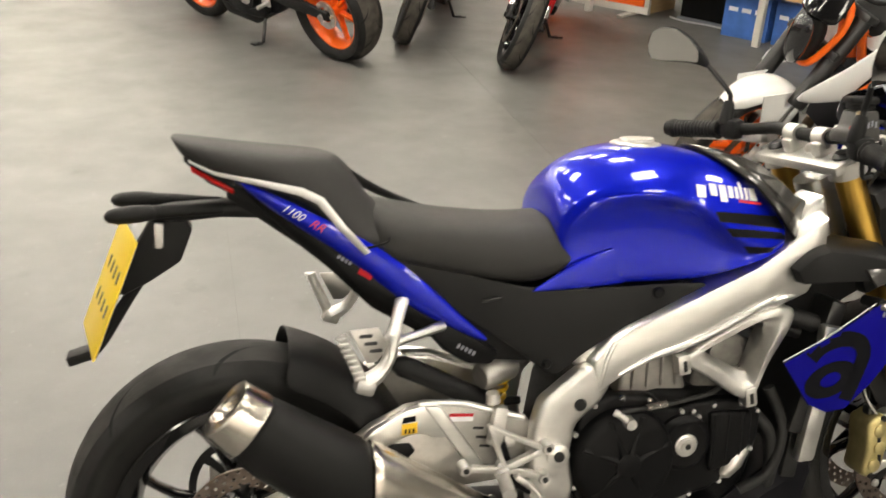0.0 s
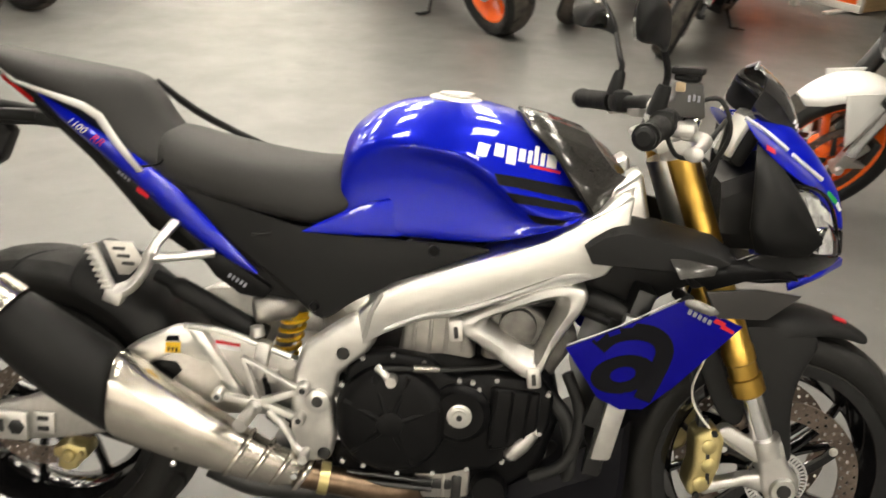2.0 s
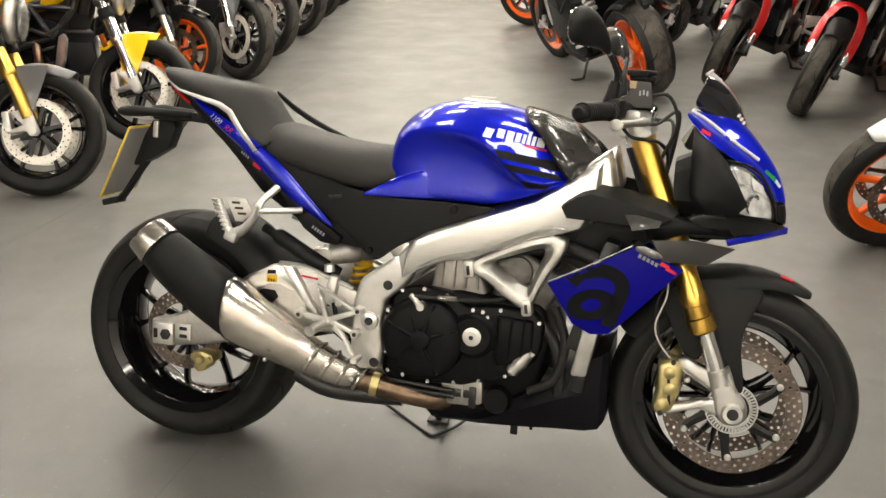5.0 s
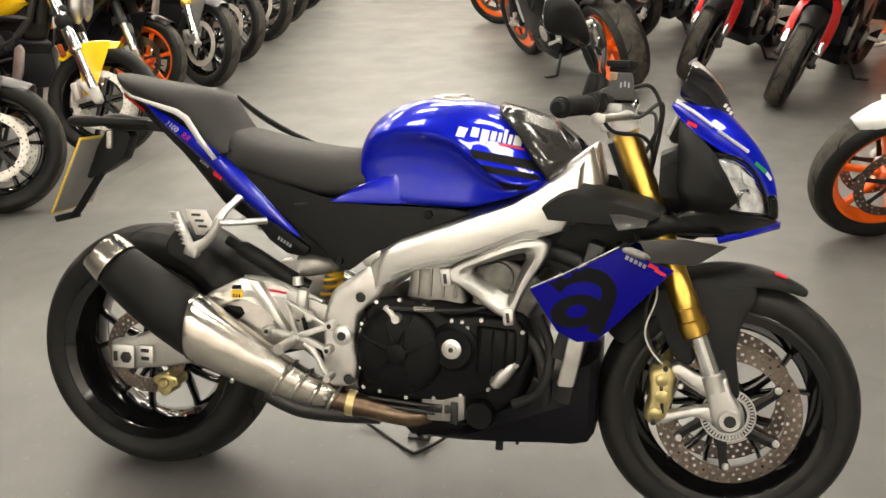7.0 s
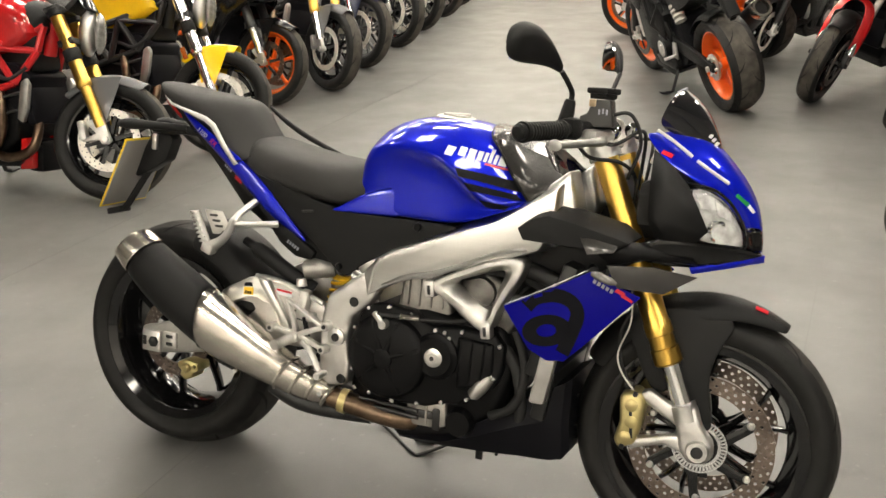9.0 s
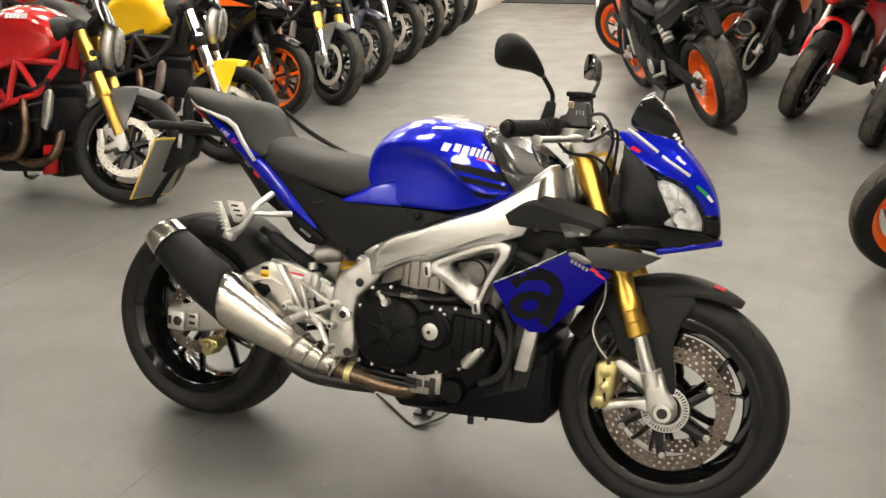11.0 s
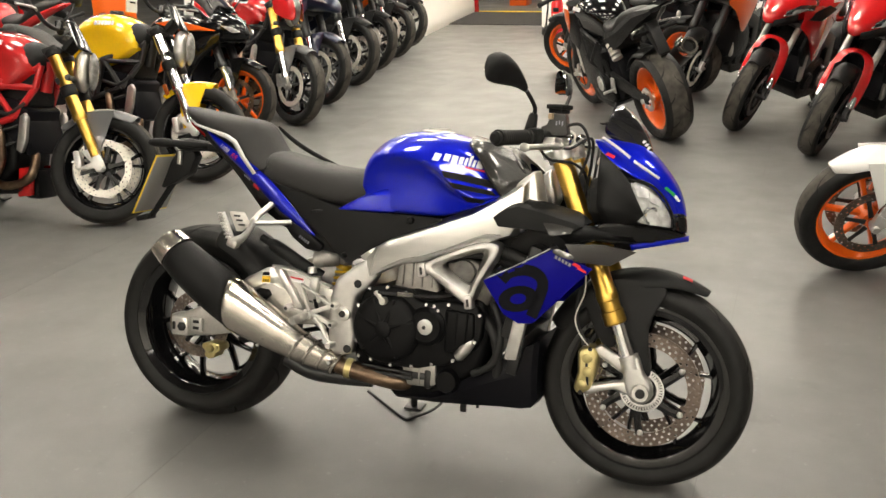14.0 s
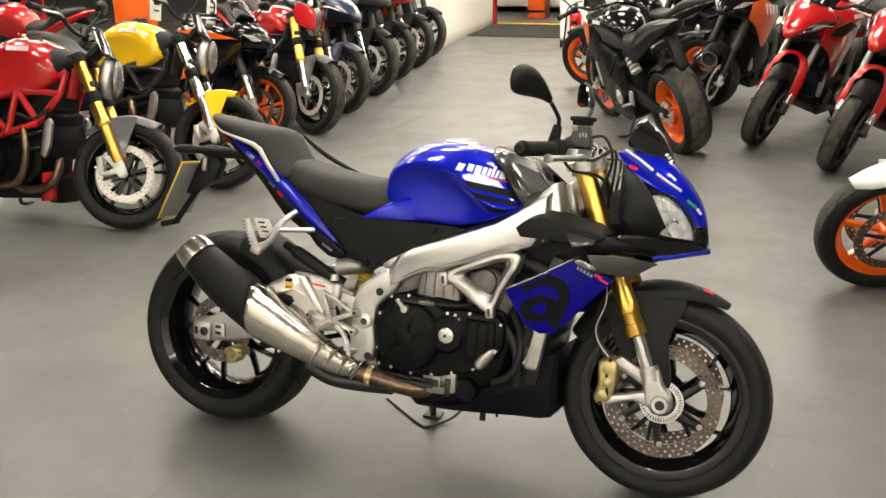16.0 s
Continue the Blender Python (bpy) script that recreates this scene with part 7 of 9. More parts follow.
hp("brake_master", "cast", lambda bm: (box(bm, (0.478, -0.150, 0.485), (0.026, 0.026, 0.075), Matrix.Rotation(radians(10), 4, "Y"), 0.006), turned(bm, [(0, 0.014), (1, 0.012)], (0.470, -0.150, 0.53), (0.468, -0.150, 0.548), 14), box(bm, (0.498, -0.148, 0.455), (0.02, 0.03, 0.02), bev=0.004)), "rear brake master cylinder")

# foot controls
for s in SIDES:
    def bar(bm, a, b, w0, w1, y0=0.174, y1=0.190):
        a, b = Vector((a[0], 0, a[1])), Vector((b[0], 0, b[1]))
        n = (b - a).cross(Vector((0, 1, 0))).normalized()
        prism(bm, [(p.x, p.z) for p in (a + n * w0, b + n * w1, b - n * w1, a - n * w0)], s * y0, s * y1, 0.003, 2)

    FP = hp("rider_peg", "cast", lambda bm: (bar(bm, (0.408, 0.424), (0.482, 0.414), 0.005, 0.007), bar(bm, (0.474, 0.412), (0.561, 0.448), 0.008, 0.006), bar(bm, (0.466, 0.424), (0.555, 0.390), 0.008, 0.006),
                                             bar(bm, (0.450, 0.500), (0.553, 0.446), 0.0035, 0.005), bar(bm, (0.452, 0.502), (0.482, 0.416), 0.0035, 0.0055), bar(bm, (0.500, 0.404), (0.535, 0.374), 0.006, 0.006, 0.180, 0.198)), "cast rider foot peg hanger")
    for x, z in ((0.561, 0.448), (0.555, 0.390), (0.408, 0.424)):
        hp("hanger_boss", "cast", lambda bm: turned(bm, [(0, 0.012), (0.8, 0.012), (1, 0.009)], (x, s * 0.168, z), (x, s * 0.195, z), 16), "", FP)
        hp("boss_bolt", "dark_metal", lambda bm: turned(bm, [(0, 0.006), (1, 0.0055)], (x, s * 0.193, z), (x, s * 0.1965, z), 8), "", FP)
    hp("peg", "cast", lambda bm: (turned(bm, [(0, 0.014), (0.12, 0.014), (0.16, 0.010), (0.95, 0.0105), (1, 0.013)], (0.476, s * 0.186, 0.410), (0.466, s * 0.262, 0.404), 12), [turned(bm, [(0, 0.0125), (1, 0.0125)], Vector((0.476, s * 0.186, 0.410)).lerp(Vector((0.466, s * 0.262, 0.404)), 0.25 + 0.085 * k), Vector((0.476, s * 0.186, 0.410)).lerp(Vector((0.466, s * 0.262, 0.404)), 0.285 + 0.085 * k), 10) for k in range(8)]), "knurled foot peg", FP)
    hp("pedal", "cast", lambda bm: (tube(bm, arc([(0.520, s * 0.192, 0.392), (0.540, s * 0.198, 0.368), (0.556, s * 0.205, 0.345), (0.578, s * 0.210, 0.338)]), [0.008] * 10 + [0.0065] * 9, 10, flat=0.7), turned(bm, [(0, 0.008), (0.8, 0.010), (1, 0.008)], (0.574, s * 0.205, 0.340), (0.574, s * 0.245, 0.340), 12)), "cast foot pedal", FP)
    hp("pedal_linkage", "engine_black", lambda bm: (tube(bm, [(0.500, s * 0.160, 0.400), (0.486, s * 0.160, 0.455)], 0.006, 8), box(bm, (0.520, s * 0.158, 0.375), (0.060, 0.016, 0.030), Matrix.Rotation(radians(35), 4, "Y"), 0.005)), "dark pedal linkage", FP)
    # passenger pegs
    PB = hp("passenger_peg", "cast", lambda bm: (tube(bm, arc([(0.232, s * 0.200, 0.608), (0.258, s * 0.196, 0.622), (0.276, s * 0.188, 0.646), (0.285, s * 0.176, 0.677)], 5), [0.019, 0.019, 0.018, 0.018, 0.017, 0.016, 0.015, 0.015, 0.014, 0.014, 0.014, 0.014, 0.014, 0.014, 0.014, 0.014], 12, flat=0.75),
                                                 tube(bm, [(0.282, s * 0.178, 0.668), (0.292, s * 0.165, 0.692), (0.312, s * 0.122, 0.722)], [0.015, 0.011, 0.013], 12, flat=0.75), tube(bm, [(0.280, s * 0.180, 0.668), (0.325, s * 0.158, 0.668), (0.382, s * 0.126, 0.672)], [0.012, 0.0095, 0.012], 12, flat=0.75),
                                                 box(bm, (0.231, s * 0.203, 0.604), (0.034, 0.030, 0.026), Matrix.Rotation(radians(20), 4, "Y"), 0.006)), "cast passenger peg bracket")
    hp("peg_plate", "alu_dull", lambda bm: slab(bm, [(0.208, s * 0.190, 0.698), (0.258, s * 0.186, 0.698), (0.276, s * 0.182, 0.664), (0.254, s * 0.190, 0.640), (0.236, s * 0.194, 0.640)], 0.004 * s, 0.0015), "drilled aluminium heel guard", PB)
    for x, z in ((0.236, 0.686), (0.244, 0.673), (0.252, 0.660)):
        hp("plate_slot", "dark_metal", lambda bm: box(bm, (x, s * 0.1935, z), (0.022, 0.004, 0.006), bev=0.001), "", PB)
    hp("peg_rubber", "cast", lambda bm: (tube(bm, [(0.226, s * 0.204, 0.612), (0.194, s * 0.209, 0.694)], [0.011, 0.009], 10), [box(bm, (0.221 - 0.0042 * k, s * 0.214, 0.622 + 0.0100 * k), (0.018, 0.012, 0.005), bev=0.001) for k in range(8)]), "toothed folded foot peg", PB)

# side panels under the seat
for s in SIDES:
    hp("sub_panel", "black_plastic", lambda bm: sheet(bm, [[(0.250, s * 0.108, 0.815), (0.30, s * 0.112, 0.772), (0.345, s * 0.115, 0.735)], [(0.400, s * 0.120, 0.772), (0.430, s * 0.126, 0.720), (0.455, s * 0.126, 0.660)], [(0.545, s * 0.132, 0.728), (0.548, s * 0.142, 0.680), (0.540, s * 0.140, 0.600)],
                                                    [(0.640, s * 0.140, 0.726), (0.625, s * 0.150, 0.680), (0.582, s * 0.145, 0.548)], [(0.700, s * 0.145, 0.726), (0.690, s * 0.154, 0.690), (0.625, s * 0.150, 0.600)], [(0.780, s * 0.148, 0.727), (0.775, s * 0.155, 0.705), (0.700, s * 0.152, 0.640)], [(0.880, s * 0.150, 0.724), (0.880, s * 0.155, 0.718), (0.855, s * 0.154, 0.712)]]), "matt black side panel", solid=0.004, sub=2)
    hp("panel_screw", "engine_black", lambda bm: turned(bm, [(0, 0.011), (0.6, 0.011), (1, 0.008)], (0.778, s * 0.154, 0.712), (0.778, s * 0.162, 0.712), 16), "dark round fastener")
    hp("panel_screw", "engine_black", lambda bm: turned(bm, [(0, 0.009), (0.6, 0.009), (1, 0.006)], (0.570, s * 0.144, 0.592), (0.570, s * 0.154, 0.592), 16), "dark round fastener")
    hp("panel_slot", "dark_metal", lambda bm: box(bm, (0.470, s * 0.134, 0.715), (0.035, 0.006, 0.006), Matrix.Rotation(radians(-8), 4, "Y"), 0.002), "", hero)
hp("control_unit", "engine_black", lambda bm: (prism(bm, [(0.352, 0.665), (0.398, 0.672), (0.490, 0.612), (0.475, 0.590), (0.430, 0.595), (0.385, 0.625)], -0.125, 0.10, 0.008, 2)), "black control unit")
hp("unit_mark", "decal_grey", lambda bm: [box(bm, (0.412 + 0.007 * k, -0.1265, 0.632 - 0.004 * k), (0.0045, 0.002, 0.008), Matrix.Rotation(radians(30), 4, "Y"), 0) for k in range(5)], "small pale marks")
hp("rear_hugger", "black_plastic", lambda bm: sheet(bm, [[(RX + (RR + 0.028 - dr) * math.cos(a), y, RZ + (RR + 0.028 - dr) * math.sin(a)) for y, dr in ((-0.112, 0.075), (-0.105, 0.03), (-0.07, 0.006), (0, 0), (0.07, 0.006), (0.105, 0.03), (0.112, 0.075))] for a in (radians(20 + 11 * k) for k in range(6))]), "matt black rear tyre hugger", solid=0.004, sub=2)
hp("hugger_arm", "black_plastic", lambda bm: tube(bm, arc([(0.27, -0.10, 0.615), (0.34, -0.11, 0.585), (0.42, -0.105, 0.54), (0.47, -0.09, 0.51)]), [0.012] * 4 + [0.020] * 15, 12), "")

# tail and seat
SEAT_P = hp("passenger_seat", "seat", lambda bm: loft(bm, [
    (-0.064, [(0, 1.006), (0.028, 1.006), (0.040, 1.003, 0.004), (0.042, 0.994, 0.010), (0.028, 0.984, 0.018), (0, 0.982, 0.018)]),
    (-0.030, [(0, 1.002), (0.048, 1.001), (0.070, 0.993), (0.072, 0.976), (0.052, 0.958), (0, 0.956)]),
    (0.040, [(0, 0.990), (0.062, 0.989), (0.093, 0.978), (0.098, 0.950), (0.075, 0.932), (0, 0.930)]),
    (0.130, [(0, 0.978), (0.072, 0.977), (0.106, 0.962), (0.116, 0.922), (0.09, 0.900), (0, 0.896)]),
    (0.180, [(0, 0.974), (0.068, 0.973), (0.098, 0.950), (0.120, 0.895), (0.10, 0.866), (0, 0.862)]),
    (0.222, [(0, 0.966), (0.056, 0.963), (0.084, 0.926), (0.124, 0.852), (0.11, 0.824), (0, 0.820)]),
    (0.246, [(0, 0.938), (0.046, 0.934), (0.076, 0.896), (0.126, 0.834), (0.11, 0.808), (0, 0.802)]),
    (0.272, [(0, 0.893), (0.042, 0.890), (0.074, 0.866), (0.122, 0.826), (0.10, 0.802), (0, 0.796)]),
    (0.300, [(0, 0.868), (0.040, 0.866), (0.070, 0.852), (0.112, 0.822), (0.10, 0.800), (0, 0.794)])]), "raised black vinyl passenger seat", sub=2)
SEAT_R = hp("rider_seat", "seat", lambda bm: loft(bm, [
    (0.255, [(0, 0.890), (0.06, 0.885), (0.100, 0.865), (0.122, 0.815), (0.11, 0.795), (0, 0.79)]),
    (0.310, [(0, 0.876), (0.08, 0.872), (0.120, 0.850), (0.132, 0.805), (0.12, 0.782), (0, 0.775)]),
    (0.400, [(0, 0.852), (0.09, 0.850), (0.132, 0.832), (0.142, 0.785), (0.13, 0.758), (0, 0.75)]),
    (0.500, [(0, 0.840), (0.085, 0.838), (0.126, 0.818), (0.138, 0.760), (0.125, 0.735), (0, 0.725)]),
    (0.560, [(0, 0.840), (0.07, 0.836), (0.112, 0.814), (0.136, 0.758), (0.122, 0.728), (0, 0.72)]),
    (0.600, [(0, 0.845), (0.060, 0.840), (0.104, 0.818), (0.134, 0.768), (0.118, 0.742), (0, 0.735)]),
    (0.628, [(0, 0.846), (0.050, 0.840), (0.096, 0.816), (0.131, 0.780), (0.112, 0.758), (0, 0.75)]),
    (0.640, [(0, 0.842), (0.040, 0.836), (0.080, 0.812), (0.122, 0.785), (0.105, 0.770), (0, 0.76)])]), "stitched black vinyl rider seat", sub=2)
hp("seat_strap", "seat", lambda bm: sheet(bm, [[(0.205, 0.098, 0.948), (0.212, 0.060, 0.966)], [(0.245, 0.112, 0.905), (0.250, 0.076, 0.928)], [(0.31, 0.130, 0.864), (0.315, 0.108, 0.882)], [(0.40, 0.140, 0.832), (0.40, 0.132, 0.840)], [(0.46, 0.142, 0.812), (0.46, 0.138, 0.816)]]), "padded wing of the seat", SEAT_P, solid=0.012, sub=1)
hp("seat_seam", "engine_black", lambda bm: tube(bm, arc([(0.250, -0.124, 0.818), (0.285, -0.128, 0.826), (0.292, -0.124, 0.835)]), 0.0022, 6), "", SEAT_R)
TL, UNDER = [], []
for s in SIDES:
    TP = hp("tail_panel", "blue", lambda bm: sheet(bm, [[(0.046, s * 0.076, 0.935), (0.050, s * 0.079, 0.930), (0.054, s * 0.079, 0.925), (0.058, s * 0.070, 0.918)], [(0.110, s * 0.103, 0.913), (0.108, s * 0.106, 0.902), (0.106, s * 0.106, 0.892), (0.104, s * 0.092, 0.880)],
                                                     [(0.200, s * 0.115, 0.862), (0.196, s * 0.118, 0.848), (0.190, s * 0.118, 0.836), (0.184, s * 0.102, 0.826)], [(0.285, s * 0.120, 0.812), (0.274, s * 0.124, 0.794), (0.264, s * 0.124, 0.779), (0.258, s * 0.110, 0.768)],
                                                     [(0.350, s * 0.123, 0.758), (0.336, s * 0.128, 0.740), (0.324, s * 0.128, 0.724), (0.316, s * 0.114, 0.714)], [(0.410, s * 0.126, 0.695), (0.400, s * 0.130, 0.686), (0.392, s * 0.129, 0.678), (0.386, s * 0.117, 0.668)], [(0.468, s * 0.128, 0.640), (0.466, s * 0.130, 0.638), (0.464, s * 0.129, 0.636), (0.460, s * 0.12, 0.634)]]), "metallic blue tail panel", solid=0.003, sub=2)
    TL.append(TP)
    hp("tail_inner", "navy", lambda bm: sheet(bm, [[(0.040, s * 0.080, 0.944), (0.045, s * 0.070, 0.928)], [(0.150, s * 0.104, 0.920), (0.120, s * 0.090, 0.895)], [(0.185, s * 0.110, 0.896), (0.192, s * 0.100, 0.855)], [(0.256, s * 0.120, 0.815), (0.266, s * 0.108, 0.800)]]), "dark blue inset", TP, solid=0.003)
    hp("tail_stripe", "silver_paint", lambda bm: sheet(bm, [[(-0.030, s * 0.052, 0.968), (-0.028, s * 0.053, 0.963)], [(0.010, s * 0.078, 0.951), (0.010, s * 0.078, 0.945)], [(0.075, s * 0.099, 0.939), (0.073, s * 0.099, 0.930)], [(0.150, s * 0.117, 0.924), (0.145, s * 0.117, 0.911)], [(0.183, s * 0.122, 0.907), (0.172, s * 0.122, 0.897)], [(0.217, s * 0.126, 0.860), (0.205, s * 0.126, 0.854)], [(0.258, s * 0.129, 0.812), (0.248, s * 0.129, 0.808)]]), "silver stripe along the seat edge", TP, solid=0.004)
    UN = hp("tail_under", "black_plastic", lambda bm: sheet(bm, [[(0.052, s * 0.072, 0.920), (0.085, s * 0.058, 0.868)], [(0.184, s * 0.106, 0.836), (0.184, s * 0.090, 0.788)], [(0.258, s * 0.114, 0.780), (0.262, s * 0.102, 0.708)], [(0.318, s * 0.118, 0.728), (0.345, s * 0.106, 0.658)], [(0.384, s * 0.12, 0.672), (0.41, s * 0.11, 0.625)]]), "black lower tail panel", TP, solid=0.003)
    UNDER.append(UN)
for s in SIDES:
    hp("tail_light", "red_plastic", lambda bm: slab(bm, [(-0.026, s * 0.047, 0.957), (0.040, s * 0.0735, 0.921), (0.042, s * 0.0725, 0.912), (-0.024, s * 0.046, 0.948)], 0.005 * s, 0.001), "red tail lamp strip")
hp("tail_tip", "black_plastic", lambda bm: loft(bm, [(-0.037, [(0, 0.976), (0.040, 0.974), (0.038, 0.964), (0, 0.960)]), (0.0, [(0, 0.966), (0.058, 0.960), (0.055, 0.934), (0, 0.920)]), (0.045, [(0, 0.955), (0.073, 0.945), (0.070, 0.906), (0, 0.895)]), (0.095, [(0, 0.940), (0.084, 0.930), (0.078, 0.878), (0, 0.87)])]), "black tail tip under the seat", sharp=25)
hp("tail_core", "black_plastic", lambda bm: loft(bm, [(0.03, [(0, 0.955), (0.06, 0.95), (0.066, 0.93), (0.04, 0.90), (0, 0.895)]), (0.15, [(0, 0.90), (0.09, 0.895), (0.10, 0.87), (0.08, 0.815), (0, 0.81)]), (0.28, [(0, 0.80), (0.10, 0.80), (0.11, 0.76), (0.09, 0.70), (0, 0.69)]), (0.45, [(0, 0.74), (0.11, 0.74), (0.12, 0.70), (0.11, 0.60), (0, 0.60)]), (0.60, [(0, 0.72), (0.11, 0.72), (0.12, 0.69), (0.11, 0.58), (0, 0.58)])]), "black subframe and tail tray")
stick_text("capacity_mark", TL[0], "decal_white", "1100", (0.1130, 0.8870), 0.0190, -31, label="number 1100 in pale digits", shear=0.4)
stick_text("series_mark", TL[0], "decal_red", "RR", (0.1570, 0.8600), 0.0205, -31, label="red letters RR", shear=0.4)
stick("tail_mark", UNDER[0], "decal_red", [[(0.238, 0.772), (0.260, 0.759), (0.264, 0.769), (0.242, 0.782)]], label="small red mark", nx=3, nz=2)
stick("tail_note", UNDER[0], "decal_grey", [[(0.204 + 0.006 * k, 0.801 - 0.004 * k), (0.208 + 0.006 * k, 0.7985 - 0.004 * k), (0.211 + 0.006 * k, 0.8045 - 0.004 * k), (0.207 + 0.006 * k, 0.807 - 0.004 * k)] for k in range(4)], label="small pale marks", nx=2, nz=2)

# number plate hanger
PH = hp("plate_hanger", "black_plastic", lambda bm: (prism(bm, [(0.15, 0.884), (0.02, 0.889), (-0.06, 0.886), (-0.098, 0.880), (-0.098, 0.866), (-0.05, 0.860), (0.02, 0.864), (0.13, 0.856)], -0.03, 0.03, 0.006), prism(bm, [(-0.04, 0.862), (-0.10, 0.862), (-0.126, 0.82), (-0.138, 0.79), (-0.160, 0.74), (-0.152, 0.735), (-0.105, 0.757), (-0.053, 0.789), (-0.030, 0.845)], -0.022, 0.022, 0.008),
                                                   tube(bm, arc([(-0.10, 0, 0.79), (-0.152, -0.005, 0.715), (-0.188, -0.01, 0.66), (-0.205, -0.012, 0.640)]), 0.010, 8), box(bm, (-0.225, -0.012, 0.634), (0.05, 0.045, 0.018), Matrix.Rotation(radians(-15), 4, "Y"), 0.004)), "black number plate hanger")
for s in SIDES:
    hp("indicator_stalk", "black_plastic", lambda bm: tube(bm, [(0.02, s * 0.024, 0.880), (-0.050, s * 0.052, 0.884), (-0.090, s * 0.062, 0.885)], [0.011, 0.011, 0.012], 12), "", PH)
    hp("indicator", "black_plastic", lambda bm: tube(bm, [(-0.086, s * 0.061, 0.885), (-0.096, s * 0.064, 0.885), (-0.120, s * 0.070, 0.885), (-0.146, s * 0.076, 0.884), (-0.160, s * 0.079, 0.884), (-0.166, s * 0.080, 0.884)], [0.011, 0.0155, 0.0175, 0.0165, 0.012, 0.005], 16, flat=0.85), "dark teardrop indicator", PH)
hp("hanger_clip", "cast", lambda bm: box(bm, (-0.086, -0.026, 0.838), (0.016, 0.012, 0.044), Matrix.Rotation(radians(4), 4, "Y"), 0.004), "bright metal clip", PH)
# yellow face towards the rear, pale back towards the front
PT = pose(-0.175, 0, 0.75, 0, 0, 9) @ Matrix.Rotation(radians(23.1), 4, "Y")
hp("number_plate", "plate_yellow", lambda bm: box(bm, (0, 0, 0), (0.003, 0.23, 0.207), bev=0.001), "yellow rear number plate", PH, PT)
hp("plate_rear", "plate_grey", lambda bm: box(bm, (0.0025, 0, 0), (0.002, 0.218, 0.195), bev=0.0006), "pale back of the plate", PH, PT)
hp("plate_bar", "grey_wing", lambda bm: [box(bm, (-0.002, -0.07 + 0.045 * k, 0.03 - 0.06 * r), (0.001, 0.012, 0.022), bev=0) for r in (0, 1) for k in range(4)], "small dark plain bars on the plate", PH, PT, kind="stuff")

# tank
def th(zt, zb, w, wk, zs):
    a = zs - 0.012
    return [(0, zt), (w * 0.40, zt - 0.006), (w * 0.74, zt - 0.030), (w * 0.96, zs + 0.018), (w, zs + 0.002), (wk + 0.010, a)] + [(wk + o, a + (zb - a) * f) for o, f in ((0, 0.20), (0, 0.5), (0.004, 0.82), (0.006, 0.97))] + [(wk - 0.02, zb), (0, zb)]


TANK = hp("tank", "blue", lambda bm: loft(bm, [
    (0.600, [(0, 0.862), (0.045, 0.860), (0.075, 0.850), (0.092, 0.836), (0.098, 0.826), (0.100, 0.815), (0.103, 0.800), (0.106, 0.785), (0.108, 0.770), (0.106, 0.760), (0.09, 0.755), (0, 0.755)]),
    (0.606, [(0, 0.893), (0.050, 0.889), (0.084, 0.872), (0.102, 0.850), (0.108, 0.838), (0.110, 0.822), (0.114, 0.806), (0.118, 0.785), (0.121, 0.760), (0.122, 0.742), (0.10, 0.74), (0, 0.74)]),
    (0.630, th(0.925, 0.728, 0.124, 0.124, 0.868)), (0.680, th(0.953, 0.724, 0.148, 0.131, 0.885)), (0.750, th(0.968, 0.724, 0.166, 0.136, 0.887)), (0.830, th(0.966, 0.723, 0.178, 0.142, 0.876)),
    (0.880, th(0.957, 0.729, 0.182, 0.148, 0.838)), (0.925, th(0.944, 0.745, 0.182, 0.160, 0.800)), (0.965, th(0.927, 0.760, 0.179, 0.172, 0.792)), (1.010, th(0.898, 0.778, 0.170, 0.166, 0.802)), (1.050, th(0.862, 0.797, 0.150, 0.146, 0.812))]), "metallic blue fuel tank with knee recesses", sub=2)
for s in SIDES:
    hp("tank_tail", "blue", lambda bm: sheet(bm, [[(0.541, s * 0.1385, 0.7275), (0.541, s * 0.139, 0.726), (0.541, s * 0.139, 0.7245)], [(0.588, s * 0.1375, 0.753), (0.588, s * 0.139, 0.738), (0.588, s * 0.1395, 0.7245)], [(0.634, s * 0.1345, 0.780), (0.634, s * 0.1375, 0.750), (0.636, s * 0.1395, 0.7245)], [(0.700, s * 0.1320, 0.800), (0.700, s * 0.1350, 0.756), (0.700, s * 0.1385, 0.7250)], [(0.730, s * 0.1300, 0.800), (0.730, s * 0.1330, 0.756), (0.730, s * 0.1350, 0.7265)]]), "pointed blue tank tail beside the seat", TANK, solid=0.003, sub=1)
hp("filler_cap", "cast", lambda bm: (turned(bm, [(0, 0.050), (0.7, 0.050), (1, 0.044)], (0.795, 0, 0.952), (0.796, 0, 0.966), 28), turned(bm, [(0, 0.034), (1, 0.032)], (0.796, 0, 0.968), (0.796, 0, 0.973), 22)), "bright fuel filler cap", TANK)
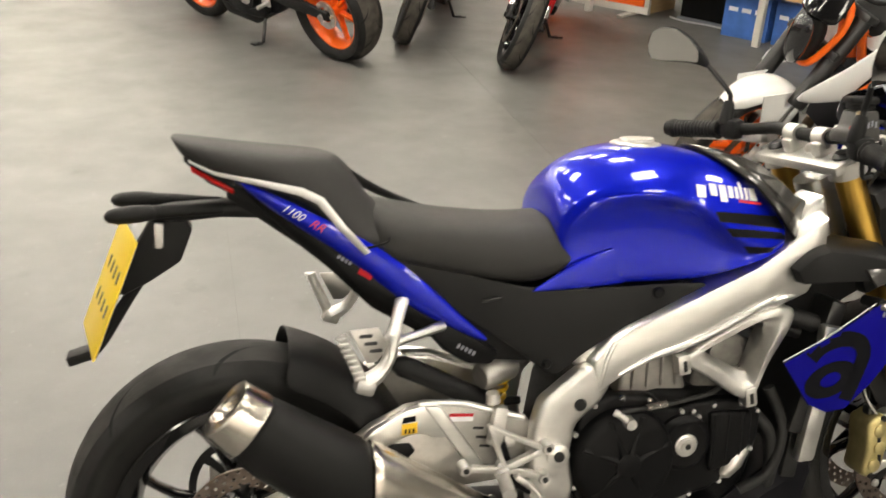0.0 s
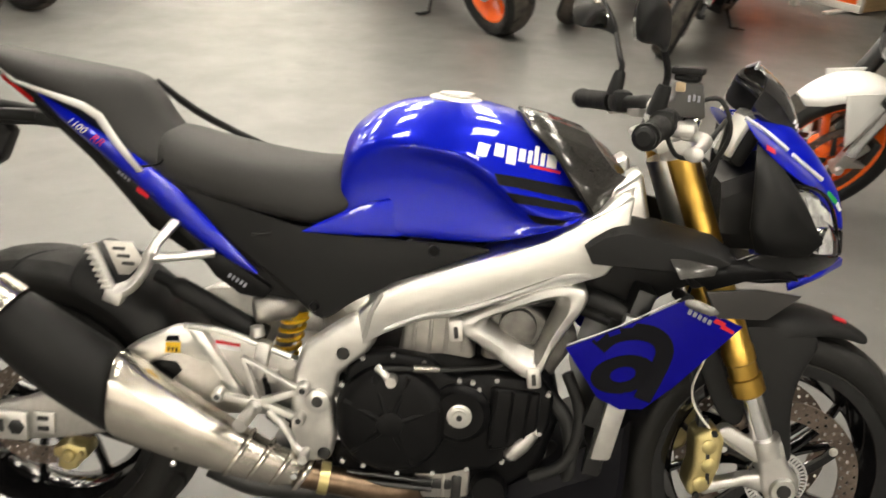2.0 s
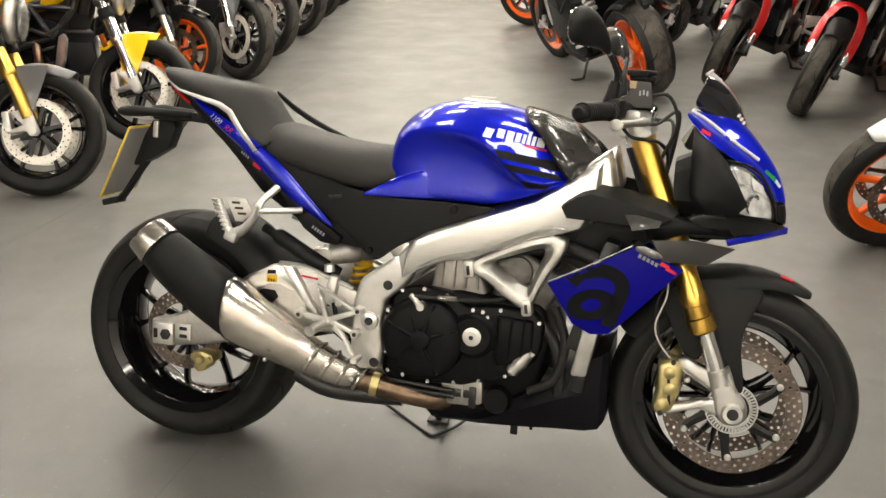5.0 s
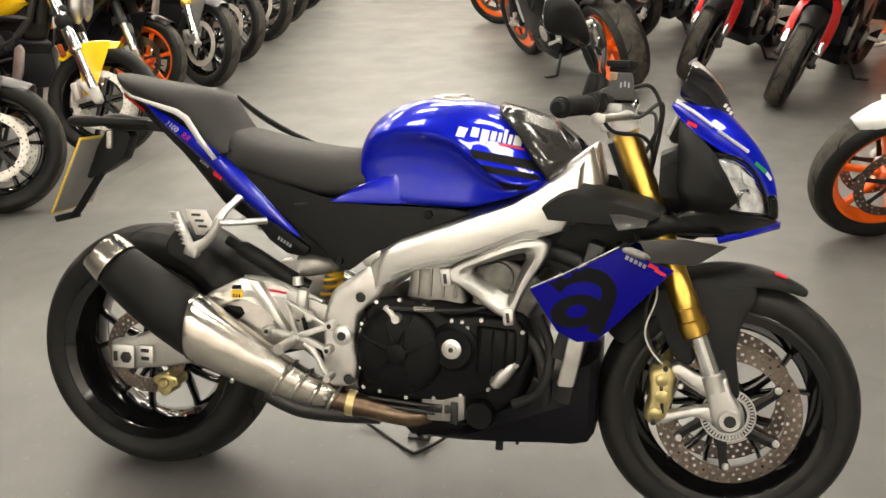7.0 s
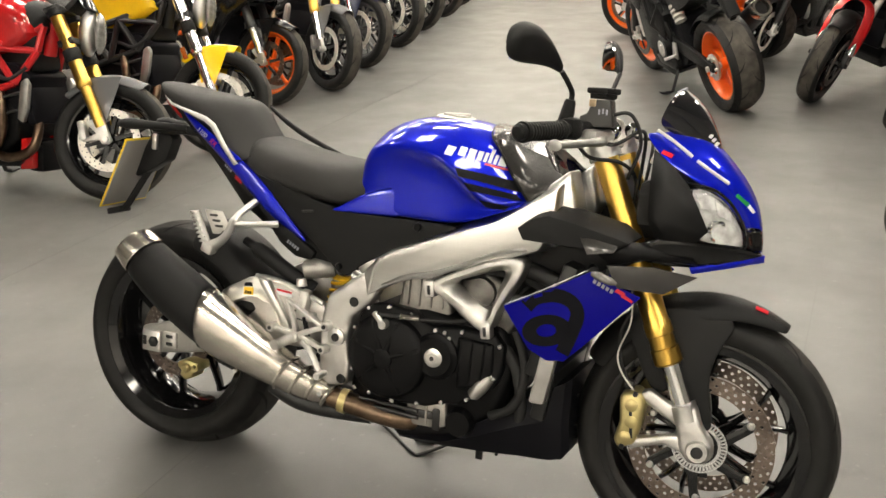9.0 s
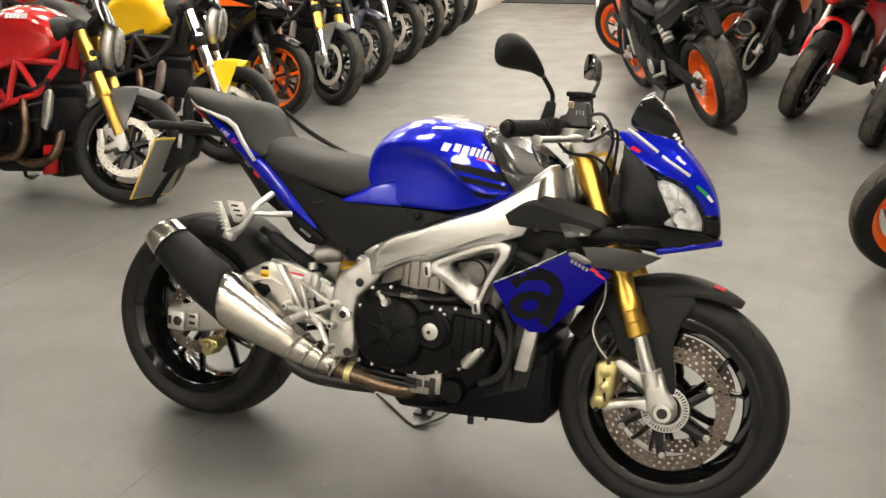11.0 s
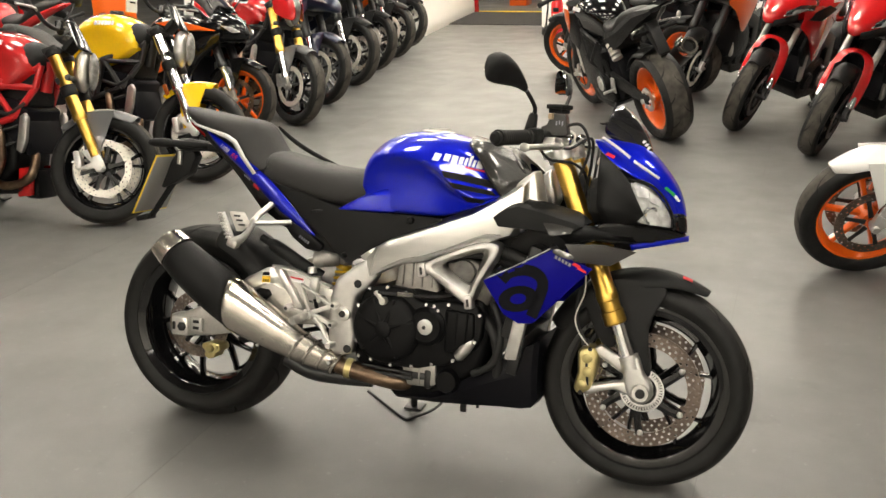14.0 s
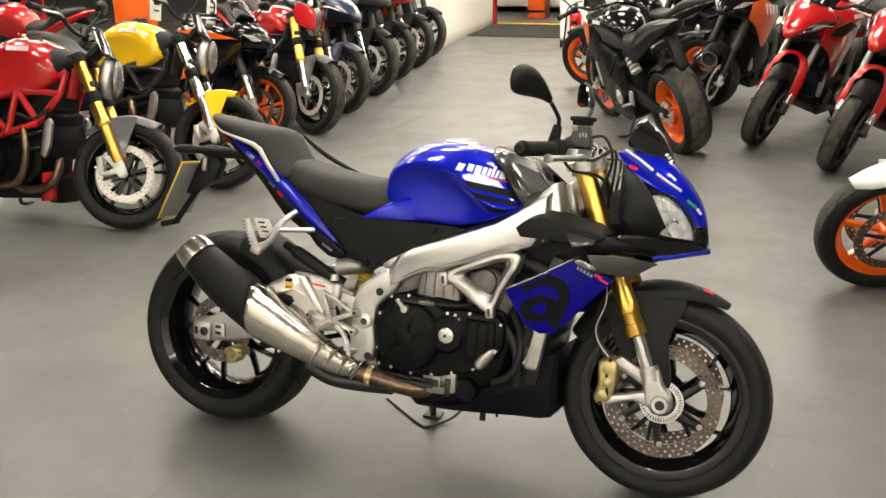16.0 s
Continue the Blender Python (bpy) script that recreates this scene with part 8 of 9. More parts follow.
# half of the cover's rear edge, middle fold and front edge, from the centre outwards
COVER = (((0.912, 0, 0.956), (0.918, 0.060, 0.949), (0.932, 0.108, 0.931), (0.972, 0.146, 0.897), (1.008, 0.166, 0.848), (1.045, 0.164, 0.799)),
         ((0.968, 0, 0.944), (0.975, 0.056, 0.938), (0.992, 0.100, 0.915), (1.026, 0.128, 0.876), (1.055, 0.140, 0.838), (1.072, 0.138, 0.812)),
         ((1.022, 0, 0.928), (1.032, 0.050, 0.920), (1.056, 0.085, 0.892), (1.080, 0.100, 0.864), (1.108, 0.106, 0.852), (1.118, 0.110, 0.832)),
         ((1.075, 0, 0.890), (1.085, 0.040, 0.880), (1.100, 0.065, 0.862), (1.108, 0.078, 0.848), (1.116, 0.090, 0.838), (1.120, 0.095, 0.828)))
AC = hp("tank_cover", "carbon", lambda bm: sheet(bm, [[(x, -y, z) for x, y, z in row[:0:-1]] + list(row) for row in COVER]), "smoked faceted cover ahead of the tank", solid=0.004, sharp=12)
hp("cover_gap", "engine_black", lambda bm: tube(bm, arc([(x - 0.002, -y, z - 0.001) for x, y, z in COVER[0][:0:-1]] + [(x - 0.002, y, z - 0.001) for x, y, z in COVER[0]], 3), 0.0022, 6), "dark gap along the cover", AC)
# marks on the tank
LET = tuple((0.868 + dx, w, low, hi) for dx, w, low, hi in ((0.0, 0.0165, 0, 0.0195), (0.021, 0.0165, -0.008, 0.0195), (0.042, 0.0115, 0, 0.0195), (0.0575, 0.0075, 0, 0.0195), (0.0685, 0.0075, 0, 0.028), (0.0795, 0.0075, 0, 0.0195), (0.0905, 0.0175, 0, 0.0195)))
for x, w, low, hi in LET:
    zb = 0.886 - 0.18 * (x - 0.868)
    stick("tank_letter_bar", TANK, "decal_white", [[(x, zb + low), (x + w, zb + low - 0.18 * w), (x + w + 0.002, zb + hi - 0.18 * w), (x + 0.002, zb + hi)]], label="white bar of the tank lettering", nx=3, nz=3)
stick("tank_badge", TANK, "decal_white", [[(0.838, 0.886), (0.856, 0.883), (0.862, 0.902), (0.842, 0.906)]], label="white badge", nx=4, nz=4)
stick("tank_underline", TANK, "decal_red", [[(0.930, 0.869), (0.984, 0.859), (0.985, 0.863), (0.932, 0.873)]], label="thin red mark", nx=8, nz=1)
stick("tank_stripe", TANK, "decal_black", [[(0.880, 0.841), (1.024, 0.816), (1.014, 0.838), (0.871, 0.859)], [(0.909, 0.812), (1.028, 0.798), (1.016, 0.811), (0.893, 0.829)], [(0.947, 0.778), (0.993, 0.775), (1.002, 0.786), (0.931, 0.794)]], label="slanted black stripes", nx=16, nz=3)

# the lamps and their cowls flare outwards
FLARE = Matrix.Translation((0.005, 0, 0.003)) @ Matrix.Scale(1.25, 4, (0, 1, 0))
# nose fairing: half of each row, from the centre ridge over the crease to the side edge
RIDGE = (((1.372, 0, 0.972), (1.294, 0.088, 0.968), (1.281, 0.158, 0.967)), ((1.418, 0, 0.941), (1.335, 0.096, 0.944), (1.327, 0.163, 0.912)), ((1.464, 0, 0.886), (1.392, 0.090, 0.903), (1.386, 0.144, 0.876)),
         ((1.497, 0, 0.836), (1.448, 0.066, 0.866), (1.430, 0.105, 0.853)), ((1.512, 0, 0.798), (1.484, 0.040, 0.822), (1.465, 0.075, 0.817)), ((1.521, 0, 0.764), (1.503, 0.026, 0.775), (1.488, 0.057, 0.774)), ((1.526, 0, 0.720), (1.510, 0.024, 0.722), (1.495, 0.055, 0.737)))


def nose(bm, rows):
    out = []
    for c, k, e in rows:
        c, k, e = Vector(c), Vector(k), Vector(e)
        half = [c, c.lerp(k, 0.5) + Vector((0.30 * k.y, 0, 0.06 * k.y)), c.lerp(k, 0.88) + Vector((0.010, 0, 0.001)), k, k.lerp(e, 0.2), k.lerp(e, 0.6) + Vector((0.001, 0.003, 0.001)), e]
        out.append([Vector((p.x, -p.y, p.z)) for p in half[:0:-1]] + half)
    sheet(bm, out)


NO = hp("nose_fairing", "blue", lambda bm: nose(bm, RIDGE[:6]), "metallic blue nose fairing", solid=0.004, sub=2)
hp("nose_tip", "black_gloss", lambda bm: nose(bm, RIDGE[5:]), "gloss black nose tip", NO, solid=0.004, sub=1)


def screen(bm):
    rows = []
    for t in (0, 0.25, 0.5, 0.75, 0.93, 1):
        row = []
        for f in (-1, -0.55, 0, 0.55, 1):
            g = abs(f) ** 1.5
            a = Vector((1.441 + (1.288 - 1.441) * g, f * 0.092, 0.928 + (0.974 - 0.928) * g))
            b = Vector((1.330 - 0.010 * g, f * 0.030, 1.060 - 0.008 * g))
            row.append(a + (b - a) * t + Vector((0.012, f * 0.050, 0.012 + 0.008 * g)) * math.sin(math.pi * t))
        rows.append(row)
    sheet(bm, rows)


WS = hp("windscreen", "smoke", screen, "pointed smoked fly screen", NO, solid=0.004, sub=2)
hp("screen_edge", "grey_stripe", lambda bm: tube(bm, [(1.318, 0.030, 1.052), (1.331, 0.0, 1.062), (1.318, -0.030, 1.052)], 0.0028, 8), "pale cut edge of the screen", WS)
# reflections of the ceiling panels on the screen, painted as white quads
stick("screen_mark", WS, "decal_white", [[(1.392 + 0.006 * k, 0.962 - 0.008 * k), (1.398 + 0.006 * k, 0.959 - 0.008 * k), (1.402 + 0.006 * k, 0.966 - 0.008 * k), (1.396 + 0.006 * k, 0.969 - 0.008 * k)] for k in range(3)], label="small pale marks", nx=2, nz=2)
for s in SIDES:
    # highlight on the screen's clear lower edge, built as two silver painted tubes
    line = arc([(1.295, 0.090 * s, 0.971), (1.336, 0.097 * s, 0.948), (1.393, 0.091 * s, 0.907), (1.449, 0.067 * s, 0.870)], 6)
    for piece in (line[:11], line[11:]):
        hp("nose_ridge", "silver_paint", lambda bm: tube(bm, piece, 0.0040, 8), "light caught on the clear screen edge, built as a pale line", NO)
hp("nose_core", "black_plastic", lambda bm: loft(bm, [(1.270, [(0, 0.86), (0.085, 0.855), (0.105, 0.83), (0.110, 0.77), (0.09, 0.74), (0, 0.74)]), (1.325, [(0, 0.885), (0.085, 0.88), (0.108, 0.855), (0.112, 0.77), (0.09, 0.74), (0, 0.74)]), (1.37, [(0, 0.90), (0.08, 0.895), (0.106, 0.86), (0.110, 0.77), (0.09, 0.74), (0, 0.74)]), (1.425, [(0, 0.87), (0.06, 0.86), (0.075, 0.81), (0.085, 0.755), (0.07, 0.735), (0, 0.735)]), (1.49, [(0, 0.78), (0.02, 0.775), (0.025, 0.755), (0.03, 0.735), (0.02, 0.725), (0, 0.725)])]), "black headlight housing")
for s in SIDES:
    hp("side_cowl", "black_plastic", lambda bm: sheet(bm, [[(1.300, s * 0.124, 0.932), (1.300, s * 0.135, 0.87), (1.302, s * 0.138, 0.79), (1.318, s * 0.133, 0.750)], [(1.342, s * 0.124, 0.898), (1.335, s * 0.138, 0.85), (1.32, s * 0.140, 0.79), (1.345, s * 0.134, 0.747)], [(1.374, s * 0.121, 0.864), (1.402, s * 0.132, 0.818), (1.426, s * 0.137, 0.775), (1.404, s * 0.136, 0.750)]]), "matt black side cowl", NO, FLARE, solid=0.004, sharp=20)
    HL = hp("headlight", "reflector", lambda bm: sheet(bm, [[(1.364, s * 0.106, 0.862), (1.384, s * 0.118, 0.828), (1.394, s * 0.122, 0.785), (1.394, s * 0.122, 0.748)], [(1.408, s * 0.088, 0.852), (1.424, s * 0.102, 0.815), (1.434, s * 0.106, 0.780), (1.446, s * 0.100, 0.744)], [(1.446, s * 0.068, 0.824), (1.458, s * 0.078, 0.792), (1.464, s * 0.082, 0.766), (1.468, s * 0.078, 0.740)], [(1.478, s * 0.046, 0.772), (1.482, s * 0.050, 0.758), (1.484, s * 0.053, 0.746), (1.485, s * 0.053, 0.736)]]), "silvery headlight reflector", NO, FLARE, solid=0.003, sub=1)
    LN = hp("headlight_lens", "lens", lambda bm: sheet(bm, [[(1.366, s * 0.114, 0.865), (1.388, s * 0.126, 0.828), (1.398, s * 0.130, 0.785), (1.398, s * 0.130, 0.747)], [(1.416, s * 0.096, 0.855), (1.433, s * 0.111, 0.815), (1.443, s * 0.114, 0.780), (1.454, s * 0.107, 0.743)], [(1.454, s * 0.075, 0.826), (1.466, s * 0.085, 0.792), (1.472, s * 0.088, 0.766), (1.476, s * 0.084, 0.739)], [(1.484, s * 0.050, 0.772), (1.489, s * 0.054, 0.758), (1.491, s * 0.057, 0.746), (1.492, s * 0.057, 0.735)]]), "clear headlight lens", NO, FLARE, solid=0.002, sub=1)
    LN.visible_shadow = False
    hp("headlight_facet", "reflector", lambda bm: (slab(bm, [(1.390, s * 0.1215, 0.848), (1.424, s * 0.100, 0.840), (1.430, s * 0.108, 0.815), (1.404, s * 0.1235, 0.818)], 0.002 * s, 0), slab(bm, [(1.428, s * 0.098, 0.832), (1.456, s * 0.078, 0.812), (1.462, s * 0.084, 0.790), (1.434, s * 0.106, 0.806)], 0.002 * s, 0)), "bright reflector facets", NO, FLARE)
    hp("headlight_edge", "black_gloss", lambda bm: tube(bm, arc([(1.366, s * 0.115, 0.866), (1.418, s * 0.097, 0.857), (1.456, s * 0.076, 0.828), (1.486, s * 0.051, 0.774), (1.493, s * 0.058, 0.738)]), 0.0035, 8), "dark lamp edge", NO, FLARE)
    hp("headlight_bulb", "chrome", lambda bm: spun(bm, [(0, 0.020), (1, 0.023), (0.9, 0.017), (0.2, 0.010)], (1.425, s * 0.098, 0.775), (1.440, s * 0.106, 0.772), 20), "round lamp bezel", NO, FLARE)
    hp("chin", "black_gloss", lambda bm: sheet(bm, [[(1.304, s * 0.166, 0.755), (1.428, s * 0.150, 0.755), (1.487, s * 0.056, 0.736), (1.524, 0, 0.722)], [(1.292, s * 0.168, 0.727), (1.427, s * 0.148, 0.730), (1.492, s * 0.060, 0.720), (1.528, 0, 0.714)], [(1.280, s * 0.150, 0.690), (1.405, s * 0.128, 0.688), (1.480, s * 0.062, 0.700), (1.528, 0, 0.706)]]), "gloss black chin panel", NO, solid=0.004, sub=1)
    hp("chin_stripe", "blue", lambda bm: sheet(bm, [[(1.395, s * 0.133, 0.694), (1.400, s * 0.129, 0.680)], [(1.470, s * 0.074, 0.705), (1.470, s * 0.070, 0.692)], [(1.530, s * 0.004, 0.716), (1.530, s * 0.004, 0.702)]]), "blue lower edge", NO, solid=0.004)
    stick("flag_mark", NO, "green", [[(1.463, 0.843), (1.487, 0.823), (1.491, 0.830), (1.467, 0.850)]], side=s, label="small green mark", nx=6, nz=2)
    stick("flag_mark", NO, "decal_white", [[(1.488, 0.822), (1.500, 0.808), (1.504, 0.812), (1.492, 0.828)]], side=s, label="small white mark", nx=4, nz=2)
    stick("nose_mark", NO, "decal_red", [[(1.318, 0.927), (1.338, 0.917), (1.341, 0.924), (1.321, 0.934)]], side=s, label="small red mark", nx=3, nz=2)
    # side air duct and wings
    DU = hp("side_duct", "black_plastic", lambda bm: prism(bm, [(1.032, 0.748), (1.064, 0.780), (1.100, 0.800), (1.150, 0.793), (1.254, 0.772), (1.292, 0.746), (1.250, 0.708), (1.180, 0.706), (1.046, 0.714)], s * 0.125, s * 0.200, 0.0015, 1,
                                                      taper=[(1.034, 0.744), (1.068, 0.768), (1.100, 0.778), (1.150, 0.770), (1.250, 0.748), (1.278, 0.738), (1.240, 0.718), (1.178, 0.716), (1.048, 0.720)]), "matt black faceted side air duct")
    hp("duct_lining", "black_plastic", lambda bm: prism(bm, [(1.030, 0.718), (1.250, 0.716), (1.300, 0.700), (1.215, 0.662), (1.110, 0.606), (1.045, 0.600)], s * 0.085, s * 0.110, 0.004), "black duct lining", DU)
    hp("duct_insert", "carbon", lambda bm: slab(bm, [(1.175, s * 0.199, 0.738), (1.262, s * 0.190, 0.742), (1.250, s * 0.203, 0.716), (1.195, s * 0.207, 0.706)], 0.004 * s, 0.001), "", DU)
    hp("duct_shelf", "engine_black", lambda bm: sheet(bm, [[(1.195, s * 0.198, 0.722), (1.245, s * 0.203, 0.690)], [(1.262, s * 0.192, 0.742), (1.310, s * 0.185, 0.706)], [(1.330, s * 0.150, 0.736), (1.370, s * 0.150, 0.704)], [(1.400, s * 0.132, 0.714), (1.412, s * 0.138, 0.700)]]), "gloss black wing shelf", DU, solid=0.004)
    hp("lower_wing", "grey_wing", lambda bm: slab(bm, [(1.236, s * 0.207, 0.690), (1.330, s * 0.182, 0.694), (1.416, s * 0.146, 0.678), (1.352, s * 0.172, 0.638), (1.262, s * 0.205, 0.645)], 0.010 * s, 0.003), "dark grey winglet", DU)
    hp("front_indicator", "clear_lamp", lambda bm: tube(bm, [(1.205, s * 0.205, 0.668), (1.225, s * 0.214, 0.666), (1.252, s * 0.216, 0.658), (1.262, s * 0.212, 0.654)], [0.005, 0.010, 0.009, 0.004], 12), "clear front indicator", DU)
    hp("indicator_base", "black_plastic", lambda bm: tube(bm, [(1.20, s * 0.17, 0.672), (1.212, s * 0.208, 0.670)], [0.010, 0.013], 10), "", DU)
    PN = hp("radiator_panel", "blue_decal", lambda bm: slab(bm, [(1.016, s * 0.200, 0.570), (1.108, s * 0.205, 0.616), (1.205, s * 0.207, 0.672), (1.312, s * 0.192, 0.628), (1.262, s * 0.198, 0.575), (1.205, s * 0.200, 0.512), (1.160, s * 0.194, 0.466), (1.120, s * 0.192, 0.461), (1.078, s * 0.196, 0.482)], 0.005 * s, 0.0012), "blue radiator side panel with a large dark emblem")
    hp("panel_edge", "silver_paint", lambda bm: tube(bm, [(1.018, s * 0.198, 0.573), (1.10, s * 0.207, 0.616), (1.20, s * 0.207, 0.674)], 0.0014, 6), "bright top edge", PN)
    c = (1.118, 0.530)
    ring = [(math.cos(a), 0.66 * math.sin(a) + 0.17 * math.cos(a)) for a in (2 * math.pi * k / 24 for k in range(25))]
    quads = [[(c[0] + f * p[0], c[1] + f * p[1]) for p, f in ((ring[k], 0.022), (ring[k], 0.055), (ring[k + 1], 0.055), (ring[k + 1], 0.022))] for k in range(24)]
    way = arc([(1.070, 0.577, 0), (1.092, 0.600, 0), (1.132, 0.611, 0), (1.168, 0.603, 0), (1.184, 0.578, 0), (1.176, 0.540, 0), (1.156, 0.484, 0)], 4)
    for k in range(len(way) - 1):
        d0 = (way[min(k + 1, len(way) - 1)] - way[max(k - 1, 0)]).normalized() * 0.0155
        d1 = (way[min(k + 2, len(way) - 1)] - way[k]).normalized() * 0.0155
        quads.append([(way[k].x - d0.y, way[k].y + d0.x), (way[k].x + d0.y, way[k].y - d0.x), (way[k + 1].x + d1.y, way[k + 1].y - d1.x), (way[k + 1].x - d1.y, way[k + 1].y + d1.x)])
    stick("panel_emblem", PN, "decal_black", quads, side=s, label="large dark rounded emblem", nx=4, nz=2)
    stick("panel_lettering", PN, "decal_grey", [[(1.212 + 0.009 * k, 0.650 - 0.0042 * k), (1.218 + 0.009 * k, 0.647 - 0.0042 * k), (1.221 + 0.009 * k, 0.655 - 0.0042 * k), (1.215 + 0.009 * k, 0.658 - 0.0042 * k)] for k in range(5)], side=s, label="small pale marks", nx=2, nz=2)
    stick("panel_red_mark", PN, "decal_red", [[(1.258, 0.636), (1.278, 0.628), (1.282, 0.634), (1.264, 0.643)], [(1.272, 0.626), (1.296, 0.615), (1.298, 0.620), (1.276, 0.633)]], side=s, label="red mark", nx=4, nz=2)
# side stand seen below the engine
hp("side_stand", "dark_metal", lambda bm: (tube(bm, arc([(0.70, 0.12, 0.22), (0.685, 0.17, 0.12), (0.672, 0.215, 0.062)]), 0.011, 10), box(bm, (0.672, 0.222, 0.056), (0.06, 0.05, 0.008), pose(0, 0, 0, LEAN_DEG), 0.002), tube(bm, arc([(0.49, 0.245, 0.075), (0.56, 0.215, 0.052), (0.66, 0.145, 0.036), (0.69, 0.145, 0.038), (0.745, 0.21, 0.060), (0.775, 0.25, 0.10)]), 0.0048, 8)), "thin black side stand rod on the floor")
hp("chain", "dark_metal", lambda bm: [tube(bm, [(RX, 0.085, RZ + 0.098 * q), (0.60, 0.085, 0.40 + 0.03 * q)], 0.009, 6) for q in (-1, 1)], "dark drive chain")


# ---- things round the room ----
def thing(name, label, category, m, group="", kind=""):
    ob = new(name)
    ob.matrix_basis = m
    return tagged(ob, label, category, group, kind)


def sub(name, mat, parent, fn, label="", **kw):
    bm = bmesh.new()
    fn(bm)
    return part(name, bm, mat, parent, label, **kw)


# fire extinguisher by the wall end
fe_ = thing("fire_extinguisher", "red fire extinguisher standing against the white wall", "fire extinguisher", pose(-1.27, 10.00, 0))
sub("cylinder", "red", fe_, lambda bm: turned(bm, [(0, 0.07), (0.02, 0.078), (0.80, 0.078), (0.90, 0.06), (0.97, 0.025), (1, 0.024)], (0, 0, 0.0), (0, 0, 0.52), 24), "red painted cylinder")
sub("valve", "dark_metal", fe_, lambda bm: (box(bm, (0, 0, 0.55), (0.05, 0.03, 0.06), bev=0.006), tube(bm, [(0.0, 0, 0.585), (0.09, 0, 0.60)], 0.008, 8)), "black valve and handle")
sub("hose", "cable", fe_, lambda bm: tube(bm, arc([(-0.02, 0, 0.56), (-0.10, -0.02, 0.50), (-0.12, -0.03, 0.30), (-0.14, -0.04, 0.06)]), [0.011] * 12 + [0.013] * 4 + [0.02] * 3, 10), "black hose and horn")
for name, mat, z0, z1, lab in (("label", "tan_window", 0.16, 0.29, "faded printed label"), ("label_band", "decal_black", 0.315, 0.365, "dark printed band")):
    sub(name, mat, fe_, lambda bm: sheet(bm, [[(0.0795 * math.sin(a), -0.0795 * math.cos(a), z) for a in (-0.5, -0.25, 0, 0.25, 0.5)] for z in (z0, z1)]), lab, solid=0.001)

# desk with boxes beneath it
dk = thing("desk", "pale wooden desk with grey metal legs", "desk", pose(3.74, 5.31, 0, 0, 0, -56.5))
sub("desktop", "wood", dk, lambda bm: box(bm, (0, 0, 0.735), (1.9, 0.75, 0.03), bev=0.004), "pale wood top")
sub("modesty_panel", "wood", dk, lambda bm: box(bm, (0.05, -0.26, 0.53), (1.75, 0.02, 0.38), bev=0.002), "pale wood front panel")
for x in (-0.80, 0.62):
    for y in (-0.30, 0.30):
        sub("leg", "plate_back", dk, lambda bm: box(bm, (x, y, 0.36), (0.05, 0.05, 0.72), bev=0.004), "grey metal leg")
bb = thing("black_box", "black equipment case on the floor under the desk", "case", pose(3.95, 5.47, 0, 0, 0, -56.5))
sub("case", "black_plastic", bb, lambda bm: box(bm, (0, 0, 0.25), (0.38, 0.36, 0.5), bev=0.012))
sub("case_rim", "decal_grey", bb, lambda bm: box(bm, (0, 0, 0.012), (0.41, 0.39, 0.02), bev=0.004), "pale lower edge")
sub("cable_run", "decal_white", bb, lambda bm: tube(bm, arc([(-0.25, -0.22, 0.008), (-0.1, -0.27, 0.008), (0.12, -0.24, 0.008), (0.28, -0.28, 0.008)]), 0.006, 6), "white cable on the floor")
for k, (x, y, z, rot) in enumerate(((3.98, 4.95, 0, -54), (4.20, 4.62, 0, -60))):
    cb = thing("cardboard_box", "blue printed carton on the floor under the desk", "box", pose(x, y, z, 0, 0, rot), "cartons")
    sub("carton", "blue_box", cb, lambda bm: box(bm, (0, 0, 0.15), (0.34, 0.30, 0.30), bev=0.004))
    sub("print", "decal_white", cb, lambda bm: [box(bm, (-0.10 + 0.10 * q, -0.1515, 0.20), (0.07, 0.003, 0.03), bev=0) for q in range(3)], "pale bars")
ob_ = thing("orange_board", "orange panel in a grey metal frame", "display board", pose(3.10, 5.98, 0, 0, 0, -51.5))
sub("panel", "orange", ob_, lambda bm: box(bm, (0, 0, 0.62), (1.0, 0.02, 1.1), bev=0.002))
sub("frame", "plate_back", ob_, lambda bm: (box(bm, (0, -0.005, 0.05), (1.1, 0.05, 0.05), bev=0.004), box(bm, (0.53, 0, 0.62), (0.04, 0.04, 1.2), bev=0.004), box(bm, (-0.53, 0, 0.62), (0.04, 0.04, 1.2), bev=0.004)), "grey metal frame")
for x in (-0.4, 0.4):
    sub("foot", "plate_back", ob_, lambda bm: box(bm, (x, -0.05, 0.012), (0.05, 0.3, 0.02), bev=0.003), "grey foot")
wb_ = thing("wood_cabinet", "narrow pale wooden cabinet beside the desk", "cabinet", pose(3.60, 5.90, 0, 0, 0, -56.5))
sub("carcass", "wood", wb_, lambda bm: box(bm, (0, 0, 0.55), (0.26, 0.4, 1.1), bev=0.004))
sub("door", "wood", wb_, lambda bm: box(bm, (0, -0.208, 0.56), (0.24, 0.016, 1.02), bev=0.003), "pale wood door")

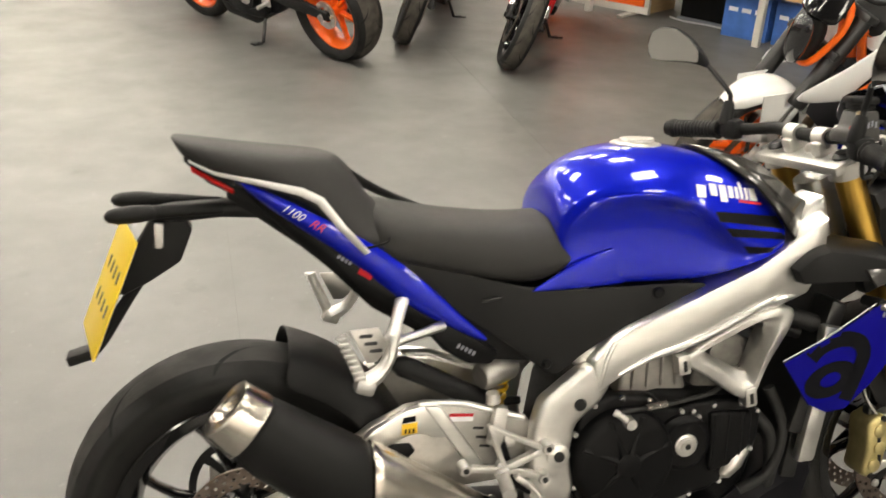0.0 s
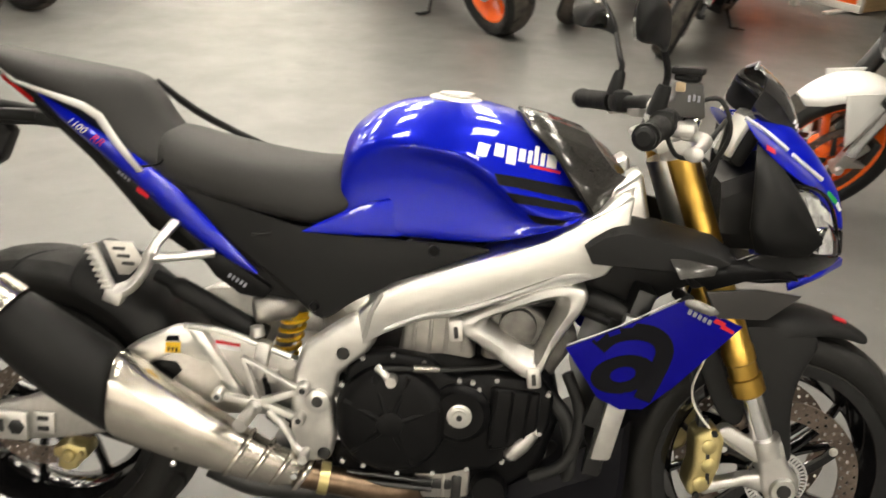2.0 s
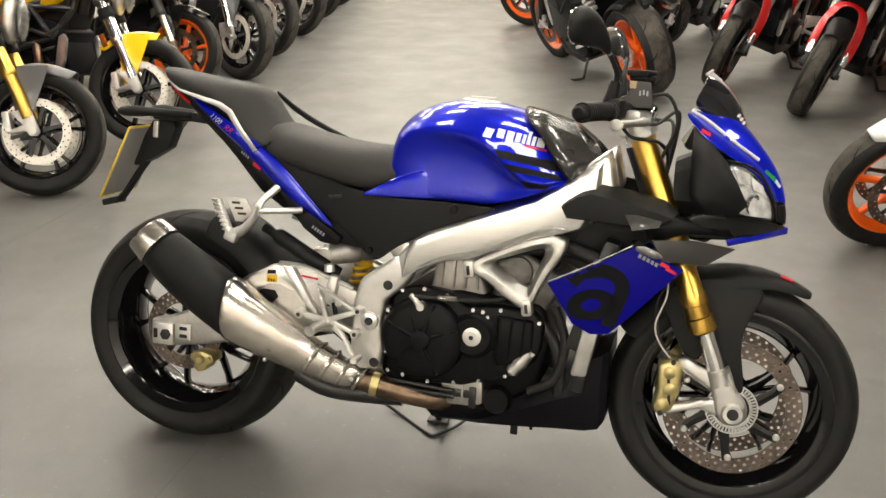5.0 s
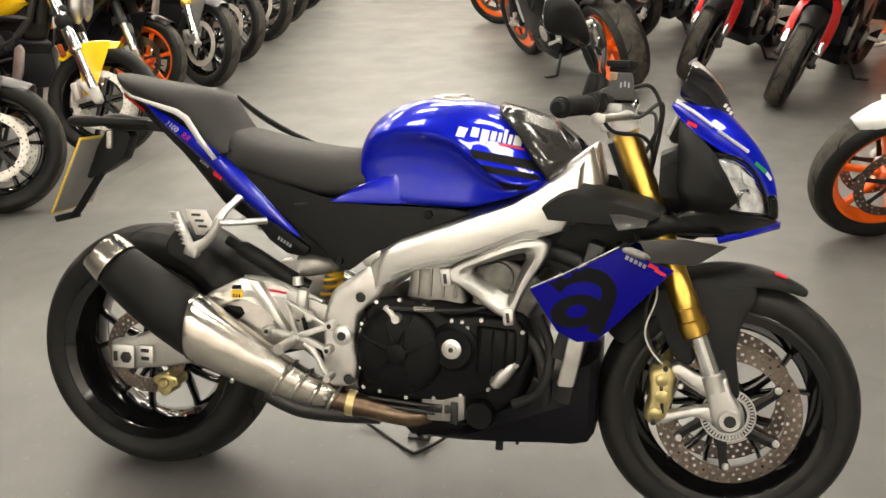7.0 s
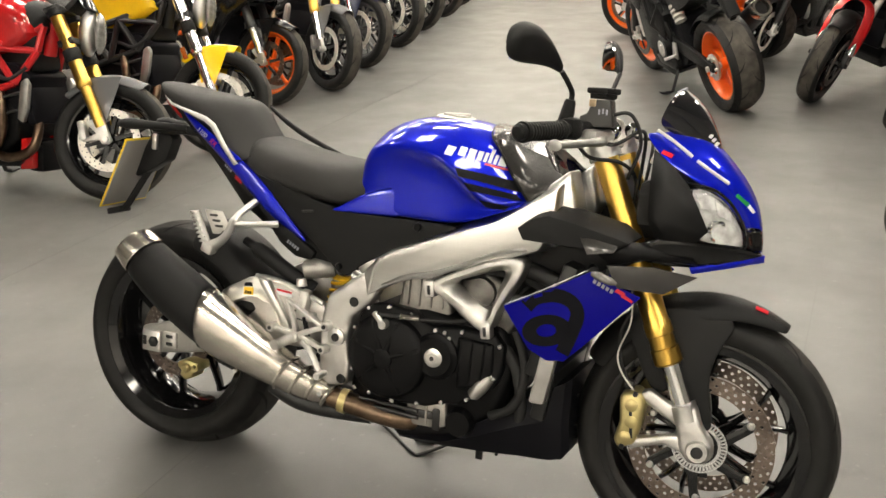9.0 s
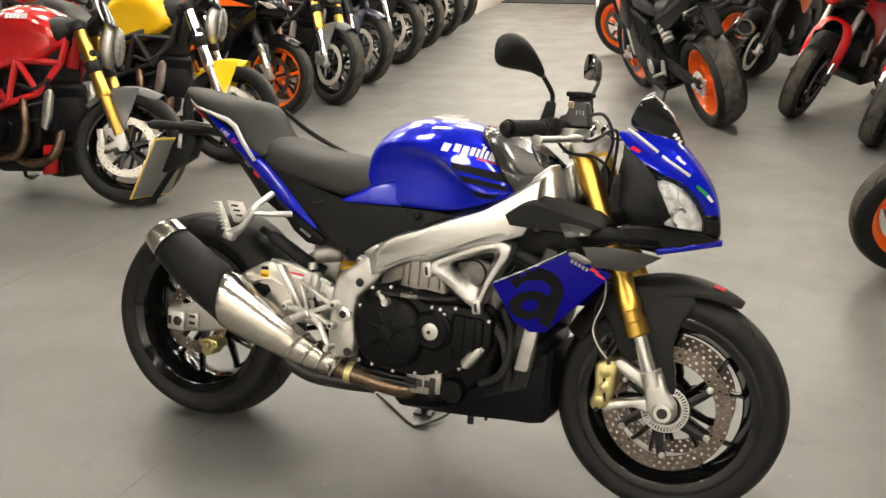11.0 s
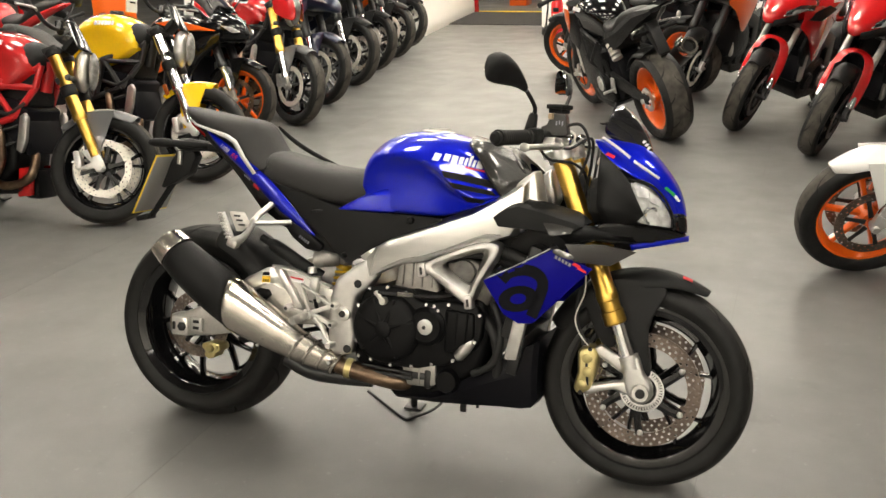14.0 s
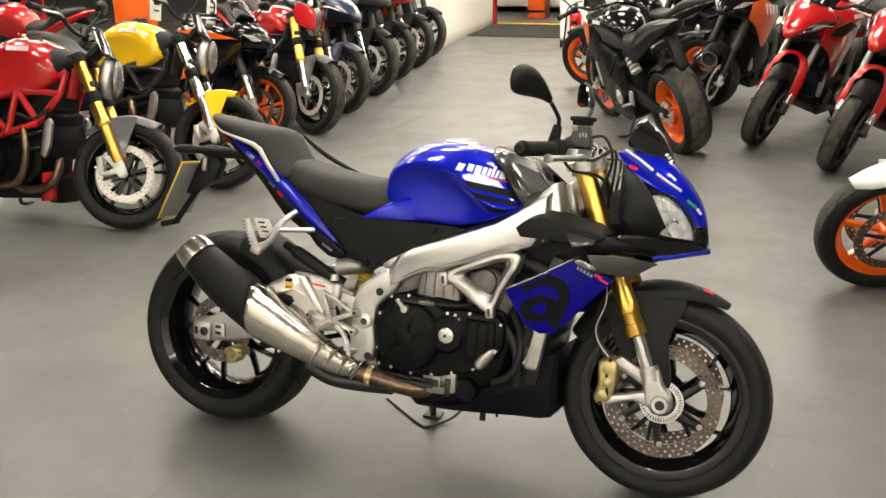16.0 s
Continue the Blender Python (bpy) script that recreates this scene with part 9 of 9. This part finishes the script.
# orange kit beyond the doorway
for k, (x, z, w, h, mat) in enumerate(((-2.95, 0.0, 0.30, 1.2, "orange"), (-2.45, 0.0, 0.22, 0.9, "black_plastic"), (-2.15, 0.0, 0.35, 1.1, "orange"))):
    st = thing("storage_rack", "orange and black workshop rack beyond the doorway", "rack", pose(x, 14.2 + 0.1 * k, 0, 0, 0, 5 * k), "workshop racks")
    sub("body", mat, st, lambda bm: box(bm, (0, 0, h / 2), (w, 0.35, h), bev=0.01))
    sub("shelf", "dark_metal", st, lambda bm: [box(bm, (0, -0.19, h * f), (w + 0.04, 0.05, 0.03), bev=0.004) for f in (0.1, 0.5, 0.9)], "dark shelf edge")
# banner and table on the far side
bn = thing("banner", "orange fabric display banner on a stand", "banner", pose(-6.2, 7.6, 0, 0, 0, 30))
sub("fabric", "orange", bn, lambda bm: sheet(bm, [[(x, 0.02 * math.sin(5 * x + z), z) for x in (-0.25, -0.1, 0.1, 0.25)] for z in (0.1, 0.6, 1.2, 1.9)]), "orange fabric", solid=0.004)
sub("base", "dark_metal", bn, lambda bm: (box(bm, (0, 0, 0.02), (0.6, 0.3, 0.04), bev=0.006), tube(bm, [(0, 0.03, 0.03), (0, 0.03, 1.95)], 0.012, 8)), "dark stand")
tb = thing("table", "low grey table with red legs", "table", pose(-9.3, 8.4, 0, 0, 0, 20))
sub("tabletop", "grey", tb, lambda bm: box(bm, (0, 0, 0.72), (1.4, 0.7, 0.04), bev=0.006))
for x in (-0.6, 0.6):
    for y in (-0.28, 0.28):
        sub("leg", "red", tb, lambda bm: box(bm, (x, y, 0.35), (0.06, 0.06, 0.70), bev=0.004), "red leg")
# more stock behind the row, tails to the aisle
motorcycle("yellow and black motorcycle behind the front row", (-5.6, 2.2), 178, lean=9, steer=0, body="yellow", tail="yellow", fender="black_plastic", fork="dark_metal", headers=False, group="second row of motorcycles")
motorcycle("black and orange motorcycle behind the front row", (-5.7, 3.1), 178, lean=9, steer=0, body="grey", tail="orange", fender="black_plastic", fork="dark_metal", headers=False, group="second row of motorcycles")
motorcycle("red motorcycle behind the front row", (-5.7, 4.6), 178, lean=9, steer=0, body="red", tail="red", fender="black_plastic", fork="dark_metal", headers=False, group="second row of motorcycles")
